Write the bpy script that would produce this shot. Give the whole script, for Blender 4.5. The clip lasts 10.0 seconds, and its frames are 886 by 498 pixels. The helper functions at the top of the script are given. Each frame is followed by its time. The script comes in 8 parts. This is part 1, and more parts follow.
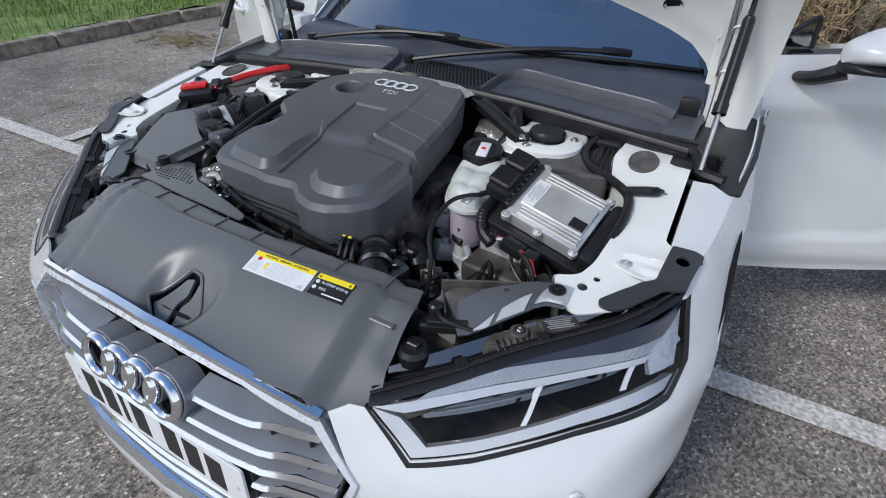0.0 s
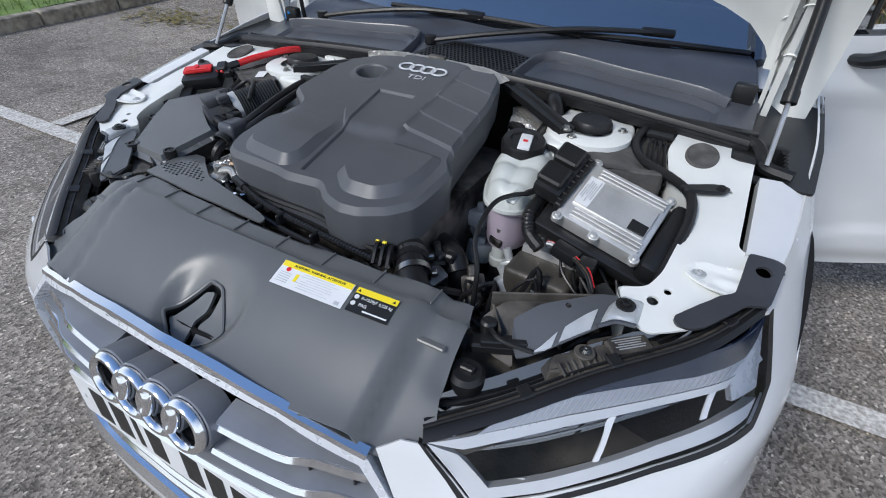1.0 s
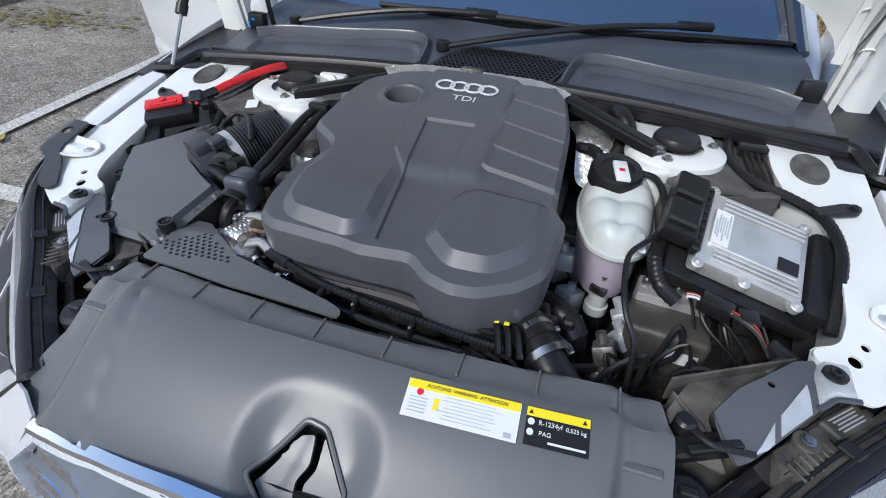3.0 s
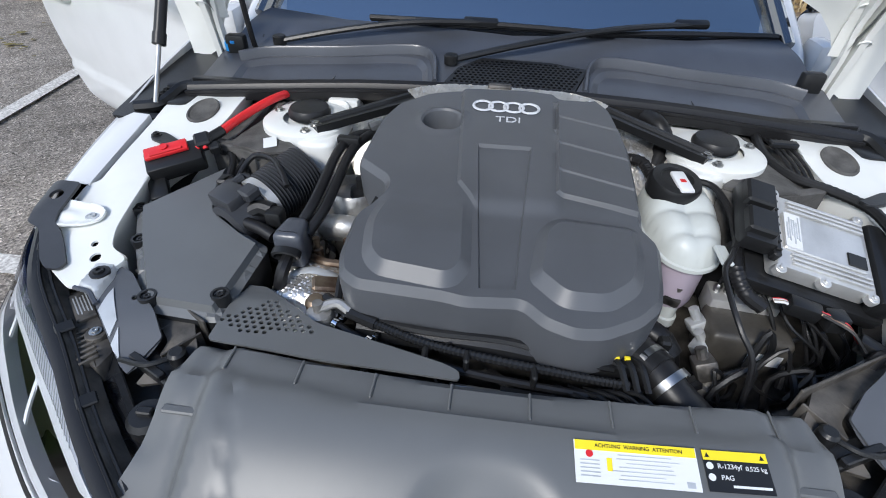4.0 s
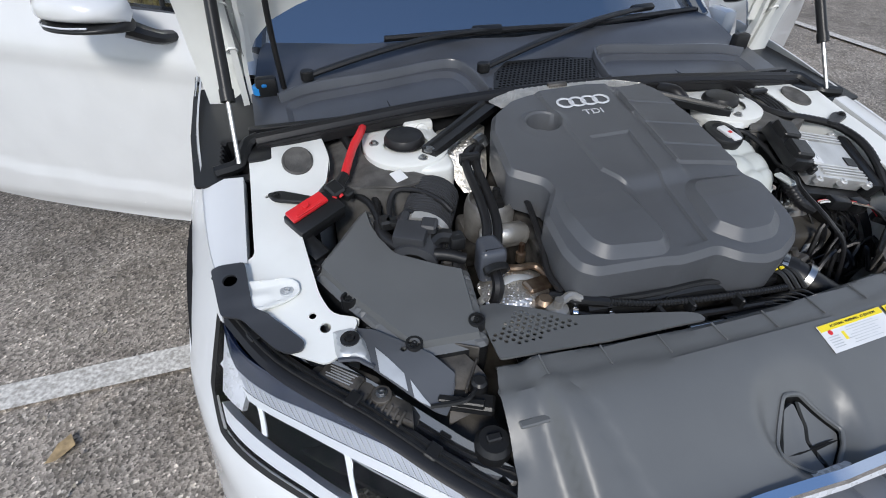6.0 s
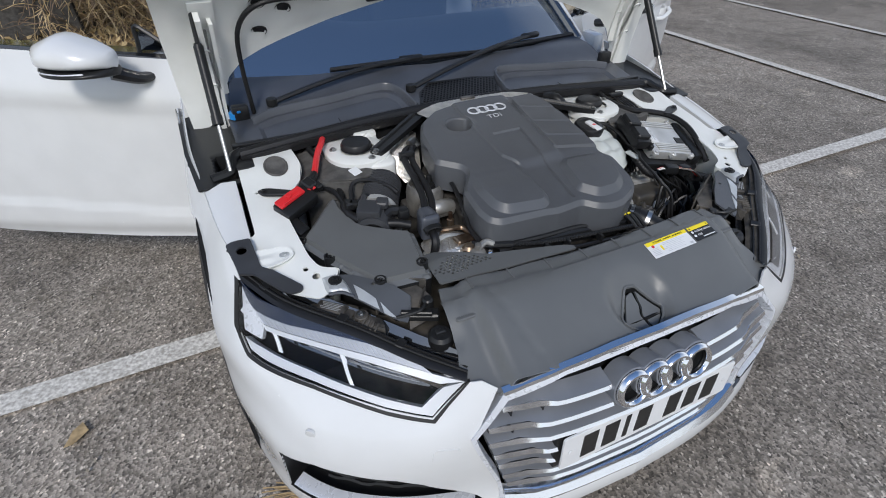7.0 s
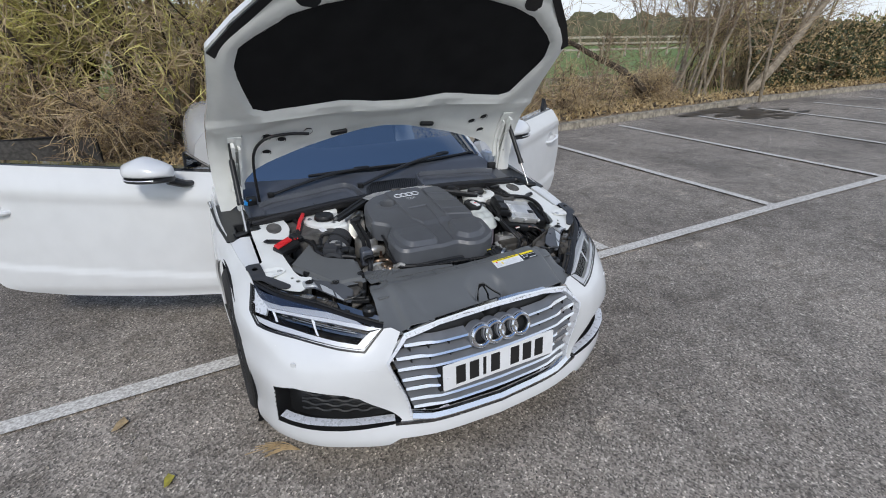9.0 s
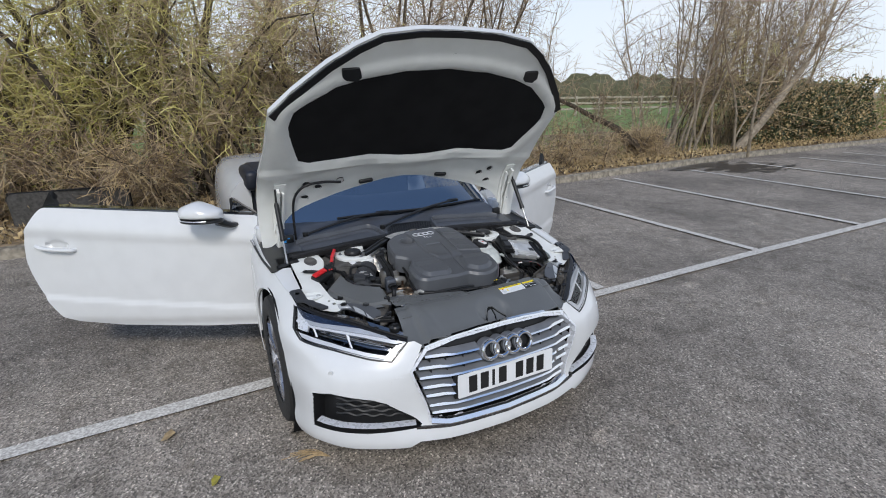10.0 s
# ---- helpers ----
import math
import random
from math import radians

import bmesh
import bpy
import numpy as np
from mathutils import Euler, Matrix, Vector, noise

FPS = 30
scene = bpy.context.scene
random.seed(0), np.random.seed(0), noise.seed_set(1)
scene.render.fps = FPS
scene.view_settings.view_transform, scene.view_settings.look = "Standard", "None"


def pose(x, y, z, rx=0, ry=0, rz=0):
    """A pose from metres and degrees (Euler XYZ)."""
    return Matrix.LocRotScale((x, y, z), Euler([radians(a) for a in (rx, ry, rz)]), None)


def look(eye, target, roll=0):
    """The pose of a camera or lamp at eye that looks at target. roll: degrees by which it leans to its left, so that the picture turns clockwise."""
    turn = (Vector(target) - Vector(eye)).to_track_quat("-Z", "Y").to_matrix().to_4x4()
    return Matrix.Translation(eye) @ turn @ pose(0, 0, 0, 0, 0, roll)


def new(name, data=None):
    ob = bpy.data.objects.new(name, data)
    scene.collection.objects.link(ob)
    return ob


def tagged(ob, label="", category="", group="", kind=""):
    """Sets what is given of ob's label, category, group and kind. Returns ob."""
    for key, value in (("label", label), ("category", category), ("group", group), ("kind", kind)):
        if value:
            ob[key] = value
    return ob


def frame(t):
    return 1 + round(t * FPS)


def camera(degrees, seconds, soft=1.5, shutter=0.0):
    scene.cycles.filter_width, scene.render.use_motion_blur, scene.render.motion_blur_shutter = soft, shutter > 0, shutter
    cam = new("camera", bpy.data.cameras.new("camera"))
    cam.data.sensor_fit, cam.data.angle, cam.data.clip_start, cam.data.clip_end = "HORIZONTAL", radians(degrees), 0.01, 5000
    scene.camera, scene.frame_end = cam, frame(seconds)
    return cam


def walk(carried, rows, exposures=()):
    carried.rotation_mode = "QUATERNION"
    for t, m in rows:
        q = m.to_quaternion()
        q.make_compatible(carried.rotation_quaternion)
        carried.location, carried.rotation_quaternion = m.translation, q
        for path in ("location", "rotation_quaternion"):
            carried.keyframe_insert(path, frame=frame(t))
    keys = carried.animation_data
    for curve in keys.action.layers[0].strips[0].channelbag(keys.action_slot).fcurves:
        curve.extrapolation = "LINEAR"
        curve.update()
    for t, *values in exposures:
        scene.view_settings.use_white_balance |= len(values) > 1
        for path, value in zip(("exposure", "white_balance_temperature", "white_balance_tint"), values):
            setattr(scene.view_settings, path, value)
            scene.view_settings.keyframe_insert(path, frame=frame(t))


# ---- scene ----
cam = camera(84.3, 10.0, soft=1.0)
PATH = [
    (0, (0.757, -0.178, 1.247), (-0.034, 1.274, 0.121), 2.1),
    (0.5, (0.691, -0.146, 1.227), (-0.089, 1.287, 0.07), 2.3),
    (1, (0.626, -0.132, 1.227), (-0.122, 1.294, 0.04), 2.4),
    (1.5, (0.549, -0.109, 1.217), (-0.157, 1.317, 0.005), 2.4),
    (2, (0.457, -0.077, 1.227), (-0.178, 1.361, -0.01), 2.4),
    (2.2, (0.42, -0.074, 1.226), (-0.202, 1.392, 0.016), 2.0),
    (3.3, (0.157, -0.03, 1.22), (-0.198, 1.499, -0.019), 2.7),
    (3.5, (0.098, -0.022, 1.231), (-0.206, 1.51, -0.018), 2.4),
    (4, (-0.023, -0.016, 1.251), (-0.183, 1.536, -0.001), 2.0),
    (4.5, (-0.158, 0.028, 1.244), (-0.152, 1.579, -0.02), 1.8),
    (5, (-0.307, 0.064, 1.247), (-0.134, 1.6, -0.022), 1.5),
    (5.5, (-0.48, 0.056, 1.266), (-0.163, 1.569, -0.003), 1.0),
    (5.7, (-0.547, 0.033, 1.284), (-0.176, 1.53, 0.01), 0.9),
    (6.8, (-0.731, -0.273, 1.416), (-0.097, 1.162, 0.175), 0.3),
    (7, (-0.748, -0.353, 1.44), (-0.074, 1.088, 0.228), 0.3),
    (7.5, (-0.81, -0.564, 1.481), (-0.062, 0.92, 0.369), 0.0),
    (8, (-0.87, -0.783, 1.517), (-0.069, 0.746, 0.508), -0.1),
    (8.5, (-0.904, -1.007, 1.554), (-0.066, 0.566, 0.645), -0.2),
    (9, (-0.954, -1.237, 1.601), (-0.09, 0.378, 0.797), -0.4),
    (9.5, (-1.057, -1.404, 1.626), (-0.177, 0.25, 0.926), -0.4),
    (10, (-1.176, -1.532, 1.636), (-0.283, 0.153, 1.032), -0.4),
]
walk(cam, [(t, look(eye, target, roll)) for t, eye, target, roll in PATH], [(0.0, 0.2, 6350, 10), (2.0, 0.35, 6250, 10), (3.5, 0.50, 6300, 10), (4.5, 0.58, 6350, 10), (5.5, 0.44, 6450, 10), (7.0, 0.1, 6500, 10), (8.5, 0.1, 6500, 10), (10.0, 0.05, 6450, 10)])


# ---- world and light ----
world = bpy.data.worlds.new("sky")
scene.world = world
world.use_nodes = True
wn = world.node_tree
sky = wn.nodes.new("ShaderNodeTexSky")
sky.sky_type, sky.sun_disc = "NISHITA", False
sky.sun_elevation, sky.sun_rotation = radians(42), radians(205)
sky.air_density, sky.dust_density, sky.ozone_density = 1.0, 0.2, 4.0
wn.links.new(sky.outputs[0], wn.nodes["Background"].inputs[0])
wn.nodes["Background"].inputs[1].default_value = 0.15
# thin bright cloud, thick towards the horizon
cloud = wn.nodes.new("ShaderNodeBackground")
cloud.inputs[0].default_value, cloud.inputs[1].default_value = (0.85, 0.915, 1.0, 1), 0.96
crd, sep = wn.nodes.new("ShaderNodeTexCoord"), wn.nodes.new("ShaderNodeSeparateXYZ")
wn.links.new(crd.outputs["Generated"], sep.inputs[0])
alt = wn.nodes.new("ShaderNodeMapRange")
alt.inputs["From Min"].default_value, alt.inputs["From Max"].default_value = 0.30, 0.88
alt.inputs["To Min"].default_value, alt.inputs["To Max"].default_value = 0.95, -0.22
wn.links.new(sep.outputs[2], alt.inputs[0])
puff = wn.nodes.new("ShaderNodeTexNoise")
puff.inputs["Scale"].default_value, puff.inputs["Detail"].default_value = 2.6, 7
wn.links.new(crd.outputs["Generated"], puff.inputs["Vector"])
soft = wn.nodes.new("ShaderNodeMapRange")
soft.inputs["From Min"].default_value, soft.inputs["From Max"].default_value = 0.3, 0.7
soft.inputs["To Min"].default_value, soft.inputs["To Max"].default_value = -0.16, 0.16
wn.links.new(puff.outputs[0], soft.inputs[0])
add = wn.nodes.new("ShaderNodeMath")
add.use_clamp = True
wn.links.new(alt.outputs[0], add.inputs[0])
wn.links.new(soft.outputs[0], add.inputs[1])
both_skies = wn.nodes.new("ShaderNodeMixShader")
wn.links.new(add.outputs[0], both_skies.inputs[0])
wn.links.new(wn.nodes["Background"].outputs[0], both_skies.inputs[1])
wn.links.new(cloud.outputs[0], both_skies.inputs[2])
wn.links.new(both_skies.outputs[0], wn.nodes["World Output"].inputs[0])
sun = new("sun", bpy.data.lights.new("sun", "SUN"))
sun.data.energy, sun.data.angle, sun.data.color = 2.1, radians(14), (1.0, 0.96, 0.9)
sun.matrix_world = look((-3.0, -6.5, 6.4), (0, 0, 0))


# ---- materials ----
def material(name, color, rough=0.5, metal=0.0, spread=0.12, scale=8.0, bump=0.1, bump_scale=60.0, second=None, coat=0.0, spec=0.5):
    m = bpy.data.materials.new(name)
    m.use_nodes = True
    nt = m.node_tree
    b = nt.nodes["Principled BSDF"]
    tex = nt.nodes.new("ShaderNodeTexCoord")
    n1 = nt.nodes.new("ShaderNodeTexNoise")
    n1.inputs["Scale"].default_value, n1.inputs["Detail"].default_value = scale, 6
    nt.links.new(tex.outputs["Object"], n1.inputs["Vector"])
    ramp = nt.nodes.new("ShaderNodeValToRGB")
    lo = second or [c * (1 - spread) for c in color]
    hi = [min(1, c * (1 + spread)) for c in color] if not second else color
    ramp.color_ramp.elements[0].position, ramp.color_ramp.elements[1].position = 0.35, 0.65
    ramp.color_ramp.elements[0].color, ramp.color_ramp.elements[1].color = (*lo, 1), (*hi, 1)
    nt.links.new(n1.outputs[0], ramp.inputs[0])
    nt.links.new(ramp.outputs[0], b.inputs["Base Color"])
    b.inputs["Metallic"].default_value = metal
    b.inputs["Coat Weight"].default_value = coat
    b.inputs["Coat Roughness"].default_value = 0.04
    b.inputs["Specular IOR Level"].default_value = spec
    n2 = nt.nodes.new("ShaderNodeTexNoise")
    n2.inputs["Scale"].default_value, n2.inputs["Detail"].default_value = bump_scale, 4
    nt.links.new(tex.outputs["Object"], n2.inputs["Vector"])
    mr = nt.nodes.new("ShaderNodeMapRange")
    mr.inputs["To Min"].default_value, mr.inputs["To Max"].default_value = max(0.02, rough * 0.8), min(1, rough * 1.2)
    nt.links.new(n2.outputs[0], mr.inputs[0])
    nt.links.new(mr.outputs[0], b.inputs["Roughness"])
    if bump:
        bp = nt.nodes.new("ShaderNodeBump")
        bp.inputs["Strength"].default_value, bp.inputs["Distance"].default_value = bump, 0.002
        nt.links.new(n2.outputs[0], bp.inputs["Height"])
        nt.links.new(bp.outputs[0], b.inputs["Normal"])
    return m


def glass(name, color, rough=0.0):
    m = bpy.data.materials.new(name)
    m.use_nodes = True
    b = m.node_tree.nodes["Principled BSDF"]
    b.inputs["Base Color"].default_value = (*color, 1)
    b.inputs["Roughness"].default_value = rough
    b.inputs["Transmission Weight"].default_value = 1.0
    b.inputs["IOR"].default_value = 1.45
    return m


def asphalt():
    """Worn asphalt: pale stones in dark binder, broad stains."""
    m = bpy.data.materials.new("worn_asphalt")
    m.use_nodes = True
    nt = m.node_tree
    b = nt.nodes["Principled BSDF"]
    tex = nt.nodes.new("ShaderNodeTexCoord")

    def noise_node(scale, detail, rough=0.55):
        n_ = nt.nodes.new("ShaderNodeTexNoise")
        n_.inputs["Scale"].default_value, n_.inputs["Detail"].default_value, n_.inputs["Roughness"].default_value = scale, detail, rough
        nt.links.new(tex.outputs["Object"], n_.inputs["Vector"])
        return n_

    def ramp(src, stops):
        r = nt.nodes.new("ShaderNodeValToRGB")
        while len(r.color_ramp.elements) < len(stops):
            r.color_ramp.elements.new(0.5)
        for e, (p, c) in zip(r.color_ramp.elements, stops):
            e.position, e.color = p, (*c, 1)
        nt.links.new(src, r.inputs[0])
        return r

    def mix(kind, f, a, c):
        x = nt.nodes.new("ShaderNodeMix")
        x.data_type, x.blend_type = "RGBA", kind
        x.inputs["Factor"].default_value = f
        nt.links.new(a, x.inputs["A"])
        nt.links.new(c, x.inputs["B"])
        return x.outputs["Result"]

    stones = nt.nodes.new("ShaderNodeTexVoronoi")
    stones.inputs["Scale"].default_value = 130
    nt.links.new(tex.outputs["Object"], stones.inputs["Vector"])
    grain = ramp(stones.outputs["Color"], [(0.0, (0.040, 0.036, 0.031)), (0.48, (0.210, 0.189, 0.165)), (0.82, (0.36, 0.325, 0.286)), (1.0, (0.82, 0.76, 0.68))])
    broad = ramp(noise_node(0.55, 8, 0.62).outputs[0], [(0.32, (0.62, 0.60, 0.58)), (0.5, (1.06, 1.04, 1.01)), (0.68, (1.42, 1.38, 1.33))])
    spots = ramp(noise_node(5.5, 6, 0.7).outputs[0], [(0.3, (0.60, 0.58, 0.55)), (0.52, (1, 1, 1)), (0.72, (1.12, 1.1, 1.08))])
    pale = ramp(noise_node(3.1, 4, 0.6).outputs[0], [(0.0, (1, 1, 1)), (0.64, (1, 1, 1)), (0.70, (1.45, 1.42, 1.38))])
    c1 = mix("MULTIPLY", 1.0, grain.outputs[0], broad.outputs[0])
    c2 = mix("MULTIPLY", 1.0, c1, spots.outputs[0])
    c3 = mix("MULTIPLY", 1.0, c2, pale.outputs[0])
    nt.links.new(c3, b.inputs["Base Color"])
    b.inputs["Roughness"].default_value = 0.85
    bp = nt.nodes.new("ShaderNodeBump")
    bp.inputs["Strength"].default_value, bp.inputs["Distance"].default_value = 0.6, 0.004
    nt.links.new(stones.outputs["Distance"], bp.inputs["Height"])
    nt.links.new(bp.outputs[0], b.inputs["Normal"])
    return m


WHITE = material("white_paint", (0.66, 0.67, 0.675), 0.25, spread=0.02, bump=0.0, coat=0.8)
WHITE_IN = material("white_primer_paint", (0.75, 0.762, 0.738), 0.40, spread=0.04, bump=0.03, coat=0.2)
BLACK = material("black_plastic", (0.014, 0.0145, 0.0155), 0.36, bump=0.12, bump_scale=400, spec=0.36)
COVER = material("grained_dark_plastic", (0.116, 0.121, 0.123), 0.36, spread=0.05, bump=0.06, bump_scale=1100)
ENGINE = material("grained_black_plastic", (0.080, 0.085, 0.094), 0.40, spread=0.07, scale=9, bump=0.12, bump_scale=1000)
COWL = material("satin_black_plastic", (0.060, 0.066, 0.080), 0.30, bump=0.08, bump_scale=500, spec=0.5)
RUBBER = material("black_rubber", (0.013, 0.013, 0.014), 0.40, bump=0.1, bump_scale=200, spec=0.36)
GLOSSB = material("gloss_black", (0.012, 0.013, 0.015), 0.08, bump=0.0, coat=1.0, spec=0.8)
GLOSSB.node_tree.nodes["Principled BSDF"].inputs["Coat IOR"].default_value = 2.1
CHROME = material("chrome", (0.88, 0.89, 0.91), 0.10, 1.0, spread=0.03, bump=0.0)
SILVER = material("silver_grey_plastic", (0.225, 0.238, 0.262), 0.34, 0.25, bump=0.04)
STEEL = material("bare_steel", (0.45, 0.45, 0.44), 0.32, 1.0, spread=0.2, scale=20, bump=0.1)
ALU = material("cast_aluminium", (0.60, 0.60, 0.59), 0.42, 0.6, spread=0.12, scale=14, bump=0.25, bump_scale=250)
RED = material("red_plastic", (0.62, 0.02, 0.025), 0.4, bump=0.04)
YELLOW = material("yellow_print", (0.85, 0.68, 0.02), 0.4, spread=0.02, bump=0.0)
PAPER = material("label_white", (0.72, 0.73, 0.74), 0.35, spread=0.03, bump=0.0)
INK = material("black_print", (0.012, 0.012, 0.012), 0.4, bump=0.0)
TANK = material("milky_plastic", (0.54, 0.57, 0.55), 0.40, spread=0.05, bump=0.05)
ASPHALT = asphalt()
LINE = material("worn_white_line_paint", (0.74, 0.715, 0.665), 0.8, second=(0.36, 0.335, 0.30), scale=75, bump=0.7, bump_scale=150)
KERB = material("weathered_concrete", (0.27, 0.24, 0.19), 0.9, spread=0.45, scale=12, bump=0.7, bump_scale=90)
GRASS = material("grass", (0.17, 0.26, 0.055), 0.8, second=(0.10, 0.16, 0.035), scale=5, bump=0.3)


# ---- geometry helpers ----
def mesh_object(name, bm, mat, parent=None, label="", smooth=35):
    if smooth:
        bmesh.ops.recalc_face_normals(bm, faces=bm.faces)
        lim = radians(smooth)
        for fa in bm.faces:
            fa.smooth = True
        for ed in bm.edges:
            if len(ed.link_faces) == 2 and ed.calc_face_angle(0) > lim:
                ed.smooth = False
    me = bpy.data.meshes.new(name)
    bm.to_mesh(me)
    bm.free()
    for one in mat if isinstance(mat, (list, tuple)) else [mat]:
        me.materials.append(one)
    ob = new(name, me)
    ob.parent = parent
    if label:
        ob["label"] = label
    return ob


def part(name, bm, mat, parent, label="", smooth=35):
    return mesh_object(name, bm, mat, parent, label, smooth)


def thing(name, label, category, group="", at=(0, 0, 0)):
    ob = new(name)
    ob.location = at
    return tagged(ob, label, category, group)


def inside(px, py, poly):
    """Which of the points lie in the polygon."""
    c = np.zeros(len(px), bool)
    q = np.asarray(poly, float)
    for (x0, y0), (x1, y1) in zip(q, np.roll(q, -1, 0)):
        if y0 != y1:
            c ^= ((y0 > py) != (y1 > py)) & (px < (x1 - x0) * (py - y0) / (y1 - y0) + x0)
    return c


def dense(poly, step, closed=True):
    """Points along a polygon, no farther apart than step."""
    out = []
    q = [np.array(p, float) for p in poly]
    for a, b in zip(q, q[1:] + (q[:1] if closed else [])):
        k = max(1, int(math.ceil(np.linalg.norm(b - a) / step)))
        out += [a + (b - a) * i / k for i in range(k)]
    return out if closed else out + [q[-1]]


def rounded(poly, r, k=4):
    """A polygon with its corners rounded by r (a number, or one for each corner)."""
    q = [np.array(p, float) for p in poly]
    out = []
    for i, p in enumerate(q):
        a, b = q[i - 1] - p, q[(i + 1) % len(q)] - p
        la, lb = np.linalg.norm(a), np.linalg.norm(b)
        rr = min(r[i] if isinstance(r, (list, tuple)) else r, la * 0.45, lb * 0.45)
        s, e = p + a / la * rr, p + b / lb * rr
        for j in range(k + 1):
            f = j / k
            out.append((1 - f) ** 2 * s + 2 * f * (1 - f) * p + f * f * e)
    return out


def ring(cx, cy, rx, ry=None, k=16, turn=0.0):
    ry = ry or rx
    return [(cx + rx * math.cos(a + turn), cy + ry * math.sin(a + turn)) for a in (2 * math.pi * i / k for i in range(k))]


def sheet(outline, holes=(), f=None, step=0.03, thick=0.0, ridges=()):
    """A plane region with holes, cut into triangles, mapped by f(u, v) into space and given a thickness (against its normal)."""
    loops = [dense(outline, step)] + [dense(h, step) for h in holes]
    pts, edges = [], []
    for lp in loops:
        o = len(pts)
        pts += [tuple(p) for p in lp]
        edges += [(o + i, o + (i + 1) % len(lp)) for i in range(len(lp))]
    for rd in ridges:
        o = len(pts)
        lp = dense(rd, step, False)
        pts += [tuple(p) for p in lp]
        edges += [(o + i, o + i + 1) for i in range(len(lp) - 1)]
    b = np.array(pts)
    lo, hi = b.min(0), b.max(0)
    gx, gy = np.meshgrid(np.arange(lo[0] + step / 2, hi[0], step), np.arange(lo[1] + step / 2, hi[1], step * 0.866))
    gx = gx + (np.arange(gx.shape[0]) % 2)[:, None] * step / 2
    g = np.stack([gx.ravel(), gy.ravel()], 1)
    ok = inside(g[:, 0], g[:, 1], loops[0])
    for h in loops[1:]:
        ok &= ~inside(g[:, 0], g[:, 1], h)
    g = g[ok]
    if len(g):
        near = np.full(len(g), 9.0)
        for i in range(0, len(b), 200):
            near = np.minimum(near, np.sqrt(((g[:, None] - b[None, i:i + 200]) ** 2).sum(2)).min(1))
        g = g[near > step * 0.45]
    from mathutils.geometry import delaunay_2d_cdt
    allp = [Vector(p) for p in pts] + [Vector(p) for p in g]
    v2, _, faces, *_ = delaunay_2d_cdt(allp, edges, [], 0, 1e-6)
    q = np.array([tuple(v) for v in v2])
    tri = np.array(faces)
    c = q[tri].mean(1)
    ok = inside(c[:, 0], c[:, 1], loops[0])
    for h in loops[1:]:
        ok &= ~inside(c[:, 0], c[:, 1], h)
    tri = tri[ok]
    f = f or (lambda u, v: (u, v, 0.0))
    bm = bmesh.new()
    used = np.unique(tri)
    vs = {int(i): bm.verts.new(f(*q[i])) for i in used}
    for t in tri:
        try:
            bm.faces.new([vs[int(i)] for i in t])
        except ValueError:
            pass
    if thick:
        bm.normal_update()
        top = list(bm.faces)
        twin = {v: bm.verts.new(v.co - v.normal * thick) for v in list(bm.verts)}
        rim = [e for e in bm.edges if len(e.link_faces) == 1]
        for e in rim:
            a, c2 = e.verts
            lp = e.link_loops[0]
            if lp.vert is not a:
                a, c2 = c2, a
            bm.faces.new((c2, a, twin[a], twin[c2]))
        for fa in top:
            bm.faces.new([twin[v] for v in reversed(fa.verts)])
    return bm


def prism(poly, z0, z1, bevel=0.0, seg=2):
    """A plane outline raised from z0 to z1, with its top edge rounded."""
    bm = bmesh.new()
    lo = [bm.verts.new((p[0], p[1], z0)) for p in poly]
    hi = [bm.verts.new((p[0], p[1], z1)) for p in poly]
    bm.faces.new(lo[::-1])
    top = bm.faces.new(hi)
    for i in range(len(poly)):
        j = (i + 1) % len(poly)
        bm.faces.new((lo[i], lo[j], hi[j], hi[i]))
    bmesh.ops.recalc_face_normals(bm, faces=bm.faces)
    if bevel:
        bmesh.ops.bevel(bm, geom=list(top.edges), offset=bevel, segments=seg, affect="EDGES", profile=0.5)
    return bm


def box(sx, sy, sz, bevel=0.004, seg=2, at=(0, 0, 0), m=None):
    bm = bmesh.new()
    bmesh.ops.create_cube(bm, size=1)
    bmesh.ops.scale(bm, vec=(sx, sy, sz), verts=bm.verts)
    if bevel:
        bmesh.ops.bevel(bm, geom=bm.edges, offset=bevel, segments=seg, affect="EDGES", profile=0.5)
    bmesh.ops.translate(bm, vec=at, verts=bm.verts)
    if m is not None:
        bmesh.ops.transform(bm, matrix=m, verts=bm.verts)
    return bm


def lathe(profile, k=24, m=None):
    """Profile points (radius, height) turned about z."""
    bm = bmesh.new()
    rows = []
    for r, z in profile:
        if r < 1e-6:
            rows.append([bm.verts.new((0, 0, z))])
        else:
            rows.append([bm.verts.new((r * math.cos(2 * math.pi * i / k), r * math.sin(2 * math.pi * i / k), z)) for i in range(k)])
    for a, b in zip(rows, rows[1:]):
        for i in range(k):
            j = (i + 1) % k
            if len(a) == 1 and len(b) == 1:
                continue
            if len(a) == 1:
                bm.faces.new((a[0], b[j], b[i]))
            elif len(b) == 1:
                bm.faces.new((a[i], a[j], b[0]))
            else:
                bm.faces.new((a[i], a[j], b[j], b[i]))
    if m is not None:
        bmesh.ops.transform(bm, matrix=m, verts=bm.verts)
    return bm


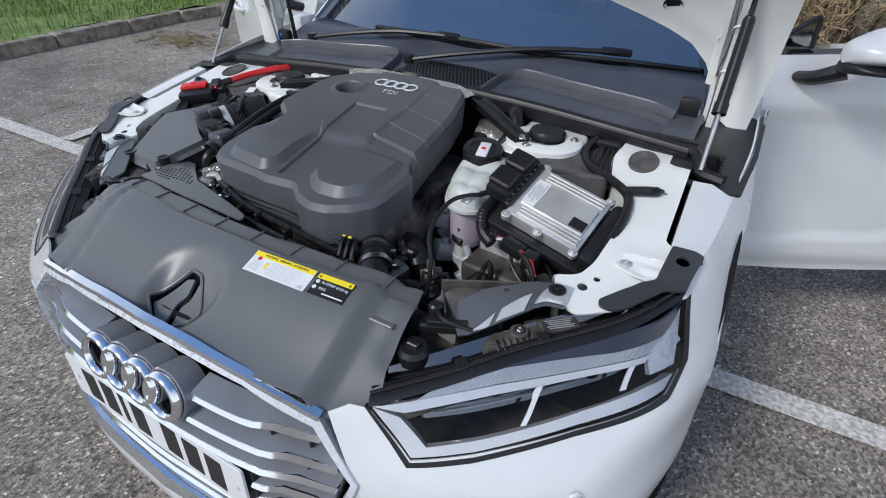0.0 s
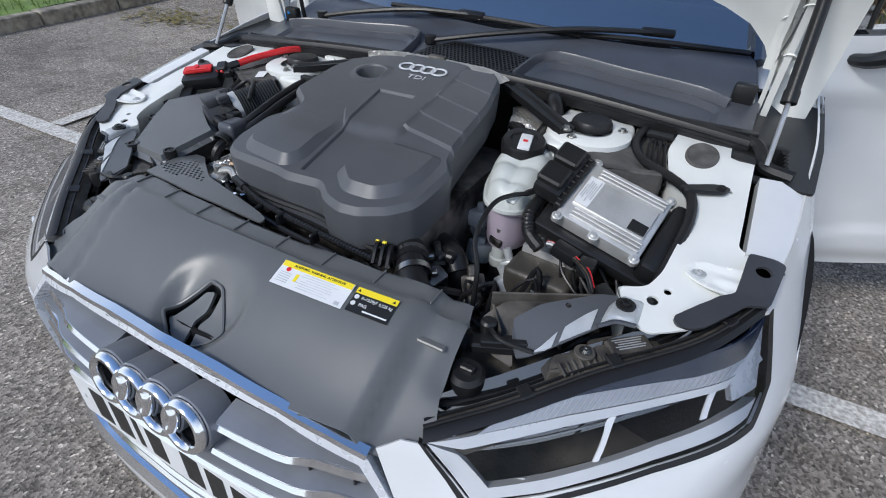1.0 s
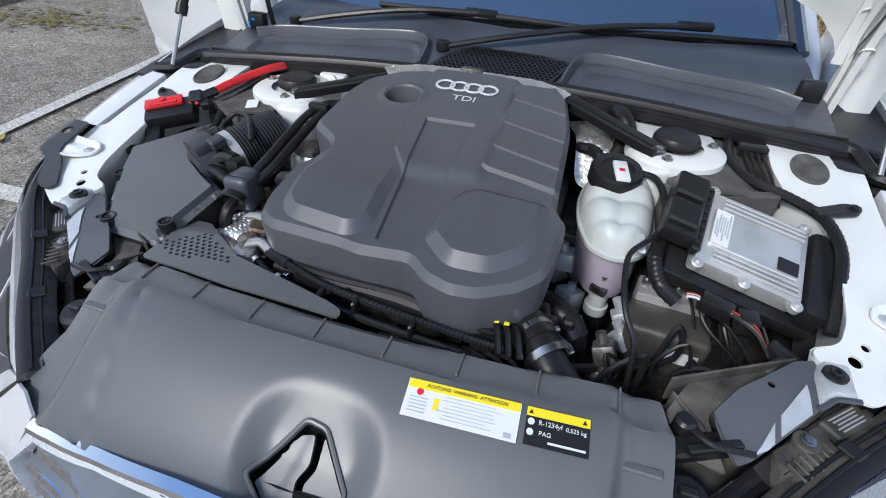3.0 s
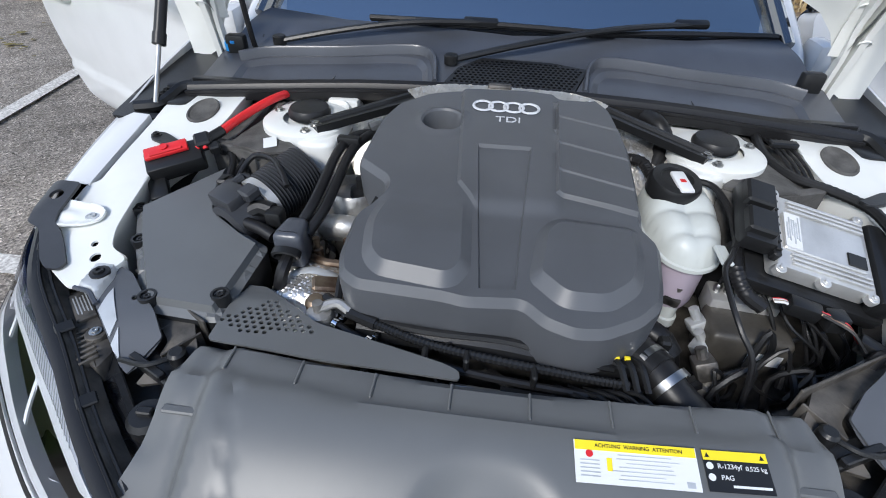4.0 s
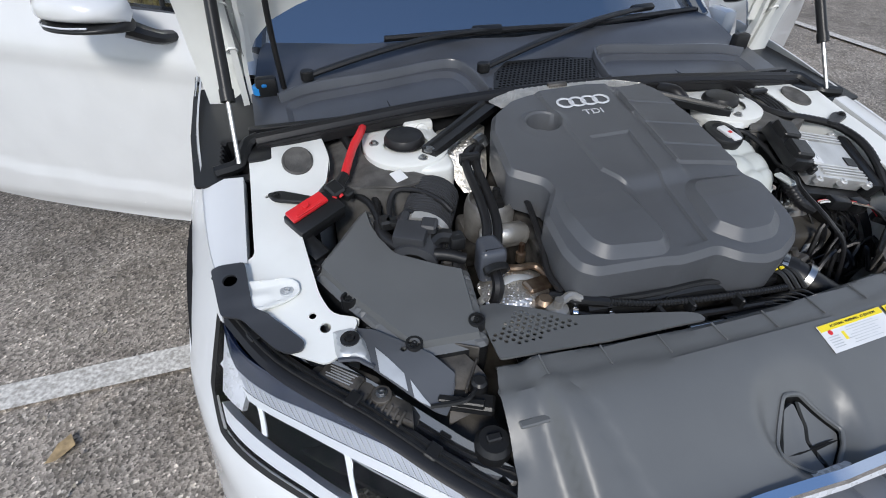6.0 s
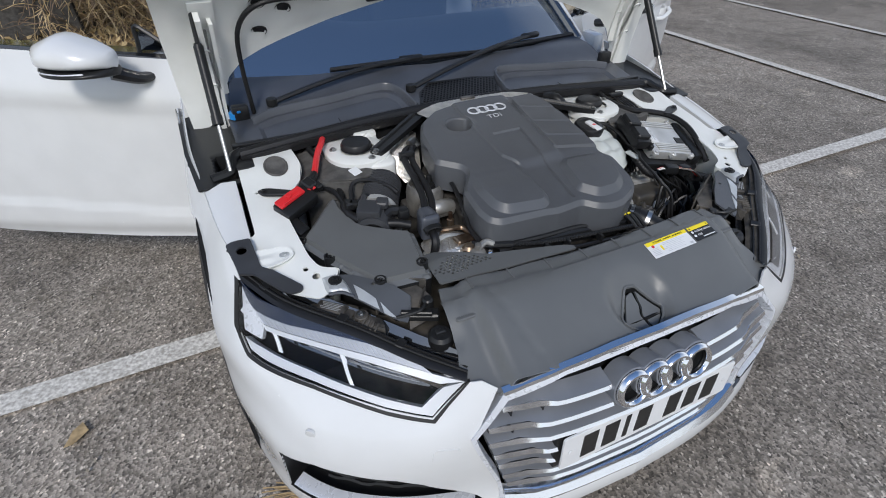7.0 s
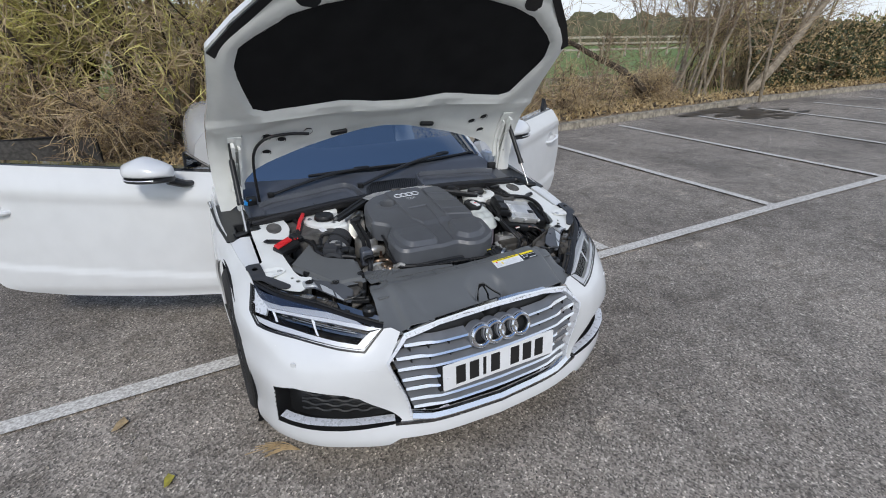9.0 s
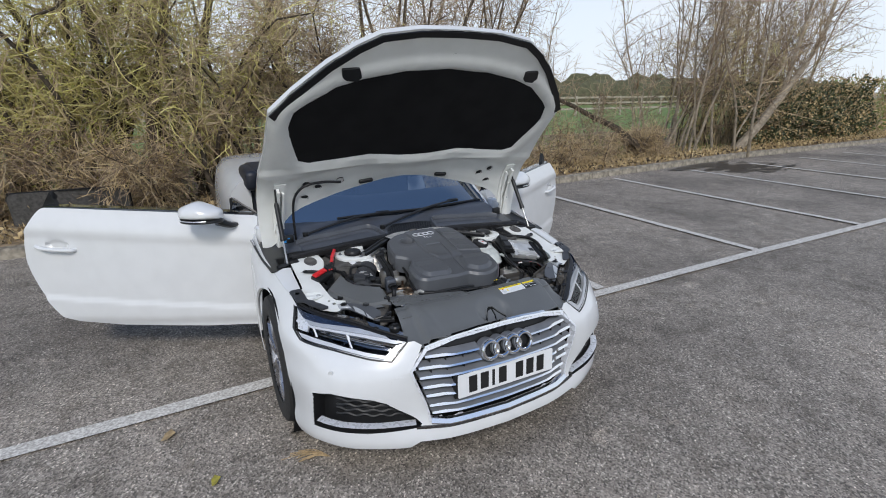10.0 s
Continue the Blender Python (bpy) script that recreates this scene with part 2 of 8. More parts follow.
def smooth_line(pts, k=6):
    """A curve through the points."""
    p = [np.array(q, float) for q in pts]
    if len(p) < 3:
        return dense(p, max(1e-3, np.linalg.norm(p[1] - p[0]) / k), False)
    p = [2 * p[0] - p[1]] + p + [2 * p[-1] - p[-2]]
    out = []
    for a, b, c, d in zip(p, p[1:], p[2:], p[3:]):
        for i in range(k):
            t = i / k
            out.append(0.5 * (2 * b + (c - a) * t + (2 * a - 5 * b + 4 * c - d) * t * t + (3 * b - a - 3 * c + d) * t ** 3))
    return out + [p[-2]]


def tube(pts, r, k=8, n=6, flat=1.0, rib=0.0, pitch=0.006, caps=True):
    """A round hose, cable or pipe through the points. rib: the depth of its corrugation."""
    line = smooth_line(pts, n)
    if rib:
        line = dense(line, pitch / 2, False)
    bm = bmesh.new()
    up = None
    rows = []
    cnt = len(line)
    for i, p in enumerate(line):
        d = Vector(line[min(i + 1, cnt - 1)] - line[max(i - 1, 0)])
        d.normalize()
        if up is None:
            up = d.orthogonal().normalized() if abs(d.z) > 0.9 else Vector((0, 0, 1))
        side = d.cross(up)
        if side.length < 1e-4:
            side = d.orthogonal()
        side.normalize()
        up = side.cross(d).normalized()
        rr = (r[0] + (r[1] - r[0]) * i / max(1, cnt - 1)) if isinstance(r, (tuple, list)) else r
        rr -= rib * (i % 2)
        rows.append([bm.verts.new(Vector(p) + side * rr * math.cos(2 * math.pi * j / k) + up * rr * flat * math.sin(2 * math.pi * j / k)) for j in range(k)])
    for a, b in zip(rows, rows[1:]):
        for j in range(k):
            bm.faces.new((a[j], a[(j + 1) % k], b[(j + 1) % k], b[j]))
    if caps:
        bm.faces.new(rows[0][::-1])
        bm.faces.new(rows[-1])
    return bm


def sweep(path, profile, closed=False):
    """A flat profile (side, up) drawn along a path of points with their up vectors (0, 0, 1)."""
    bm = bmesh.new()
    rows = []
    cnt = len(path)
    for i, p in enumerate(path):
        d = Vector(path[(i + 1) % cnt if closed else min(i + 1, cnt - 1)]) - Vector(path[i - 1 if closed else max(i - 1, 0)])
        d.normalize()
        side = d.cross(Vector((0, 0, 1))).normalized()
        up = side.cross(d).normalized()
        rows.append([bm.verts.new(Vector(p) + side * a + up * b) for a, b in profile])
    k = len(profile)
    for a, b in list(zip(rows, rows[1:])) + ([(rows[-1], rows[0])] if closed else []):
        for j in range(k):
            bm.faces.new((a[j], a[(j + 1) % k], b[(j + 1) % k], b[j]))
    if not closed:
        bm.faces.new(rows[0][::-1])
        bm.faces.new(rows[-1])
    return bm


def join(*bms):
    """Several pieces of one part in one bmesh."""
    out = bms[0]
    for b in bms[1:]:
        me = bpy.data.meshes.new("tmp")
        b.to_mesh(me)
        b.free()
        out.from_mesh(me)
        bpy.data.meshes.remove(me)
    return out


def moved(bm, m):
    bmesh.ops.transform(bm, matrix=m, verts=bm.verts)
    return bm


def flip_x(bm):
    bmesh.ops.scale(bm, vec=(-1, 1, 1), verts=bm.verts)
    bmesh.ops.reverse_faces(bm, faces=bm.faces)
    return bm


def both(make):
    """The twin parts of the car's two sides: make(side) is called with 1 for its left and -1 for its right."""
    return [make(1), make(-1)]


def sided(bm, side):
    return bm if side > 0 else flip_x(bm)


def curve_at(xs, ys, x):
    return float(np.interp(x, xs, ys))


def step01(a, b, x):
    t = min(1.0, max(0.0, (x - a) / (b - a)))
    return t * t * (3 - 2 * t)


# ---- ground ----
bm = bmesh.new()
n = 60
ext = [-400, -120, -40, -20] + [(-12 + 0.5 * i) for i in range(61)] + [30, 60, 150, 400]
grid = [[bm.verts.new((x, y, 0.012 * noise.noise(Vector((x * 0.5, y * 0.5, 0))) - 0.006 if abs(x) < 25 and abs(y) < 25 else 0)) for x in ext] for y in ext]
for i in range(len(ext) - 1):
    for j in range(len(ext) - 1):
        bm.faces.new((grid[i][j], grid[i][j + 1], grid[i + 1][j + 1], grid[i + 1][j]))
tagged(mesh_object("ground", bm, ASPHALT), "worn grey asphalt of a car park", "asphalt", kind="structure")


def line_mark(x0, y0, x1, y1, w=0.1):
    d = Vector((x1 - x0, y1 - y0, 0))
    nrm = Vector((-d.y, d.x, 0)).normalized() * w / 2
    bm = bmesh.new()
    k = int(d.length / 0.25) + 1
    rows = []
    for i in range(k + 1):
        p = Vector((x0, y0, 0)) + d * i / k
        rows.append([bm.verts.new(p + nrm * (s + 0.06 * noise.noise(Vector((p.x * 9, p.y * 9, s))))) for s in (1, -1)])
    for a, b in zip(rows, rows[1:]):
        bm.faces.new((a[0], a[1], b[1], b[0]))
    for v in bm.verts:
        v.co.z = 0.009
    tagged(mesh_object("bay_line", bm, LINE), "worn white painted parking bay line on asphalt", "line", "parking lines", "structure")


line_mark(-3.7, 1.135, 1.85, 1.262)
line_mark(1.85, 1.262, 4.2, 1.287)
line_mark(4.2, 1.287, 20, 1.20)
line_mark(-2.74, 1.215, -3.18, 4.95)
for lx in (-0.2, 1.90, 4.18, 6.41, 8.68, 10.84, 13.0, 15.2):
    line_mark(lx, 1.335 - 0.0055 * max(0, lx - 4.2), lx + 0.01, min(5.45, 4.62 + 0.19 * max(0, lx)))

# ---- the car ----
car = thing("car", "white two-door convertible car with bonnet and both doors open", "car")

# Plan lines of the front skin: for each height, points (x, y) from the middle to the side.
SKIN = {
    0.13: [(0, 0.03), (0.26, 0.045), (0.46, 0.09), (0.59, 0.155), (0.72, 0.25), (0.81, 0.37), (0.86, 0.49), (0.888, 0.58), (0.90, 0.87), (0.90, 1.12), (0.89, 1.42)],
    0.19: [(0, 0.012), (0.26, 0.028), (0.465, 0.075), (0.597, 0.138), (0.735, 0.238), (0.828, 0.358), (0.875, 0.48), (0.895, 0.58), (0.905, 0.87), (0.905, 1.12), (0.895, 1.42)],
    0.30: [(0, 0.035), (0.26, 0.05), (0.42, 0.088), (0.57, 0.135), (0.73, 0.235), (0.825, 0.35), (0.872, 0.48), (0.90, 0.60), (0.918, 0.87), (0.918, 1.12), (0.90, 1.42)],
    0.44: [(0, 0.035), (0.26, 0.05), (0.44, 0.09), (0.57, 0.13), (0.72, 0.22), (0.818, 0.325), (0.875, 0.46), (0.905, 0.60), (0.922, 0.87), (0.922, 1.12), (0.905, 1.42)],
    0.52: [(0, 0.04), (0.26, 0.058), (0.45, 0.10), (0.58, 0.15), (0.752, 0.275), (0.83, 0.39), (0.885, 0.53), (0.91, 0.66), (0.922, 0.87), (0.922, 1.12), (0.905, 1.42)],
    0.60: [(0, 0.062), (0.26, 0.08), (0.435, 0.135), (0.555, 0.20), (0.735, 0.335), (0.83, 0.435), (0.882, 0.56), (0.905, 0.68), (0.917, 0.87), (0.917, 1.12), (0.90, 1.42)],
    0.65: [(0, 0.085), (0.26, 0.105), (0.42, 0.16), (0.52, 0.23), (0.70, 0.375), (0.80, 0.47), (0.858, 0.58), (0.893, 0.70), (0.907, 0.87), (0.91, 1.12), (0.90, 1.42)],
    0.71: [(0, 0.13), (0.26, 0.15), (0.41, 0.20), (0.50, 0.28), (0.67, 0.42), (0.775, 0.51), (0.825, 0.60), (0.862, 0.72), (0.885, 0.87), (0.90, 1.12), (0.897, 1.42)],
    0.76: [(0, 0.18), (0.26, 0.20), (0.39, 0.25), (0.48, 0.33), (0.65, 0.47), (0.755, 0.56), (0.80, 0.65), (0.832, 0.75), (0.858, 0.88), (0.885, 1.12), (0.888, 1.42)],
    0.84: [(0, 0.26), (0.26, 0.28), (0.37, 0.33), (0.46, 0.41), (0.62, 0.55), (0.72, 0.64), (0.765, 0.73), (0.79, 0.82), (0.815, 0.93), (0.855, 1.12), (0.872, 1.42)],
    0.95: [(0, 0.36), (0.26, 0.38), (0.35, 0.43), (0.44, 0.51), (0.58, 0.65), (0.67, 0.74), (0.70, 0.83), (0.73, 0.92), (0.76, 1.02), (0.80, 1.15), (0.83, 1.42)],
}
SKIN_Z = np.array(sorted(SKIN))
SKIN_P = np.array([[SKIN[z][i] for i in range(11)] for z in sorted(SKIN)])
SKIN_P[:, :, 1] += 0.030 * (1 - np.clip((SKIN_P[:, :, 0] - 0.42) / 0.40, 0, 1) ** 1.5)
SKIN_P[:, :, 1] += 0.012 * (1 - np.clip((SKIN_P[:, :, 0] - 0.28) / 0.14, 0, 1)) * np.clip((SKIN_Z - 0.54) / 0.08, 0, 1)[:, None]
ref = np.array(SKIN[0.52])
SKIN_A = np.concatenate([[0], np.cumsum(np.linalg.norm(np.diff(ref, axis=0), axis=1))])


def hermite(xs, ys, x):
    """Smooth curves through the rows of ys, at the places x."""
    xs, ys, x = np.asarray(xs, float), np.asarray(ys, float), np.atleast_1d(x)
    m = np.empty_like(ys)
    m[1:-1] = (ys[2:] - ys[:-2]) / (xs[2:] - xs[:-2])[:, None]
    m[0], m[-1] = (ys[1] - ys[0]) / (xs[1] - xs[0]), (ys[-1] - ys[-2]) / (xs[-1] - xs[-2])
    i = np.clip(np.searchsorted(xs, x) - 1, 0, len(xs) - 2)
    h = (xs[i + 1] - xs[i])[:, None]
    t = ((x - xs[i])[:, None]) / h
    return (2 * t ** 3 - 3 * t * t + 1) * ys[i] + (t ** 3 - 2 * t * t + t) * h * m[i] + (3 * t * t - 2 * t ** 3) * ys[i + 1] + (t ** 3 - t * t) * h * m[i + 1]


TAB_Z, TAB_A = np.linspace(0.10, 0.96, 345), np.linspace(0, SKIN_A[-1], 420)
rows_ = hermite(SKIN_Z, SKIN_P.reshape(len(SKIN_Z), -1), TAB_Z).reshape(len(TAB_Z), 11, 2)
TAB = np.stack([hermite(SKIN_A, r, TAB_A) for r in rows_])


def skin(a, z, out=0.0):
    """The front skin's point at the way a round the car from its middle, at height z."""
    fz = min(max((z - TAB_Z[0]) / (TAB_Z[1] - TAB_Z[0]), 0), len(TAB_Z) - 1.001)
    fa = min(max(a / TAB_A[1], 0), len(TAB_A) - 1.001)
    i, j = int(fz), int(fa)
    u, v = fz - i, fa - j
    p = (1 - u) * (TAB[i, j] * (1 - v) + TAB[i, j + 1] * v) + u * (TAB[i + 1, j] * (1 - v) + TAB[i + 1, j + 1] * v)
    if out:
        k = min(j, len(TAB_A) - 3)
        d = TAB[i, k + 2] - TAB[i, max(k - 1, 0)]
        d = d / np.linalg.norm(d)
        p = p + out * np.array((d[1], -d[0]))
    return (float(p[0]), float(p[1]), z)


def skin_a(x=None, z=0.5, y=None):
    """The way a at which the skin has this x (or this y) at height z."""
    c = TAB[int(np.clip(round((z - TAB_Z[0]) / (TAB_Z[1] - TAB_Z[0])), 0, len(TAB_Z) - 1))]
    if y is None:
        n_ = int(np.argmax(c[:, 0] > x)) if (c[:, 0] > x).any() else 330
        n_ = max(n_, 1)
        f = (x - c[n_ - 1, 0]) / max(1e-6, c[n_, 0] - c[n_ - 1, 0])
        return float(TAB_A[n_ - 1] + min(max(f, 0), 1) * TAB_A[1])
    return float(np.interp(y, c[:, 1], TAB_A))


def on_skin(pts):
    return [(skin_a(p[0], p[1]), p[1]) for p in pts]


# outlines on the skin, as (x, z)
GRILLE = [(0, 0.645), (0.24, 0.632), (0.372, 0.606), (0.448, 0.522), (0.380, 0.281), (0.30, 0.266), (0, 0.260)]
HEAD = [(0.440, 0.632), (0.520, 0.570), (0.60, 0.580), (0.72, 0.602), (0.826, 0.620), (0.837, 0.644), (0.814, 0.720), (0.74, 0.700), (0.62, 0.676), (0.53, 0.653)]
INTAKE = [(0.825, 0.421), (0.828, 0.248), (0.63, 0.244), (0.43, 0.250), (0.414, 0.264), (0.50, 0.340), (0.56, 0.388), (0.61, 0.410), (0.765, 0.436)]
ARCH = (0.872, 0.335, 0.372)


def front_skin(side):
    head = on_skin(HEAD)
    zt = [(skin_a(y=y, z=z), z) for y, z in ((0.585, 0.722), (0.68, 0.752), (0.78, 0.767), (0.90, 0.785), (1.02, 0.805), (1.2, 0.835), (1.40, 0.865))]
    end = SKIN_A[-1] - 0.005
    arch = []
    cy, cz, r = ARCH
    for i in range(25):
        an = math.pi * (1.0 - i / 24)
        y, z = cy + r * math.cos(an), cz + r * math.sin(an)
        arch.append((skin_a(y=y, z=z), z))
    low = [(skin_a(y=cy - r, z=0.2), 0.2), (skin_a(y=cy - r - 0.02, z=0.15), 0.15)]
    low2 = [(skin_a(y=cy + r, z=0.2), 0.2), (end, 0.19)]
    outline = on_skin([(0, 0.172), (0.30, 0.178)]) + on_skin([(0.43, 0.188), (0.47, 0.160), (0.7, 0.160), (0.81, 0.165)]) + low[::-1] + arch + low2 + [(end, 0.865)] + zt[::-1]
    # round the headlight's lower side back to the grille
    outline += [head[6], head[5], head[4], head[3], head[2], head[1], head[0]]
    outline += on_skin([(0.412, 0.634), (0.385, 0.618)])
    outline += on_skin(GRILLE[3:])
    bm = sheet(outline, [on_skin(INTAKE)], lambda a, z: skin(a, z), 0.022, 0.004)
    return part("front_wing_and_bumper", sided(bm, side), WHITE, car)


both(front_skin)

# bonnet: u along its slope from the hinge, x across
def bon(x, u, w=0.0):
    u -= 0.075 * max(0.0, u - 0.15)
    dome = 0.06 * (1 - (x / 0.85) ** 2)
    s = (2.30 + dome) / math.sqrt(2) + w - 1.43 * max(0.0, 0.05 - u) ** 2
    return (x, (s - u) / math.sqrt(2), (s + u) / math.sqrt(2))


def clear_coat(name, tint, ior=1.45):
    """Clear glass or plastic: see-through, with a mirror-like gloss by Fresnel."""
    m = bpy.data.materials.new(name)
    m.use_nodes = True
    nt = m.node_tree
    nt.nodes.remove(nt.nodes["Principled BSDF"])
    tr, gl = nt.nodes.new("ShaderNodeBsdfTransparent"), nt.nodes.new("ShaderNodeBsdfGlossy")
    fr, mx = nt.nodes.new("ShaderNodeFresnel"), nt.nodes.new("ShaderNodeMixShader")
    tr.inputs[0].default_value = (*tint, 1)
    gl.inputs["Roughness"].default_value = 0.02
    fr.inputs[0].default_value = ior
    nt.links.new(fr.outputs[0], mx.inputs[0])
    nt.links.new(tr.outputs[0], mx.inputs[1])
    nt.links.new(gl.outputs[0], mx.inputs[2])
    nt.links.new(mx.outputs[0], nt.nodes["Material Output"].inputs[0])
    return m


LENS_CLEAR = clear_coat("clear_lamp_lens", (0.97, 0.975, 0.98), 1.32)
SCREEN = clear_coat("tinted_windscreen_glass", (0.38, 0.46, 0.56), 6.6)
FABRIC = material("dark_moulded_felt", (0.085, 0.082, 0.078), 0.9, spread=0.3, scale=30, bump=0.4, bump_scale=300)
FELT = material("black_insulation_felt", (0.016, 0.016, 0.017), 0.95, bump=0.3, bump_scale=250, spec=0.1)
FOIL = material("embossed_heat_shield", (0.74, 0.71, 0.66), 0.32, 0.85, spread=0.15, scale=30, bump=1.0, bump_scale=120)
RUST = material("heat_stained_metal", (0.42, 0.33, 0.24), 0.4, 0.9, second=(0.16, 0.10, 0.07), scale=25, bump=0.3)
DIRTY = material("dusty_black_plastic", (0.115, 0.104, 0.090), 0.6, second=(0.026, 0.0245, 0.0225), scale=22, bump=0.3, bump_scale=180)
DARKMET = material("dirty_engine_metal", (0.26, 0.245, 0.23), 0.5, 0.7, second=(0.03, 0.03, 0.028), scale=18, bump=0.4, bump_scale=120)
BRAKE = material("brown_grey_casting", (0.10, 0.092, 0.08), 0.5, 0.3, second=(0.05, 0.046, 0.04), scale=12, bump=0.3, bump_scale=160)
FLUID = material("lilac_coolant_seen_through_plastic", (0.42, 0.36, 0.43), 0.35, spread=0.08, bump=0.03)
BLUE = material("blue_plastic", (0.02, 0.25, 0.65), 0.35, bump=0.0)
BRIGHT = material("pale_light_guide", (0.85, 0.87, 0.9), 0.2, spread=0.02, bump=0.0)
RIBBED = material("ribbed_grey_reflector", (0.40, 0.42, 0.47), 0.35, 0.3, spread=0.06, bump=0.1)
FRONTB = material("satin_dark_plastic", (0.040, 0.042, 0.047), 0.42, bump=0.06, bump_scale=400, spec=0.4)
# dark gloss with the sky's blue reflection put into its base colour
SKYBLUE_GLOSS = material("dark_gloss_painted_sky_blue", (0.006, 0.012, 0.034), 0.10, spread=0.02, bump=0.0, coat=0.6)
SATIN = material("satin_silver_plastic", (0.66, 0.68, 0.72), 0.28, 0.25, spread=0.04, bump=0.02)
LAMPSILVER = material("lamp_silver", (0.66, 0.675, 0.70), 0.34, 0.25, spread=0.02, bump=0.0)
GALV = material("galvanised_sheet", (0.52, 0.54, 0.55), 0.4, 0.35, spread=0.15, scale=18, bump=0.1)
CAST = material("dull_cast_metal", (0.56, 0.55, 0.52), 0.4, 0.7, second=(0.22, 0.21, 0.20), scale=16, bump=0.4, bump_scale=150)
NAVY = material("dark_blue_leather", (0.012, 0.014, 0.022), 0.5, bump=0.2, bump_scale=200)
TYRE = material("tyre_rubber", (0.02, 0.02, 0.02), 0.75, bump=0.3, bump_scale=90)
ALLOY = material("silver_grey_alloy", (0.33, 0.33, 0.35), 0.28, 0.85, bump=0.0)


def sdist(poly, x, y):
    """Distance from a polygon's edge, negative inside."""
    q = np.asarray(poly, float)
    a, b = q, np.roll(q, -1, 0)
    d = b - a
    p = np.array((x, y))
    t = np.clip(((p - a) * d).sum(1) / np.maximum((d * d).sum(1), 1e-12), 0, 1)
    r = float(np.sqrt((((a + d * t[:, None]) - p) ** 2).sum(1)).min())
    return -r if inside(np.array([x]), np.array([y]), poly)[0] else r


def lettering(text, size, m, mat, parent, name="lettering", wide=1.0):
    cu = bpy.data.curves.new("t", "FONT")
    cu.body, cu.size, cu.align_x, cu.align_y, cu.extrude = text, size, "CENTER", "CENTER", 0.0004
    ob = bpy.data.objects.new("t", cu)
    me = bpy.data.meshes.new_from_object(ob)
    bpy.data.objects.remove(ob)
    me.transform(m @ Matrix.Diagonal((wide, 1, 1, 1)))
    me.materials.append(mat)
    o = new(name, me)
    o.parent = parent
    return o


def frame_at(origin, right, up):
    """A pose whose x and y axes lie along right and up."""
    r = Vector(right).normalized()
    n_ = r.cross(Vector(up)).normalized()
    u = n_.cross(r)
    return Matrix(((r.x, u.x, n_.x, origin[0]), (r.y, u.y, n_.y, origin[1]), (r.z, u.z, n_.z, origin[2]), (0, 0, 0, 1)))


def disc(r, h, at=(0, 0, 0), k=20, bevel=0.15):
    b = min(r, h) * bevel
    return lathe([(0, 0), (r, 0), (r, h - b), (r - b, h), (0, h)], k, Matrix.Translation(at))


def bolt(at, r=0.009, h=0.006, hexagon=True):
    bm = lathe([(0, 0), (r * 1.5, 0), (r * 1.5, h * 0.35), (r * 0.95, h * 0.4)], 14, Matrix.Translation(at))
    return join(bm, lathe([(r * 0.95, h * 0.3), (r * 0.95, h), (r * 0.5, h), (r * 0.45, h * 0.7), (0, h * 0.7)], 6, Matrix.Translation(at)))


def skin_s(a, z, out=0.0):
    x, y, z = skin(abs(a), z, out)
    return (x if a >= 0 else -x, y, z)


def mirrored(pts):
    """A closed outline from its half of positive x, from the middle round to the middle."""
    return list(pts) + [(-x, v) for x, v in reversed(pts) if abs(x) > 1e-6]


def inset(poly, d):
    """The polygon moved inwards by d."""
    q = [np.array(p, float) for p in poly]
    sgn = 1 if sum(a[0] * b[1] - a[1] * b[0] for a, b in zip(q, q[1:] + q[:1])) > 0 else -1
    out = []
    for i, p in enumerate(q):
        e0, e1 = p - q[i - 1], q[(i + 1) % len(q)] - p
        n0, n1 = np.array((-e0[1], e0[0])) / np.linalg.norm(e0) * sgn, np.array((-e1[1], e1[0])) / np.linalg.norm(e1) * sgn
        m = n0 + n1
        out.append(tuple(p + m / max(0.5, (m @ m) / 2) * d))
    return out


# ---- grille, plate, lamps ----
grille = part("grille", sheet(mirrored([(0, 0.635), (0.30, 0.618), (0.37, 0.585), (0.43, 0.522), (0.37, 0.29), (0, 0.27)]), [], lambda x, z: skin_s(math.copysign(skin_a(abs(x), z), x) if abs(x) > 0.01 else x, z, -0.055), 0.05, 0.004), BLACK, car, "radiator grille with silver slats and chrome trim")


def skin_ring(outer, inner, out, thick, mat, name, parent, step=0.02):
    oo = [(skin_a(x, z), z) for x, z in outer]
    ii = [(skin_a(x, z), z) for x, z in inner]
    oo[0], oo[-1], ii[0], ii[-1] = (0, oo[0][1]), (0, oo[-1][1]), (0, ii[0][1]), (0, ii[-1][1])
    return part(name, sheet(mirrored(oo), [mirrored(ii)], lambda a, z: skin_s(a, z, out), step, thick), mat, parent)


skin_ring([(0, 0.648), (0.24, 0.636), (0.377, 0.609), (0.456, 0.522), (0.385, 0.274), (0.30, 0.260), (0, 0.254)], [(0, 0.637), (0.24, 0.625), (0.370, 0.596), (0.445, 0.522), (0.376, 0.287), (0.298, 0.271), (0, 0.266)], 0.006, 0.03, SATIN, "grille_surround", grille)
top_bar = dense([(x, z) for x, z in [(-0.377, 0.611), (-0.32, 0.625), (-0.24, 0.638), (-0.12, 0.647), (0, 0.651), (0.12, 0.647), (0.24, 0.638), (0.32, 0.625), (0.377, 0.611)]], 0.03, False)
part("chrome_strip", sweep([Vector(skin_s(math.copysign(skin_a(abs(x), z), x) if abs(x) > 0.01 else x, z, 0.004)) for x, z in top_bar], [(0.004, -0.006), (0.008, -0.001), (0.005, 0.006), (-0.008, 0.009), (-0.012, -0.004)]), CHROME, grille, "chrome strip along the grille's upper edge")
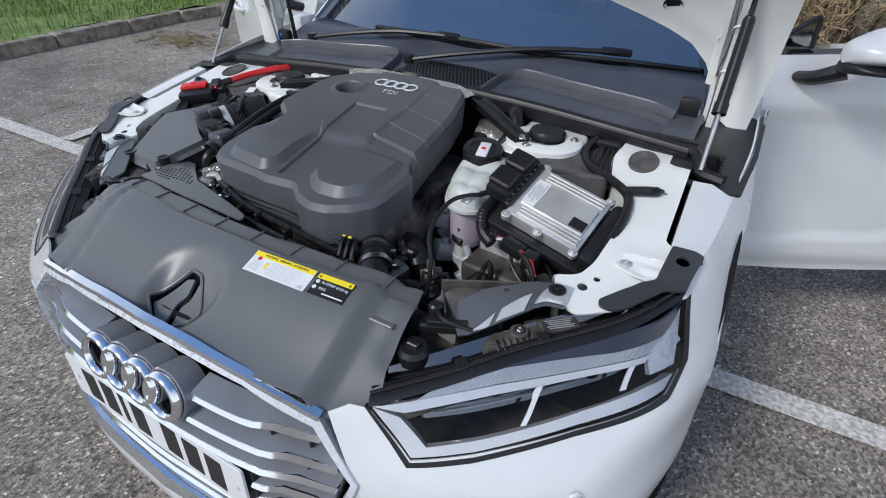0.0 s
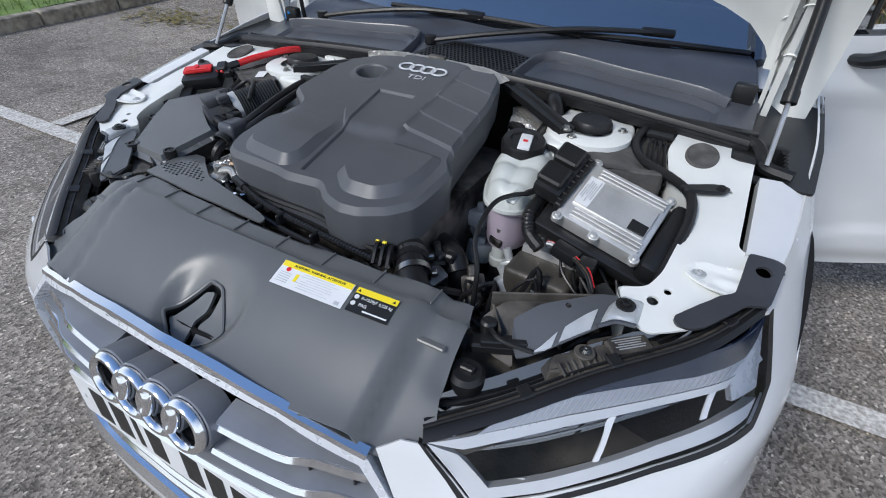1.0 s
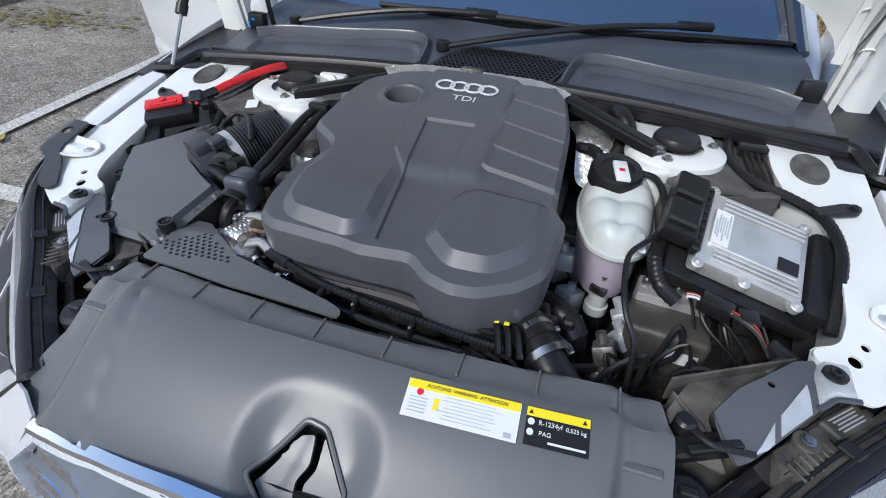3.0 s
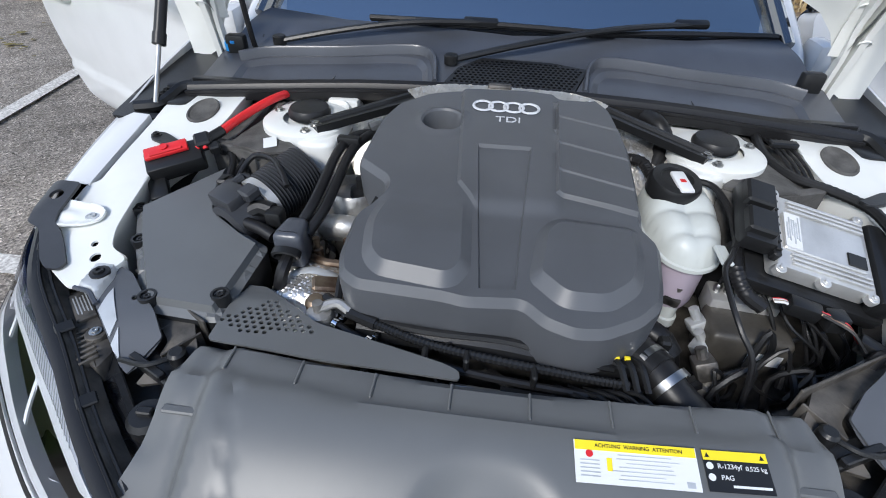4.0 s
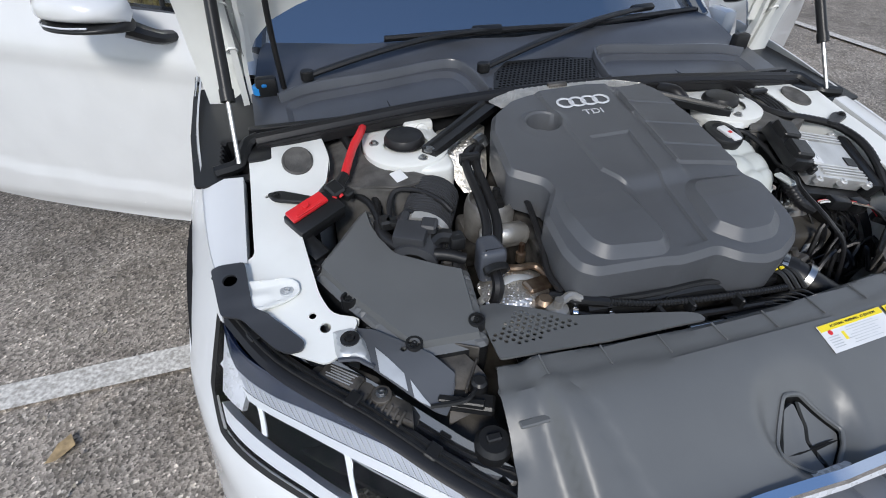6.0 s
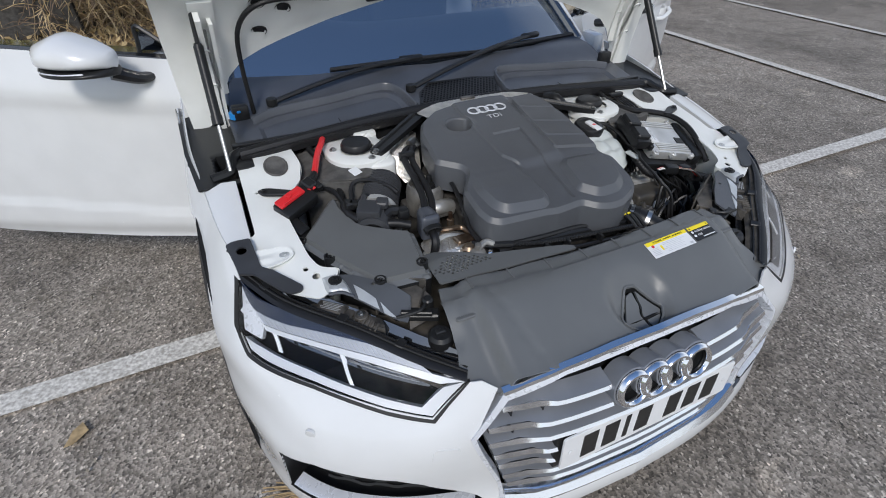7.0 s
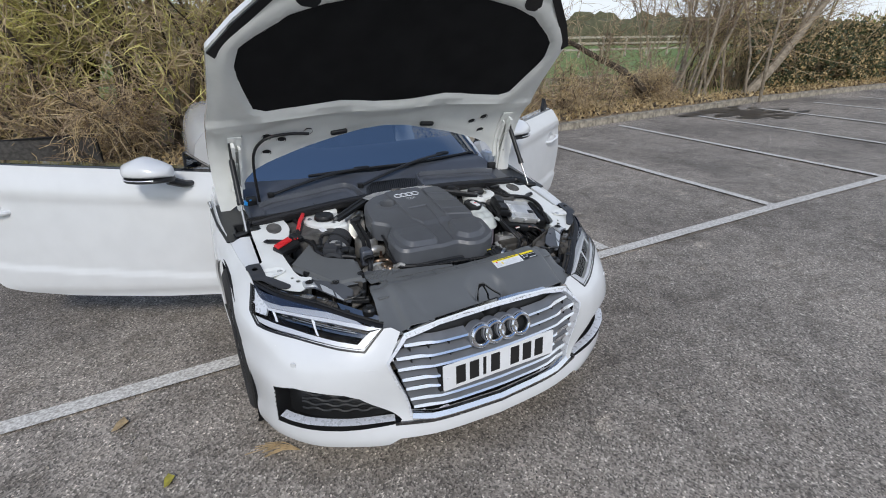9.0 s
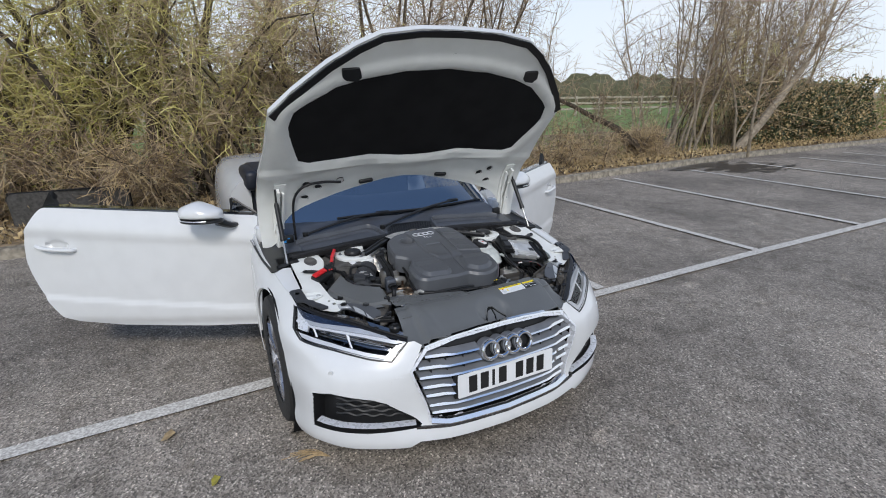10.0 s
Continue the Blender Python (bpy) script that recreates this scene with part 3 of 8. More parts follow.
low_bar = dense([(-0.375, 0.276), (-0.30, 0.262), (0, 0.256), (0.30, 0.262), (0.375, 0.276)], 0.03, False)
part("chrome_strip", sweep([Vector(skin_s(math.copysign(skin_a(abs(x), z), x) if abs(x) > 0.01 else x, z, 0.004)) for x, z in low_bar], [(0.012, -0.010), (0.014, -0.004), (0.002, 0.012), (-0.012, 0.014), (-0.012, -0.010)]), CHROME, grille)


def grille_edge(z):
    return float(np.interp(z, [0.285, 0.52, 0.60], [0.360, 0.428, 0.362]))


def slat(z, x0, x1):
    """One slat: a leaning blade with a chrome lower edge that widens towards its outer end."""
    xs = np.linspace(x0, x1, 14)
    body, trim = bmesh.new(), bmesh.new()
    rb, rt = [], []
    for x in xs:
        e = min(1.0, max(0.0, (abs(x) - (grille_edge(z) - 0.12)) / 0.035))
        lift = 0.009 * e * (1 - 0.7 * step01(grille_edge(z) - 0.03, grille_edge(z), abs(x)))
        p = Vector(skin_s(math.copysign(skin_a(abs(x), z), x) if abs(x) > 0.008 else x, z, -0.010 * e))
        rb.append([body.verts.new(p + Vector(o)) for o in ((0, -0.002, -0.009), (0, -0.003, -0.001 + lift * 0.3), (0, 0.040, 0.008), (0, 0.044, 0.0))])
        rt.append([trim.verts.new(p + Vector(o)) for o in ((0, -0.004, -0.0100 - lift * 0.2), (0, -0.0095, -0.0085 - lift * 0.2), (0, -0.004, -0.0020 + lift * 0.45), (0, 0.005, -0.0020 + lift * 0.45), (0, 0.004, -0.009 - lift * 0.2))])
    for rows, b in ((rb, body), (rt, trim)):
        k = len(rows[0])
        for p, q in zip(rows, rows[1:]):
            for j in range(k):
                b.faces.new((p[j], p[(j + 1) % k], q[(j + 1) % k], q[j]))
        b.faces.new(rows[0][::-1])
        b.faces.new(rows[-1])
    s = part("slat", body, SILVER, grille)
    return s, trim


def slat_row(z, x0, x1):
    s, trim = slat(z, x0, x1)
    trim_ob = mesh_object("chrome_edge", trim, CHROME, grille)


for z in (0.573, 0.531):
    for s in (1, -1):
        slat_row(z, s * 0.135, s * grille_edge(z))
slat_row(0.489, -grille_edge(0.489), grille_edge(0.489))
for z in (0.442, 0.398):
    for s in (1, -1):
        slat_row(z, s * 0.266, s * grille_edge(z))
slat_row(0.346, -grille_edge(0.346), grille_edge(0.346))
slat_row(0.308, -grille_edge(0.308), grille_edge(0.308))
for z in (0.552, 0.510):
    for x in (-0.36, -0.29, -0.21, 0.21, 0.29, 0.36):
        part("grille_rib", box(0.004, 0.04, 0.028, 0.001, 1, (x, skin(skin_a(abs(x), z), z)[1] + 0.035, z)), BLACK, grille)

# the badge: four linked rings in chrome on a silver plinth
for i in range(4):
    cx = (i - 1.5) * 0.0625
    m = Matrix.Translation((cx * 0.965, 0.073 + 0.02 * cx * cx, 0.557)) @ Matrix.Rotation(radians(76), 4, "X")
    prof = [(0.0385 + 0.0085 * math.cos(a), 0.010 * math.sin(a) + 0.003) for a in np.linspace(0, 2 * math.pi, 11)]
    part("badge_ring", lathe(prof, 40, m), CHROME, grille, "chrome ring of the badge")
    part("badge_well", lathe([(0.044, -0.02), (0.046, -0.004), (0.034, -0.006), (0.032, -0.02), (0, -0.022)], 28, m), BLACK, grille)
    part("badge_plinth", lathe([(0.050, -0.05), (0.050, -0.004), (0.046, -0.003)], 28, m), SILVER, grille)

plate = part("number_plate", moved(prism(rounded([(-0.26, -0.0555), (0.26, -0.0555), (0.26, 0.0555), (-0.26, 0.0555)], 0.008), 0, 0.005, 0.001, 1), frame_at((0, 0.068, 0.4215), (1, 0, 0), (0, 0.05, 1))), PAPER, car, "white number plate with black characters shown as bars")
for i, cx in enumerate((-0.185, -0.125, -0.078, -0.028, 0.065, 0.125, 0.185)):
    w = 0.014 if i == 2 else 0.042
    part("character_bar", moved(box(w, 0.079, 0.001, 0), frame_at((cx, 0.0625, 0.4215), (1, 0, 0), (0, 0.05, 1))), INK, plate)
for cx in (-0.238, 0.238):
    part("screw_cap", moved(disc(0.006, 0.002, k=14), frame_at((cx, 0.0625, 0.4215), (1, 0, 0), (0, 0.05, 1))), PAPER, plate)
part("plate_holder", moved(box(0.54, 0.125, 0.02, 0.005), frame_at((0, 0.086, 0.4215), (1, 0, 0), (0, 0.05, 1))), BLACK, car)


def skin_patch_raw(pts, out, thick, mat, name, parent, side, step=0.02, label="", holes=(), smooth=35):
    o = on_skin(pts)
    hs = [on_skin(h) for h in holes]
    return part(name, sided(sheet(o, hs, lambda a, z: skin(a, z, out), step, thick), side), mat, parent, label, smooth)


def lower(x, z):
    """The lamp's inner end droops towards the grille."""
    return z - 0.020 * (1 - step01(0.50, 0.78, x)) + 0.004 * step01(0.76, 0.82, x)


def headlamp(side):
    def skin_patch(pts, *rest, **kw):
        return skin_patch_raw([(x, lower(x, z)) for x, z in pts], *rest, **kw)

    lamp = skin_patch_raw(HEAD, -0.075, 0.003, GLOSSB, "headlamp", car, side, 0.03, "headlamp with clear lens and silver inner frame")
    # frame with two bands round the dark lens chamber
    skin_patch([(0.446, 0.650), (0.520, 0.590), (0.60, 0.594), (0.72, 0.607), (0.825, 0.620), (0.832, 0.632), (0.80, 0.630), (0.72, 0.620), (0.60, 0.607), (0.535, 0.603), (0.486, 0.639)], -0.004, 0.02, LAMPSILVER, "lower_band", lamp, side)
    skin_patch([(0.446, 0.651), (0.49, 0.644), (0.60, 0.654), (0.70, 0.654), (0.785, 0.658), (0.792, 0.668), (0.785, 0.666), (0.70, 0.662), (0.60, 0.664), (0.52, 0.660)], -0.004, 0.02, LAMPSILVER, "upper_band", lamp, side)
    ribs_low = [(0.50, 0.658), (0.60, 0.665), (0.70, 0.663), (0.785, 0.667)]
    ribs_top = [(0.797, 0.684), (0.74, 0.677), (0.66, 0.680), (0.60, 0.682), (0.52, 0.670)]
    skin_patch(ribs_low + ribs_top, -0.004, 0.004, RIBBED, "ribbed_reflector", lamp, side)
    # dark panel under the lens; its navy colour stands in for reflected sky
    skin_patch([(0.56, 0.679), (0.60, 0.683), (0.66, 0.681), (0.74, 0.678), (0.798, 0.685), (0.808, 0.700), (0.812, 0.717), (0.74, 0.7015), (0.62, 0.6885), (0.56, 0.6785)], -0.003, 0.006, SKYBLUE_GLOSS, "gloss_panel", lamp, side)
    for x in np.arange(0.53, 0.785, 0.0085):
        za = float(np.interp(x, [p[0] for p in ribs_low], [p[1] for p in ribs_low]))
        zb = float(np.interp(x + 0.008, [p[0] for p in ribs_top[::-1]], [p[1] for p in ribs_top[::-1]])) - 0.001
        ends = [Vector(skin(skin_a(u, lower(u, v)), lower(u, v), -0.0035)) for u, v in ((x, za), (x + 0.008, zb))]
        part("reflector_rib", sided(tube(ends, 0.0009, 4, 1), side), GALV, lamp)
    skin_patch([(0.785, 0.672), (0.80, 0.64), (0.83, 0.64), (0.812, 0.712), (0.797, 0.70)], -0.006, 0.01, SATIN, "side_marker", lamp, side)
    # chamber: two bright guides, a projector and fine fins
    for x0, x1, z0, z1 in ((0.772, 0.780, 0.630, 0.661), (0.655, 0.661, 0.612, 0.657)):
        skin_patch([(x0 - 0.004, z0), (x1 - 0.004, z0), (x1, z1), (x0, z1)], -0.010, 0.003, BRIGHT, "light_guide", lamp, side, 0.01)
    for x in (0.735, 0.61):
        z = lower(x, 0.64)
        a = skin_a(x, z)
        p0, p1 = Vector(skin(a, z, -0.06)), Vector(skin(a, z, 0.0))
        m = Matrix.Translation(p0) @ (p1 - p0).to_track_quat("Z", "Y").to_matrix().to_4x4()
        part("projector", sided(lathe([(0.024, 0), (0.024, 0.015), (0.02, 0.017), (0.018, 0.02), (0.012, 0.028), (0, 0.031)], 20, m), side), GLOSSB, lamp)
    for j in range(7):
        z = 0.616 + 0.0055 * j
        skin_patch([(0.54, z), (0.60, z + 0.004), (0.77, z + 0.018), (0.77, z + 0.020), (0.60, z + 0.006), (0.54, z + 0.002)], -0.045, 0.006, SILVER, "chamber_fin", lamp, side, 0.05)
    skin_patch_raw(HEAD, 0.001, 0.0, LENS_CLEAR, "lens", lamp, side, 0.025)
    # black seal round the lower edge
    low = [(0.434, 0.6545), (0.518, 0.581), (0.60, 0.585), (0.72, 0.598), (0.832, 0.611), (0.843, 0.64), (0.817, 0.719)]
    inn = [(0.812, 0.717), (0.836, 0.64), (0.8265, 0.6175), (0.72, 0.6045), (0.60, 0.5915), (0.5197, 0.5875), (0.440, 0.6532)]
    skin_patch(low + inn, 0.0015, 0.02, RUBBER, "seal", lamp, side, 0.015)
    # glossy top of the lamp housing, and a dull ledge behind it
    top = [Vector(skin(skin_a(x, z), z, 0.0)) for x, z in [(0.440, 0.632), (0.53, 0.653), (0.62, 0.677), (0.74, 0.701), (0.814, 0.721)]]
    fine = [Vector(p) for p in smooth_line(top, 5)]
    for name, o0, o1, mat in (("housing_edge", Vector((0, 0, 0.0005)), Vector((-0.009, 0.017, 0.006)), RUBBER), ("housing_ledge", Vector((-0.009, 0.017, 0.006)), Vector((-0.024, 0.044, -0.012)), DIRTY)):
        b = bmesh.new()
        rows = [[b.verts.new(p + o0), b.verts.new(p + o0 * 0.5 + o1 * 0.5 + Vector((0, 0, 0.003))), b.verts.new(p + o1)] for p in fine]
        for p, q in zip(rows, rows[1:]):
            for j in range(2):
                b.faces.new((p[j], p[j + 1], q[j + 1], q[j]))
        part(name, sided(b, side), mat, lamp)
    edge = [p + Vector((-0.010, 0.019, 0.008)) for p in fine]
    part("housing_lip", sided(tube(edge, 0.003, 6, 1), side), RUBBER, lamp)
    part("housing_lip", sided(tube([p + Vector((-0.006, 0.012, -0.004)) for p in edge], 0.0025, 6, 1), side), BLACK, lamp)
    for k in (6, 11, 17):
        d_ = (edge[k + 1] - edge[k]).normalized()
        part("clip", sided(moved(box(0.02, 0.026, 0.006, 0.002, 1), frame_at(edge[k] + Vector((-0.004, 0.008, -0.001)), d_, Vector((-d_.y, d_.x, -0.1)))), side), BLACK, lamp)
    return lamp


both(headlamp)


def intake(side):
    it = skin_patch_raw([(0.828, 0.430), (0.832, 0.250), (0.60, 0.244), (0.405, 0.252), (0.405, 0.29), (0.50, 0.352), (0.56, 0.402), (0.62, 0.425), (0.765, 0.450)], -0.07, 0.004, BLACK, "air_intake", car, side, 0.03, "black air intake with honeycomb grid and chrome blade")
    # walls of the opening
    ol = dense(on_skin(INTAKE), 0.02)
    b = bmesh.new()
    rows = [[b.verts.new(skin(a, z, 0.0)), b.verts.new(skin(a, z, -0.07))] for a, z in ol]
    for p, q in zip(rows, rows[1:] + rows[:1]):
        b.faces.new((p[0], p[1], q[1], q[0]))
    part("intake_wall", sided(b, side), RUBBER, it)
    for r in range(5):
        z0 = 0.300 + 0.024 * r
        x0 = float(np.interp(z0, [0.29, 0.34, 0.41], [0.47, 0.54, 0.64]))
        xs = np.arange(x0, 0.765, 0.0175)
        pts = [Vector(skin(skin_a(x, z0), z0, -0.040)) + Vector((0, 0, 0.008 * (i % 4 in (1, 2)) + 0.06 * (x - 0.6))) for i, x in enumerate(xs)]
        part("grid_bar", sided(tube(pts, 0.0048, 5, 1, flat=1.2), side), BLACK, it)
    blade = [Vector(skin(skin_a(x, z), z, 0.001)) for x, z in ((0.814, 0.280), (0.78, 0.276), (0.72, 0.273), (0.60, 0.270), (0.44, 0.266))]
    part("chrome_blade", sided(sweep([Vector(p) for p in smooth_line(blade, 5)], [(0.03, -0.002), (-0.002, -0.0025), (-0.004, 0.001), (0.002, 0.003), (0.03, 0.004)]), side), SATIN, it, "chrome blade along the intake's lower edge")
    return it


both(intake)
slit = [(-0.44, 0.252), (-0.30, 0.240), (0, 0.235), (0.30, 0.240), (0.44, 0.252)]
part("splitter_slit", sweep([Vector(skin_s(math.copysign(skin_a(abs(x), z), x) if abs(x) > 0.01 else x, z, 0.0015)) for x, z in dense(slit, 0.03, False)], [(0.003, -0.007), (0.003, 0.007), (-0.03, 0.007), (-0.03, -0.007)]), GLOSSB, car)
for s in (1, -1):
    a = skin_a(0.752, 0.52)
    p0, p1 = Vector(skin(a, 0.52, -0.003)), Vector(skin(a, 0.52, 0.01))
    m = Matrix.Translation(p0) @ (p1 - p0).to_track_quat("Z", "Y").to_matrix().to_4x4()
    part("parking_sensor", sided(lathe([(0.0115, 0.0), (0.0115, 0.005), (0.0095, 0.0056), (0.0090, 0.0035), (0.0085, 0.0056), (0, 0.006)], 20, m), s), WHITE, car, "small round parking sensor")
cap = rounded([(0.472, 0.462), (0.54, 0.462), (0.535, 0.508), (0.478, 0.505)], 0.012)
cap2 = rounded([(0.4745, 0.4645), (0.5375, 0.4645), (0.5328, 0.5055), (0.4802, 0.5025)], 0.011)
part("tow_eye_cover", flip_x(sheet(on_skin(cap2), [], lambda a, z: skin(a, z, 0.0012), 0.02, 0.002)), WHITE, car)
part("under_tray", sheet(mirrored([(0, 0.08), (0.45, 0.14), (0.72, 0.32), (0.80, 0.5), (0.5, 0.5), (0.5, 1.4), (0, 1.4)]), [], lambda x, y: (x, y, 0.155), 0.1, 0.01), BLACK, car)

# ---- bonnet ----
BON_HALF = [(0, -0.018), (0.12, -0.028), (0.219, -0.05), (0.40, -0.090), (0.535, -0.125), (0.60, -0.143), (0.66, -0.165), (0.704, -0.198), (0.742, -0.25), (0.766, -0.292), (0.80, -0.305), (0.842, -0.300), (0.850, -0.2), (0.852, -0.06), (0.845, 0.15), (0.826, 0.29), (0.812, 0.60), (0.72, 0.73), (0.585, 0.885), (0.47, 0.985), (0.375, 1.045), (0.2, 1.075), (0, 1.08)]
PAD = [(0, 0.185), (0.10, 0.19), (0.27, 0.222), (0.45, 0.205), (0.60, 0.197), (0.655, 0.225), (0.715, 0.44), (0.725, 0.50), (0.705, 0.60), (0.655, 0.65), (0.53, 0.75), (0.40, 0.80), (0.22, 0.84), (0, 0.857)]


def bon_in(x, u):
    """The bonnet's inner panel: ribs round the padded field."""
    d = sdist(PAD_FULL, x, u)
    e = sdist(BON_FULL, x, u)
    w = -0.012 * step01(0.0, 0.02, d) * step01(0.10, 0.05, d) + 0.012 * step01(-0.004, -0.03, d)
    w += 0.010 * step01(-0.05, -0.005, e)
    if u < 0.15:
        w -= 0.008 * step01(0.09, 0.11, u + 0.03 * math.cos(x * 9)) * step01(0.17, 0.15, u)
    return bon(x, u, w)


BON_FULL, PAD_FULL = mirrored(BON_HALF), mirrored(PAD)
bonnet = part("bonnet", sheet(BON_FULL, [], lambda x, u: bon(x, u, 0.034), 0.05, 0.0), WHITE, car, "raised white bonnet with black insulation pad underneath")
LATCH = (0.476, 0.832)
holes4 = [(0.594, 0.011), (0.526, -0.02), (0.598, -0.08)]
part("inner_panel", sheet(BON_FULL, [], bon_in, 0.022, 0.0, [lp_ + lp_[:1] for lp_ in (PAD_FULL, inset(PAD_FULL, -0.020))]), WHITE_IN, bonnet)
rim = [bon(x, u, w) for x, u in dense(BON_FULL, 0.03) for w in (0.011, 0.034)]
b = bmesh.new()
rv = [b.verts.new(p) for p in rim]
for i in range(0, len(rv), 2):
    j = (i + 2) % len(rv)
    b.faces.new((rv[i], rv[i + 1], rv[j + 1], rv[j]))
part("hem", b, WHITE, bonnet)
part("insulation_pad", sheet(PAD_FULL, [], lambda x, u: bon(x, u, 0.0 - 0.004 * step01(0.0, -0.03, sdist(PAD_FULL, x, u)) + 0.002 * math.sin(14 * x) * math.sin(17 * u)), 0.03, 0.0), FELT, bonnet, "black felt insulation pad")
strip = [(-0.813, 0.595), (-0.72, 0.729), (-0.585, 0.884), (-0.47, 0.984), (-0.375, 1.044), (-0.2, 1.074), (0, 1.079), (0.2, 1.074), (0.375, 1.044), (0.47, 0.984), (0.585, 0.884), (0.72, 0.729), (0.813, 0.595)]
inn = [(x * 0.968, u - 0.032) for x, u in strip]
part("front_seal", sheet(strip + inn[::-1], [], lambda x, u: bon(x, u, -0.006), 0.02, 0.006), RUBBER, bonnet)
for s in (1, -1):
    for x, u in holes4:
        m = frame_at(bon(s * x, u, -0.004), (1, 0, 0), (0, 1, -1))
        part("hole_plug", moved(lathe([(0.022, 0.0), (0.022, 0.003), (0.017, 0.0045), (0.015, 0.002), (0, 0.002)], 18, m), Matrix()), RUBBER, bonnet)
    for x, u, r in ((0.621, 0.69, 0.012), (0.295, 0.873, 0.014)):
        part("panel_hole", lathe([(r, 0), (r, 0.002), (r * 0.8, 0.003), (0, 0.001)], 16, frame_at(bon(s * x, u, -0.002), (1, 0, 0), (0, 1, -1))), BLACK if r < 0.013 else SILVER, bonnet)
    part("rubber_buffer", lathe([(0.017, 0), (0.017, 0.008), (0.013, 0.022), (0, 0.026)], 16, frame_at(bon(s * 0.721, 0.666, -0.002), (1, 0, 0), (0, 1, -1))), RUBBER, bonnet)
    part("slot_boss", lathe([(0.03, 0), (0.03, 0.005), (0.018, 0.007), (0.015, 0.002), (0, 0.002)], 18, frame_at(bon(s * 0.732, 0.319, -0.002), (1, 0, 0), (0, 1, -1)) @ Matrix.Diagonal((1, 0.7, 1, 1))), WHITE_IN, bonnet)
    part("slot", lathe([(0.009, 0.0), (0.009, 0.004), (0, 0.004)], 12, frame_at(bon(s * 0.732, 0.319, -0.004), (1, 0, 0), (0, 1, -1))), BLACK, bonnet)
    part("rim_buffer", moved(box(0.085, 0.026, 0.02, 0.009, 3), frame_at(bon(s * 0.244, -0.014, -0.006), (1, s * 0.12, -s * 0.1), (0, 1, -1))), RUBBER, bonnet)
    # latch: a dark plate with a hooked striker
    lm = frame_at(bon(s * LATCH[0], LATCH[1], -0.014), (1, 0, 0), (0, 1, -1))
    latch = part("latch", moved(prism(rounded([(-0.048, -0.03), (0.030, -0.038), (0.048, 0.01), (0.03, 0.036), (-0.02, 0.03), (-0.04, 0.012)], 0.008), 0, 0.014, 0.003, 1), lm), BLACK, bonnet)
    part("striker", moved(tube([(-0.012, 0, 0.01), (-0.012, 0, 0.05), (0.012, 0, 0.05), (0.012, 0, 0.01)], 0.004, 8), lm), STEEL, latch)
part("panel_hole", lathe([(0.014, 0), (0.014, 0.002), (0.011, 0.003), (0, 0.001)], 16, frame_at(bon(0, 0.94, -0.002), (1, 0, 0), (0, 1, -1))), BLACK, bonnet)
# washer hose on the inner panel
hose = [(-0.40, 0.012), (-0.50, 0.03), (-0.60, 0.02), (-0.655, -0.05), (-0.665, -0.16), (-0.66, -0.28)]
part("washer_hose", tube([bon(x, u, -0.016) for x, u in hose] + [(-0.66, 1.30, 0.86)], 0.007, 8), RUBBER, bonnet)
part("hose_plug", lathe([(0.022, 0), (0.022, 0.008), (0.012, 0.016), (0, 0.016)], 16, frame_at(bon(-0.40, 0.012, -0.004), (1, 0, 0), (0, 1, -1))), RUBBER, bonnet)


def hinge(side):
    def at(x, u, w):
        return Vector(bon(x, u, w))

    b = None
    for pts, wd, th in (([at(0.735, 0.05, -0.006), at(0.738, -0.05, -0.006), at(0.742, -0.15, -0.008), at(0.746, -0.22, -0.012)], 0.030, 0.004), ([at(0.750, 0.03, -0.030), at(0.752, -0.08, -0.034), at(0.754, -0.18, -0.030), Vector((0.758, 1.245, 0.80))], 0.007, 0.016), ([at(0.722, 0.0, -0.024), at(0.728, -0.12, -0.026), at(0.738, -0.20, -0.024), Vector((0.742, 1.252, 0.80))], 0.005, 0.013)):
        line = [Vector(q) for q in smooth_line(pts, 5)]
        s_ = sweep(line, [(-wd, -th), (wd, -th), (wd, th), (-wd, th)])
        b = s_ if b is None else join(b, s_)
    b = join(b, box(0.075, 0.085, 0.010, 0.003, 1, (0.752, 1.245, 0.80)), box(0.012, 0.06, 0.05, 0.003, 1, (0.722, 1.25, 0.825)))
    h = part("bonnet_hinge", sided(b, side), WHITE_IN, car, "white pressed-steel bonnet hinge")
    for x, u, w in ((0.728, 0.03, -0.010), (0.728, -0.13, -0.012), (0.752, -0.07, -0.050), (0.755, -0.17, -0.046)):
        part("hinge_bolt", sided(lathe([(0.014, 0), (0.014, 0.004), (0.009, 0.004), (0.009, 0.011), (0, 0.012)], 12, frame_at(bon(x, u, w), (1, 0, 0), (0, 1, -1))), side), WHITE_IN, h)
    part("hinge_spring", sided(tube([at(0.738, -0.02, -0.03), at(0.745, -0.10, -0.045), at(0.735, -0.19, -0.035)], 0.004, 6), side), STEEL, h)
    top = Vector((0.764, 1.125, 1.082))
    foot = Vector((0.770, 0.943, 0.810))
    mid = top.lerp(foot, 0.62)
    st = part("gas_strut", sided(tube([top, mid], 0.0125, 12, 2), side), BLACK, car, "black gas strut with bright rod holding the bonnet")
    part("rod", sided(tube([mid, foot], 0.0050, 10, 2), side), STEEL, st)
    part("end_cap", sided(tube([mid.lerp(top, 0.12), mid], 0.0145, 12, 1), side), BLACK, st)
    part("neck", sided(tube([top, top.lerp(mid, 0.09)], 0.0100, 12, 1), side), GLOSSB, st)
    part("ball_joint", sided(join(lathe([(0, -0.013), (0.009, -0.01), (0.013, 0), (0.009, 0.01), (0, 0.013)], 12, Matrix.Translation(top)), tube([top, Vector(bon(0.760, 0.02, -0.006))], 0.006, 8, 1)), side), BLACK, st)
    return h


both(hinge)
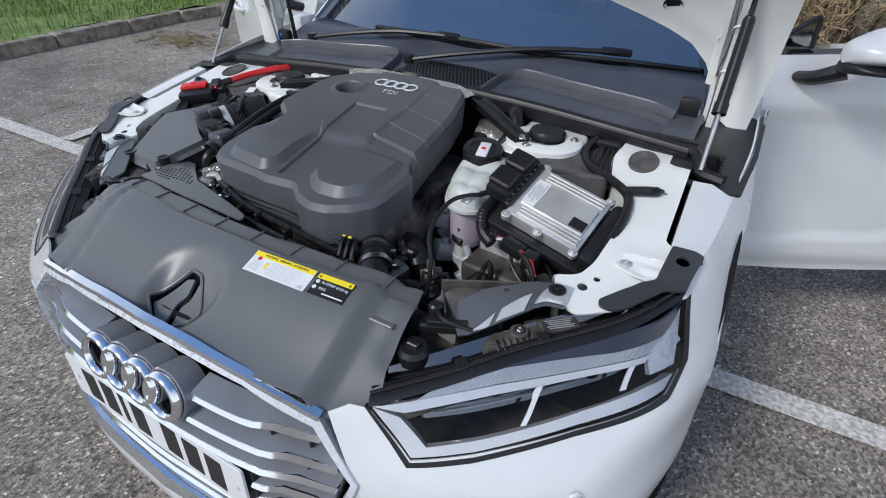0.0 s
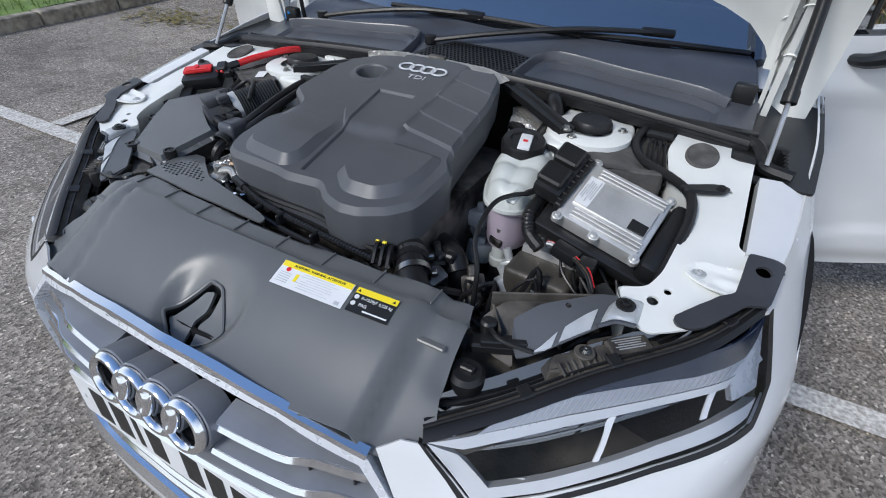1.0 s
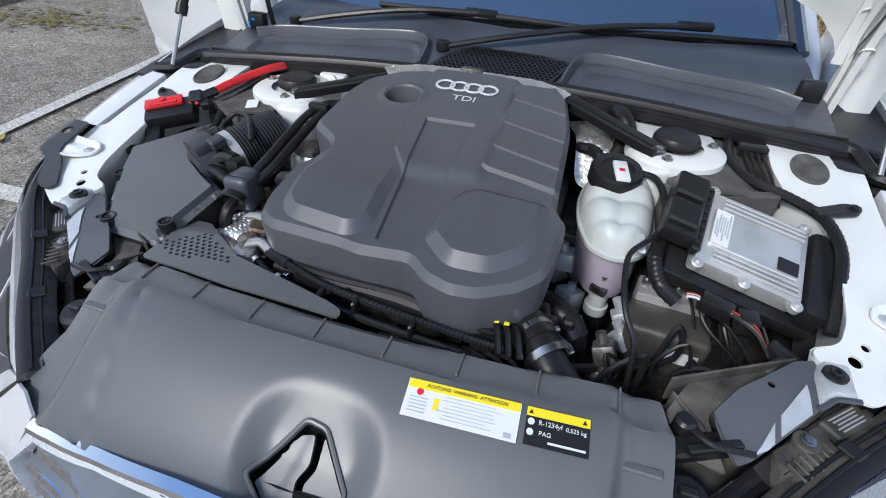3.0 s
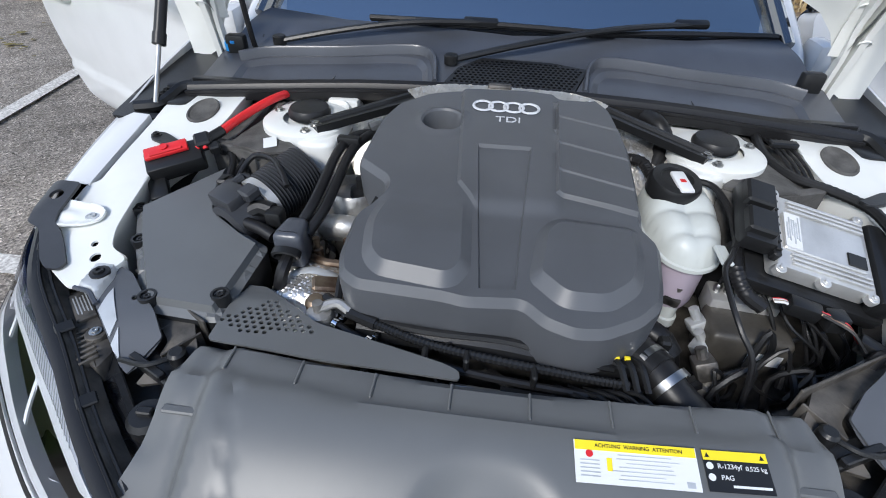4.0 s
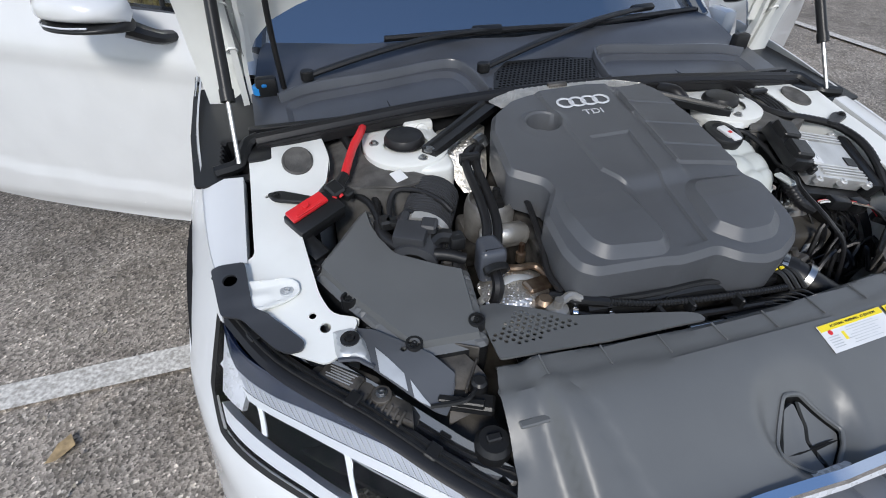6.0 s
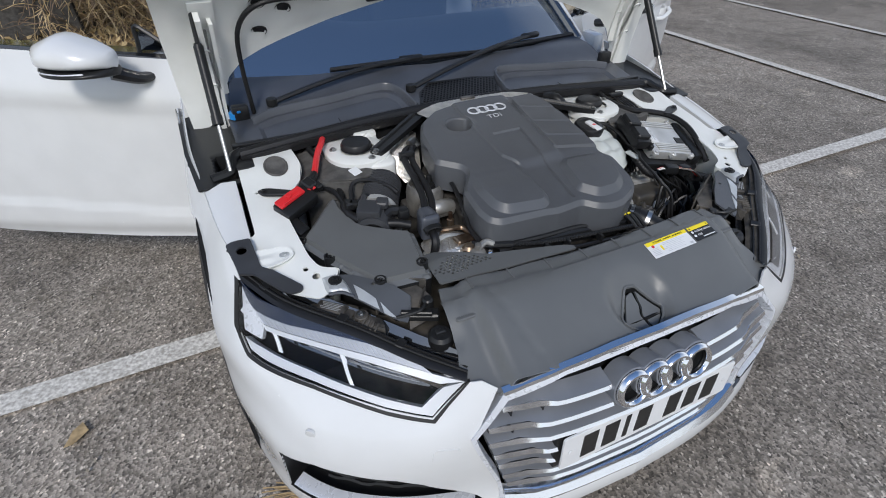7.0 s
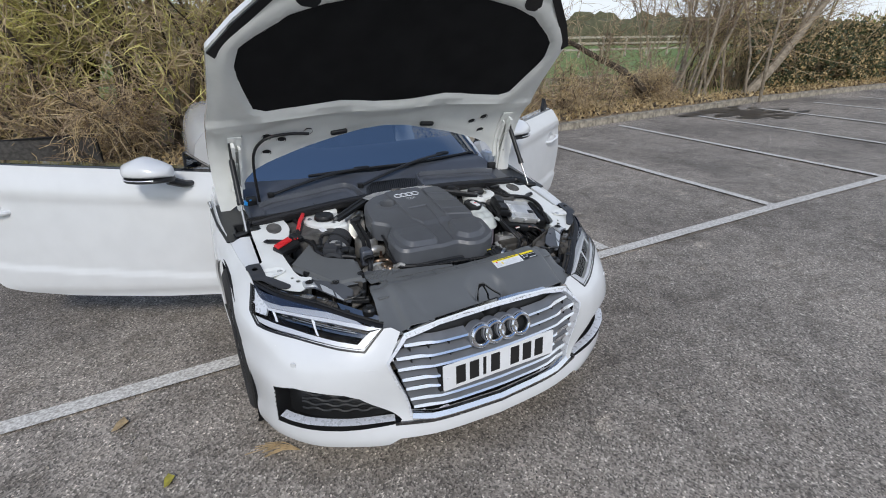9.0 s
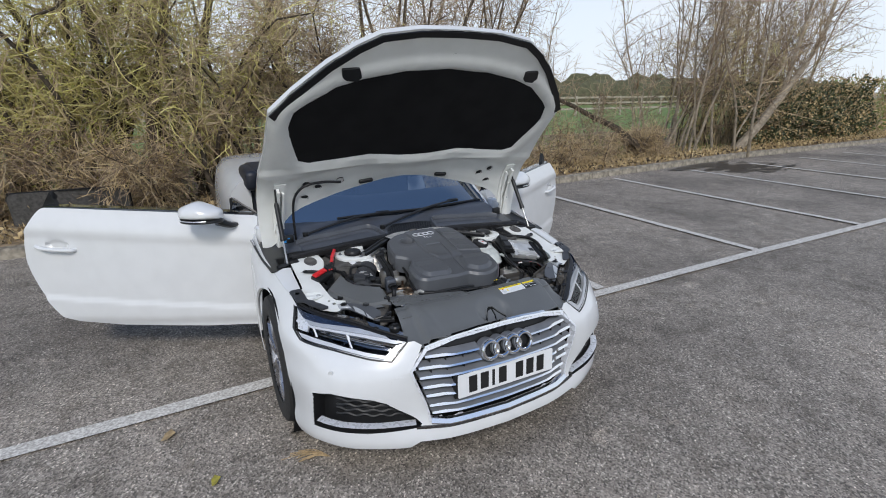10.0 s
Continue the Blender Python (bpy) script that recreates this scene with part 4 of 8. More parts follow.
# ---- engine bay: panels ----
def lin(a, b, x):
    return min(1.0, max(0.0, (x - a) / (b - a)))


def zf(y):
    return 0.714 + 0.20 * (min(y, 0.945) - 0.48)


def bay_side(side):
    # flange of the wing, with a rolled outer edge
    yy = np.linspace(0.685, 0.905, 12)
    b = bmesh.new()
    rows = []
    for y in yy:
        z = float(np.interp(y, [0.585, 0.68, 0.78, 0.90], [0.722, 0.752, 0.767, 0.785]))
        xo = skin(skin_a(y=y, z=z), z)[0]
        rows.append([b.verts.new(p) for p in ((0.762, y, zf(y) - 0.02), (0.764, y, zf(y)), (0.80, y, zf(y) + 0.002), (xo - 0.012, y, z + 0.001), (xo, y, z - 0.002))])
    for p, q in zip(rows, rows[1:]):
        for j in range(4):
            b.faces.new((p[j], p[j + 1], q[j + 1], q[j]))
    part("wing_flange", sided(b, side), WHITE, car)
    # inner wing
    ol = [(0.752, 1.05), (0.752, 0.70), (0.772, 0.690), (0.770, 0.600), (0.738, 0.540), (0.715, 0.500), (0.690, 0.484), (0.660, 0.466), (0.642, 0.470), (0.618, 0.494), (0.597, 0.530), (0.638, 0.552), (0.652, 0.59), (0.660, 0.66), (0.668, 0.74), (0.650, 0.80), (0.605, 0.86), (0.590, 0.93), (0.600, 1.06)]
    holes = [ring(0.651, 0.527, 0.009), ring(0.668, 0.553, 0.006), ring(0.655, 0.932, 0.030, 0.043), ring(0.722, 0.845, 0.004)]
    inner = part("inner_wing", sided(sheet(rounded(ol, 0.012, 3), holes, lambda x, y: (x, y, zf(y) + 0.004 * math.sin(40 * x) * math.sin(23 * y) * 0.4 - 0.004 * step01(0.70, 0.73, x)), 0.022, 0.004), side), WHITE_IN, car, "white painted inner wing panel")
    wl = [Vector(p) for p in smooth_line([(x, y, zf(y)) for x, y in ol[9:]], 4)]
    b = bmesh.new()
    rows = [[b.verts.new(p), b.verts.new(p + Vector((0.006, 0, -0.02))), b.verts.new(p + Vector((0.012, 0, -0.2)))] for p in wl]
    for p, q in zip(rows, rows[1:]):
        for j in range(2):
            b.faces.new((p[j], p[j + 1], q[j + 1], q[j]))
    part("wheel_housing", sided(b, side), WHITE_IN, inner)
    part("oval_plug", sided(moved(lathe([(1, 0), (1, 0.004), (0.9, 0.006), (0.8, 0.003), (0, 0.002)], 28), pose(0.655, 0.932, zf(0.932) - 0.001, 11.3, 0, 0) @ Matrix.Diagonal((0.032, 0.045, 1, 1))), side), FABRIC, inner, "grey oval rubber plug")
    # ribbed white tongue with the bonnet buffer's screw, black slam bracket over the lamp
    tongue = [tuple(q) for q in rounded([(0.775, 0.636), (0.70, 0.629), (0.683, 0.618), (0.681, 0.596), (0.705, 0.582), (0.775, 0.570)], 0.014)]
    ribbed = part("buffer_tongue", sided(sheet(tongue, [], lambda x, y: (x, y, zf(y) + 0.0095 - 0.004 * lin(0.006, 0.009, -sdist(tongue, x, y)) + 0.003 * step01(0.010, 0.004, abs(y - 0.604)) * step01(0.72, 0.74, x)), 0.006, 0.004), side), WHITE_IN, inner, "ribbed white tongue with a screw")
    part("screw", sided(join(lathe([(0.012, 0), (0.011, 0.003), (0.008, 0.003)], 18, Matrix.Translation((0.703, 0.606, zf(0.606) + 0.004))), bolt((0.703, 0.606, zf(0.606) + 0.005), 0.006, 0.005)), side), GALV, ribbed)
    br = rounded([(0.822, 0.676), (0.766, 0.674), (0.758, 0.584), (0.735, 0.566), (0.712, 0.540), (0.684, 0.504), (0.690, 0.491), (0.712, 0.491), (0.730, 0.505), (0.775, 0.566), (0.806, 0.578)], 0.007, 3)
    part("lamp_bracket", sided(sheet(br, [ring(0.790, 0.640, 0.012)], lambda x, y: (x, y, zf(y) + 0.014 - 0.008 * step01(0.80, 0.83, x) - 0.004 * lin(0.600, 0.588, y) - 0.003 * step01(0.570, 0.555, y)), 0.01, 0.005), side), FRONTB, car, "black plastic bracket over the headlamp")
    # strut tower
    tw = rounded([(0.335, 0.835), (0.395, 0.828), (0.43, 0.852), (0.49, 0.880), (0.512, 0.93), (0.512, 1.0), (0.49, 1.09), (0.335, 1.09)], 0.025)
    tower = part("strut_tower", sided(join(prism(tw, 0.52, 0.800, 0.010, 3), lathe([(0.093, 0.786), (0.092, 0.806), (0.084, 0.811), (0.05, 0.811)], 36, Matrix.Translation((0.421, 0.932, 0)))), side), WHITE_IN, car, "white suspension strut tower with black cap")
    part("tower_cap", sided(lathe([(0.045, 0.808), (0.045, 0.818), (0.040, 0.826), (0.03, 0.828), (0.0, 0.828)], 32, Matrix.Translation((0.421, 0.950, 0))), side), RUBBER, tower)
    for dx, dy in ((-0.02, -0.070), (0.068, 0.02)):
        part("tower_nut", sided(bolt((0.421 + dx, 0.932 + dy, 0.810), 0.007, 0.008), side), STEEL, tower)
    # felt lining between tower and wing
    part("felt_lining", sided(sheet(rounded([(0.398, 0.812), (0.455, 0.786), (0.60, 0.838), (0.612, 1.06), (0.505, 1.06), (0.518, 0.95), (0.50, 0.885), (0.44, 0.852)], 0.012), [], lambda x, y: (x, y, 0.774 + 0.022 * step01(0.60, 0.50, x) + 0.003 * noise.noise(Vector((x * 40, y * 40, 1)))), 0.018, 0.005), side), FABRIC, car, "dark felt lining beside the strut tower")
    part("felt_wall", sided(prism(rounded([(0.398, 0.812), (0.455, 0.786), (0.60, 0.838), (0.602, 0.86), (0.46, 0.806), (0.41, 0.826)], 0.006), 0.50, 0.788, 0.003, 1), side), FABRIC, car, "dark felt lining in front of the strut tower")
    # silver corner bracket with its two dark stripes
    def slope(x, y):
        return 0.716 - 0.045 * step01(0.47, 0.33, y)

    tri = [(0.604, 0.520), (0.576, 0.508), (0.534, 0.468), (0.500, 0.440), (0.472, 0.405), (0.500, 0.352), (0.516, 0.362), (0.545, 0.390), (0.583, 0.428), (0.594, 0.440)]
    cb = part("corner_bracket", sided(sheet(rounded(tri, 0.004, 3), [ring(0.540, 0.458, 0.005)], lambda x, y: (x, y, slope(x, y)), 0.015, 0.004), side), ENGINE, car, "dark corner bracket with bare silver windows")
    top_ = [tuple(q) for q in rounded([(0.646, 0.521), (0.606, 0.521), (0.594, 0.490), (0.590, 0.438), (0.613, 0.457), (0.640, 0.462)], 0.005)]
    part("silver_plate", sided(sheet(top_, [], lambda x, y: (x, y, slope(x, y) + 0.008 - 0.010 * lin(0.006, 0.0, -sdist(top_, x, y))), 0.006, 0.003), side), GALV, cb, "bare silver plate round the screw")
    part("plate_edge", sided(tube([Vector((x, y, slope(x, y) + 0.003)) for x, y in ((0.590, 0.438), (0.600, 0.446), (0.613, 0.456), (0.640, 0.461))], 0.004, 6), side), COWL, cb)
    for pts in ([(0.582, 0.470), (0.548, 0.420), (0.548, 0.396), (0.583, 0.430)], [(0.541, 0.410), (0.527, 0.382), (0.517, 0.366), (0.541, 0.386)]):
        part("silver_window", sided(sheet(pts, [], lambda x, y: (x, y, slope(x, y) + 0.0022), 0.015, 0.002), side), GALV, cb)
    part("bracket_screw", sided(join(bolt((0.617, 0.492, 0.722), 0.009, 0.010), lathe([(0.015, 0.722), (0.015, 0.727), (0.009, 0.728)], 18, Matrix.Translation((0.617, 0.492, 0)))), side), BLACK, cb)
    arm = [(0.600, 0.522), (0.530, 0.468), (0.47, 0.41), (0.498, 0.352), (0.455, 0.36), (0.42, 0.40), (0.455, 0.462), (0.56, 0.525)]
    part("lock_carrier", sided(sheet(rounded(arm, 0.008), [], lambda x, y: (x, y, 0.688 - 0.04 * step01(0.44, 0.34, y)), 0.02, 0.01), side), DIRTY, car, "dark grey plastic lock carrier")
    for i in range(3):
        f_ = i / 2
        part("carrier_rib", sided(box(0.004, 0.06, 0.045, 0.001, 1, (0, 0, 0), pose(0.445 + 0.085 * f_, 0.405 + 0.05 * f_, 0.665, 0, 0, 35)), side), DIRTY, car)
    part("carrier_wall", sided(box(0.19, 0.004, 0.045, 0.001, 1, (0, 0, 0), pose(0.505, 0.482, 0.682, 0, 0, 29)), side), DIRTY, car)
    # latch, plug and dust in the corner well between lamp and cover
    part("corner_tray", sided(sheet([(0.40, 0.17), (0.47, 0.20), (0.62, 0.36), (0.74, 0.50), (0.70, 0.56), (0.60, 0.52), (0.43, 0.46)], [], lambda x, y: (x, y, 0.615 + 0.012 * noise.noise(Vector((x * 20, y * 20, 3)))), 0.03, 0.01), side), DIRTY, car, "dusty black tray beside the headlamp")
    lock = part("bonnet_lock", sided(join(box(0.10, 0.03, 0.02, 0.004, 1, (0, 0, 0), pose(0.47, 0.375, 0.665, 0, 0, 25)), box(0.07, 0.012, 0.012, 0.002, 1, (0, 0, 0.012), pose(0.475, 0.365, 0.668, 0, 0, 25)), lathe([(0.013, 0), (0.013, 0.03), (0.009, 0.034), (0, 0.034)], 14, Matrix.Translation((0.440, 0.385, 0.66)))), side), BLACK, car, "black bonnet lock mechanism")
    part("lock_link", sided(tube([(0.44, 0.385, 0.685), (0.47, 0.36, 0.69), (0.52, 0.37, 0.68)], 0.004, 6), side), BLACK, lock)
    part("well_plug", sided(join(lathe([(0.028, 0), (0.028, 0.02), (0.022, 0.028), (0, 0.028)], 18, Matrix.Translation((0.445, 0.305, 0.635))), box(0.022, 0.012, 0.01, 0.002, 1, (0.445, 0.305, 0.666))), side), BLACK, car)
    con = part("lamp_adjuster", sided(join(prism(rounded([(0.550, 0.355), (0.60, 0.382), (0.645, 0.425), (0.632, 0.445), (0.585, 0.43), (0.545, 0.390)], 0.006), 0.64, 0.672, 0.004), disc(0.016, 0.008, (0.586, 0.412, 0.672))), side), DIRTY, car, "ribbed black headlamp adjuster")
    for i in range(10):
        part("adjuster_rib", sided(box(0.004, 0.026, 0.022, 0.001, 1, (0, 0, 0), pose(0.566 + 0.008 * i, 0.366 + 0.0075 * i, 0.666, 0, 0, 40)), side), DIRTY, con)
    part("adjuster_screw", sided(bolt((0.586, 0.412, 0.681), 0.006, 0.005), side), STEEL, con)
    part("lamp_rear_cap", sided(moved(join(box(0.11, 0.06, 0.03, 0.008, 2), box(0.07, 0.03, 0.01, 0.003, 1, (0, 0, 0.018))), pose(0.640, 0.458, 0.662, 0, 0, 42)), side), DIRTY, car)
    for k in range(5):
        part("print_bar", sided(moved(box(0.05 - 0.006 * (k % 3), 0.0018, 0.0006, 0), pose(0.640, 0.458, 0.6856, 0, 0, 42) @ Matrix.Translation((0, 0.009 - 0.0045 * k, 0))), side), GALV, car)
    return inner


both(bay_side)
bay_floor = part("bay_floor", sheet(mirrored([(0, 0.16), (0.43, 0.2), (0.74, 0.5), (0.74, 1.05), (0, 1.05)]), [], lambda x, y: (x, y, 0.44 + 0.02 * noise.noise(Vector((x * 9, y * 9, 0)))), 0.06, 0.01), DIRTY, car)
part("bulkhead", box(1.50, 0.02, 0.45, 0.002, 1, (0, 1.075, 0.60)), BLACK, car)

# ---- front cover over the radiator ----
CV_HALF = [(0, 0.118), (0.12, 0.121), (0.26, 0.134), (0.34, 0.143), (0.385, 0.152), (0.43, 0.180), (0.450, 0.20), (0.432, 0.245), (0.425, 0.295), (0.422, 0.348), (0.405, 0.407), (0.30, 0.392), (0.15, 0.380), (0, 0.375)]
CATCH = [(-0.056, 0.170), (-0.050, 0.186), (-0.006, 0.241), (0.024, 0.238), (0.072, 0.184), (0.060, 0.164), (0.022, 0.137), (-0.017, 0.143)]
LID = [(-0.044, 0.170), (-0.008, 0.226), (0.010, 0.230), (0.014, 0.202), (0.004, 0.184), (0.013, 0.146), (-0.014, 0.149)]
FACET = [(0.022, 0.232), (0.066, 0.183), (0.055, 0.167), (0.026, 0.147), (0.014, 0.184), (0.023, 0.201)]


def cover_z(x, y):
    ax = abs(x)
    z = 0.640 + 0.084 * step01(0.11, 0.325, y - 0.35 * max(0, ax - 0.28) ** 1.5)
    z -= 0.034 * step01(0.346, 0.372, ax) * (1 - 0.55 * step01(0.27, 0.36, y))
    z -= 0.008 * step01(0.40, 0.425, ax) * step01(0.24, 0.27, y)
    yb = 0.326 + 0.16 * ax * ax
    z -= 0.007 * lin(yb - 0.002, yb + 0.002, y)
    z -= 0.016 * step01(yb + 0.040, yb + 0.056, y)
    r = math.hypot((x - 0.012) / 0.092, (y - 0.205) / 0.090)
    z -= 0.022 * step01(1.0, 0.60, r) * step01(0.30, 0.2, y)
    z -= 0.004 * step01(0.007, 0.002, abs(ax - 0.300 - 0.25 * (y - 0.25))) * (x < 0) * step01(0.36, 0.34, y)
    return z


cover = part("front_cover", sheet(mirrored(CV_HALF), [rounded(CATCH, 0.006)], lambda x, y: (x, y, cover_z(x, y)), 0.012, 0.004), COVER, car, "dark grey plastic radiator cover with warning labels")
b = bmesh.new()
ol = dense(rounded(CATCH, 0.006), 0.008)
rows = [[b.verts.new((x, y, cover_z(x, y))), b.verts.new((x * 0.97 + 0.001, y, cover_z(x, y) - 0.05))] for x, y in ol]
for p, q in zip(rows, rows[1:] + rows[:1]):
    b.faces.new((p[0], p[1], q[1], q[0]))
b.faces.new([r[1] for r in rows])
part("catch_well", b, BLACK, cover)
part("catch_lid", sheet(rounded(LID, 0.005), [], lambda x, y: (x, y, cover_z(x, y) - 0.003 + 0.0012 * step01(-0.012, -0.008, x - 0.25 * (y - 0.17))), 0.006, 0.006), COVER, cover)
part("catch_facet", sheet(rounded(FACET, 0.004), [], lambda x, y: (x, y, cover_z(x, y) - 0.006), 0.010, 0.006), COVER, cover)
part("catch_rim", sweep([Vector((x, y, cover_z(x, y) + 0.001)) for x, y in dense(rounded(CATCH, 0.008), 0.006)], [(0.004, -0.004), (0.004, 0.001), (0.002, 0.0025), (-0.001, 0.0025), (-0.003, -0.004)], True), COVER, cover)
for i in range(-3, 5):
    x = 0.1 * i - 0.045
    y = 0.349 + 0.16 * x * x
    part("rib", box(0.003, 0.038, 0.004, 0.001, 1, (x, y, cover_z(x, y) + 0.0015)), COVER, cover)
for s in (1, -1):
    part("cover_edge_clip", box(0.05, 0.012, 0.006, 0.002, 1, (s * 0.385, 0.30, cover_z(0.385, 0.30) + 0.002)), COVER, cover)


def on_cover(x, y, up=0.0012):
    return Vector((x, y, cover_z(x, y) + up))


def label_frame(c, right):
    n_ = Vector((0, -(cover_z(c[0], c[1] + 0.01) - cover_z(c[0], c[1] - 0.01)) / 0.02, 1))
    r = Vector((*right, (cover_z(c[0] + 0.01, c[1] + 0.01 * right[1]) - cover_z(c[0] - 0.01, c[1] - 0.01 * right[1])) / 0.02)).normalized()
    return frame_at(on_cover(*c), r, n_.cross(r))


lm = label_frame((0.174, 0.290), (1, 0.045))
label = part("warning_label", moved(box(0.138, 0.046, 0.0008, 0), lm), PAPER, cover, "white warning label with yellow heading")
part("heading", moved(box(0.136, 0.0105, 0.0008, 0), lm @ Matrix.Translation((0, 0.0175, 0.0006))), YELLOW, label)
lettering("ACHTUNG  WARNING  ATTENTION", 0.0060, lm @ Matrix.Translation((0.004, 0.0175, 0.0012)), INK, label)
for i in range(7):
    part("text_bar", moved(box(0.06 + 0.012 * math.sin(i * 2.1), 0.0010, 0.0006, 0), lm @ Matrix.Translation((0.010 + 0.004 * math.sin(i), 0.0090 - 0.0043 * i, 0.0005))), GALV, label)
for i in range(5):
    part("text_bar", moved(box(0.022, 0.0013, 0.0006, 0), lm @ Matrix.Translation((-0.052, 0.0015 - 0.0042 * i, 0.0005))), GALV, label)
part("pictogram", moved(disc(0.0042, 0.0006, (-0.052, 0.0085, 0.0004), 16, 0), lm), RED, label)
part("pictogram", moved(box(0.006, 0.014, 0.0006, 0), lm @ Matrix.Translation((-0.030, -0.002, 0.0005))), YELLOW, label)
part("pictogram", moved(box(0.009, 0.006, 0.0006, 0), lm @ Matrix.Translation((0.058, -0.017, 0.0005))), GALV, label)
l2 = label_frame((0.286, 0.296), (1, 0.060))
label2 = part("refrigerant_label", moved(box(0.072, 0.044, 0.0008, 0), l2), INK, cover, "black refrigerant label with yellow heading")
part("heading", moved(box(0.072, 0.0105, 0.0008, 0), l2 @ Matrix.Translation((0, 0.0165, 0.0006))), YELLOW, label2)
lettering("R-1234yf", 0.0075, l2 @ Matrix.Translation((-0.008, 0.005, 0.0008)), PAPER, label2)
lettering("0,525 kg", 0.0068, l2 @ Matrix.Translation((0.021, 0.004, 0.0008)), PAPER, label2)
lettering("PAG", 0.0075, l2 @ Matrix.Translation((-0.013, -0.007, 0.0008)), PAPER, label2)
part("text_bar", moved(box(0.042, 0.0026, 0.0006, 0), l2 @ Matrix.Translation((0.012, -0.0155, 0.0005))), PAPER, label2)
for sx, mt in ((-0.031, INK), (0.030, INK)):
    b = bmesh.new()
    b.faces.new([b.verts.new(p) for p in ((-0.004, -0.0035, 0.0012), (0.004, -0.0035, 0.0012), (0, 0.004, 0.0012))])
    part("triangle_sign", moved(b, l2 @ Matrix.Translation((sx, 0.0165, 0)) @ Matrix.Diagonal((0.7, 0.7, 1, 1))), mt, label2, smooth=0)
for sy in (0.005, -0.007):
    part("pictogram", moved(disc(0.004, 0.0006, (-0.030, sy, 0.0004), 12, 0), l2), PAPER, label2)

# ---- engine cover ----
EC = [(-0.106, 1.022), (-0.164, 1.005), (-0.224, 0.959), (-0.249, 0.902), (-0.262, 0.766), (-0.200, 0.722), (-0.196, 0.698), (-0.237, 0.642), (-0.240, 0.555), (-0.229, 0.515), (-0.200, 0.497), (-0.068, 0.491), (-0.034, 0.485), (0.048, 0.492), (0.081, 0.465), (0.123, 0.452), (0.165, 0.456), (0.219, 0.483), (0.252, 0.516), (0.260, 0.550), (0.268, 0.633), (0.245, 0.664), (0.239, 0.853), (0.217, 0.960), (0.189, 0.998), (0.111, 1.022), (0.046, 1.03)]
LPAD = [(-0.196, 0.70), (-0.212, 0.617), (-0.202, 0.545), (-0.175, 0.515), (-0.067, 0.503), (-0.046, 0.512), (-0.030, 0.54), (-0.040, 0.69)]
RPAD = [(0.072, 0.637), (0.101, 0.669), (0.234, 0.660), (0.236, 0.585), (0.222, 0.530), (0.175, 0.492), (0.105, 0.490), (0.061, 0.53), (0.058, 0.545)]
SPINE = [(-0.044, 0.829), (0.058, 0.831), (0.048, 0.675), (0.039, 0.515), (-0.016, 0.511), (-0.031, 0.674)]
STEPS = [(0.108, 0.985), (0.100, 0.712), (0.245, 0.680), (0.245, 1.0)]


LPAD, RPAD = [tuple(p) for p in rounded(LPAD, 0.02, 4)], [tuple(p) for p in rounded(RPAD, 0.02, 4)]
ECR = [tuple(q) for q in rounded(EC, 0.012, 3)]
EDGE_L = [(-0.030, 0.674), (-0.066, 0.726), (-0.085, 0.987)]


def ec_z(x, y):
    z = 0.745 + 0.172 * (y - 0.48)
    d = -sdist(ECR, x, y)
    z -= 0.012 * lin(0.009, 0.0, d)
    z += 0.016 * lin(0.0, -0.017, sdist(LPAD, x, y)) * (1 - 0.95 * lin(0.60, 0.70, y))
    z += 0.016 * lin(0.0, -0.017, sdist(RPAD, x, y)) * (1 - 0.55 * lin(0.60, 0.672, y))
    z += 0.006 * step01(0.66, 0.70, y)
    z -= 0.006 * lin(0.0, -0.003, sdist(SPINE, x, y))
    st = sdist(STEPS, x, y)
    z += 0.007 * lin(0.0, -0.004, st)
    if st < 0:
        for g in (0.775, 0.85, 0.93):
            z += 0.0025 * lin(-0.002, 0.0015, y - g + 0.3 * (x - 0.1))
    lx = float(np.interp(y, [0.674, 0.726, 0.987], [-0.030, -0.066, -0.085]))
    z += 0.007 * lin(lx - 0.006, lx, x) * lin(0.112, 0.10, x) * step01(0.66, 0.70, y)
    h = math.hypot((x + 0.121) / 0.040, (y - 0.902) / 0.034)
    z -= 0.034 * lin(1.0, 0.86, h)
    z += 0.005 * lin(1.45, 1.1, h) * lin(0.98, 1.05, h)
    return z


RIDGES = [pl + pl[:1] for pl in (LPAD, inset(LPAD, 0.017), RPAD, inset(RPAD, 0.017), SPINE, inset(SPINE, 0.003), STEPS[:3], inset(STEPS, 0.004)[:3])]
RIDGES[-2], RIDGES[-1] = RIDGES[-2][:3], RIDGES[-1][:3]
RIDGES += [EDGE_L, [(x - 0.006, y) for x, y in EDGE_L]]
RIDGES += [[(0.106, g - 0.3 * 0.006 + o), (0.238, g - 0.3 * 0.138 + o)] for g in (0.775, 0.85, 0.93) for o in (-0.002, 0.0015)]
for k_ in (1.0, 0.86, 1.1):
    lp_ = ring(-0.121, 0.902, 0.040 * k_, 0.034 * k_, 36)
    RIDGES.append(lp_ + lp_[:1])
RIDGES += [lp_ + lp_[:1] for lp_ in (inset(ECR, 0.009), )]
ecov = part("engine_cover", sheet(ECR, [], lambda x, y: (x, y, ec_z(x, y)), 0.0075, 0.0, RIDGES), ENGINE, car, "dark grey plastic engine cover with silver badge", 22)
b = bmesh.new()
ol = dense(rounded(EC, 0.012, 3), 0.012)
rows = [[b.verts.new((x, y, ec_z(x, y))), b.verts.new((x * 1.004, y, ec_z(x, y) - 0.012)), b.verts.new((x * 0.99, (y - 0.74) * 0.99 + 0.74, ec_z(x, y) - 0.075))] for x, y in ol]
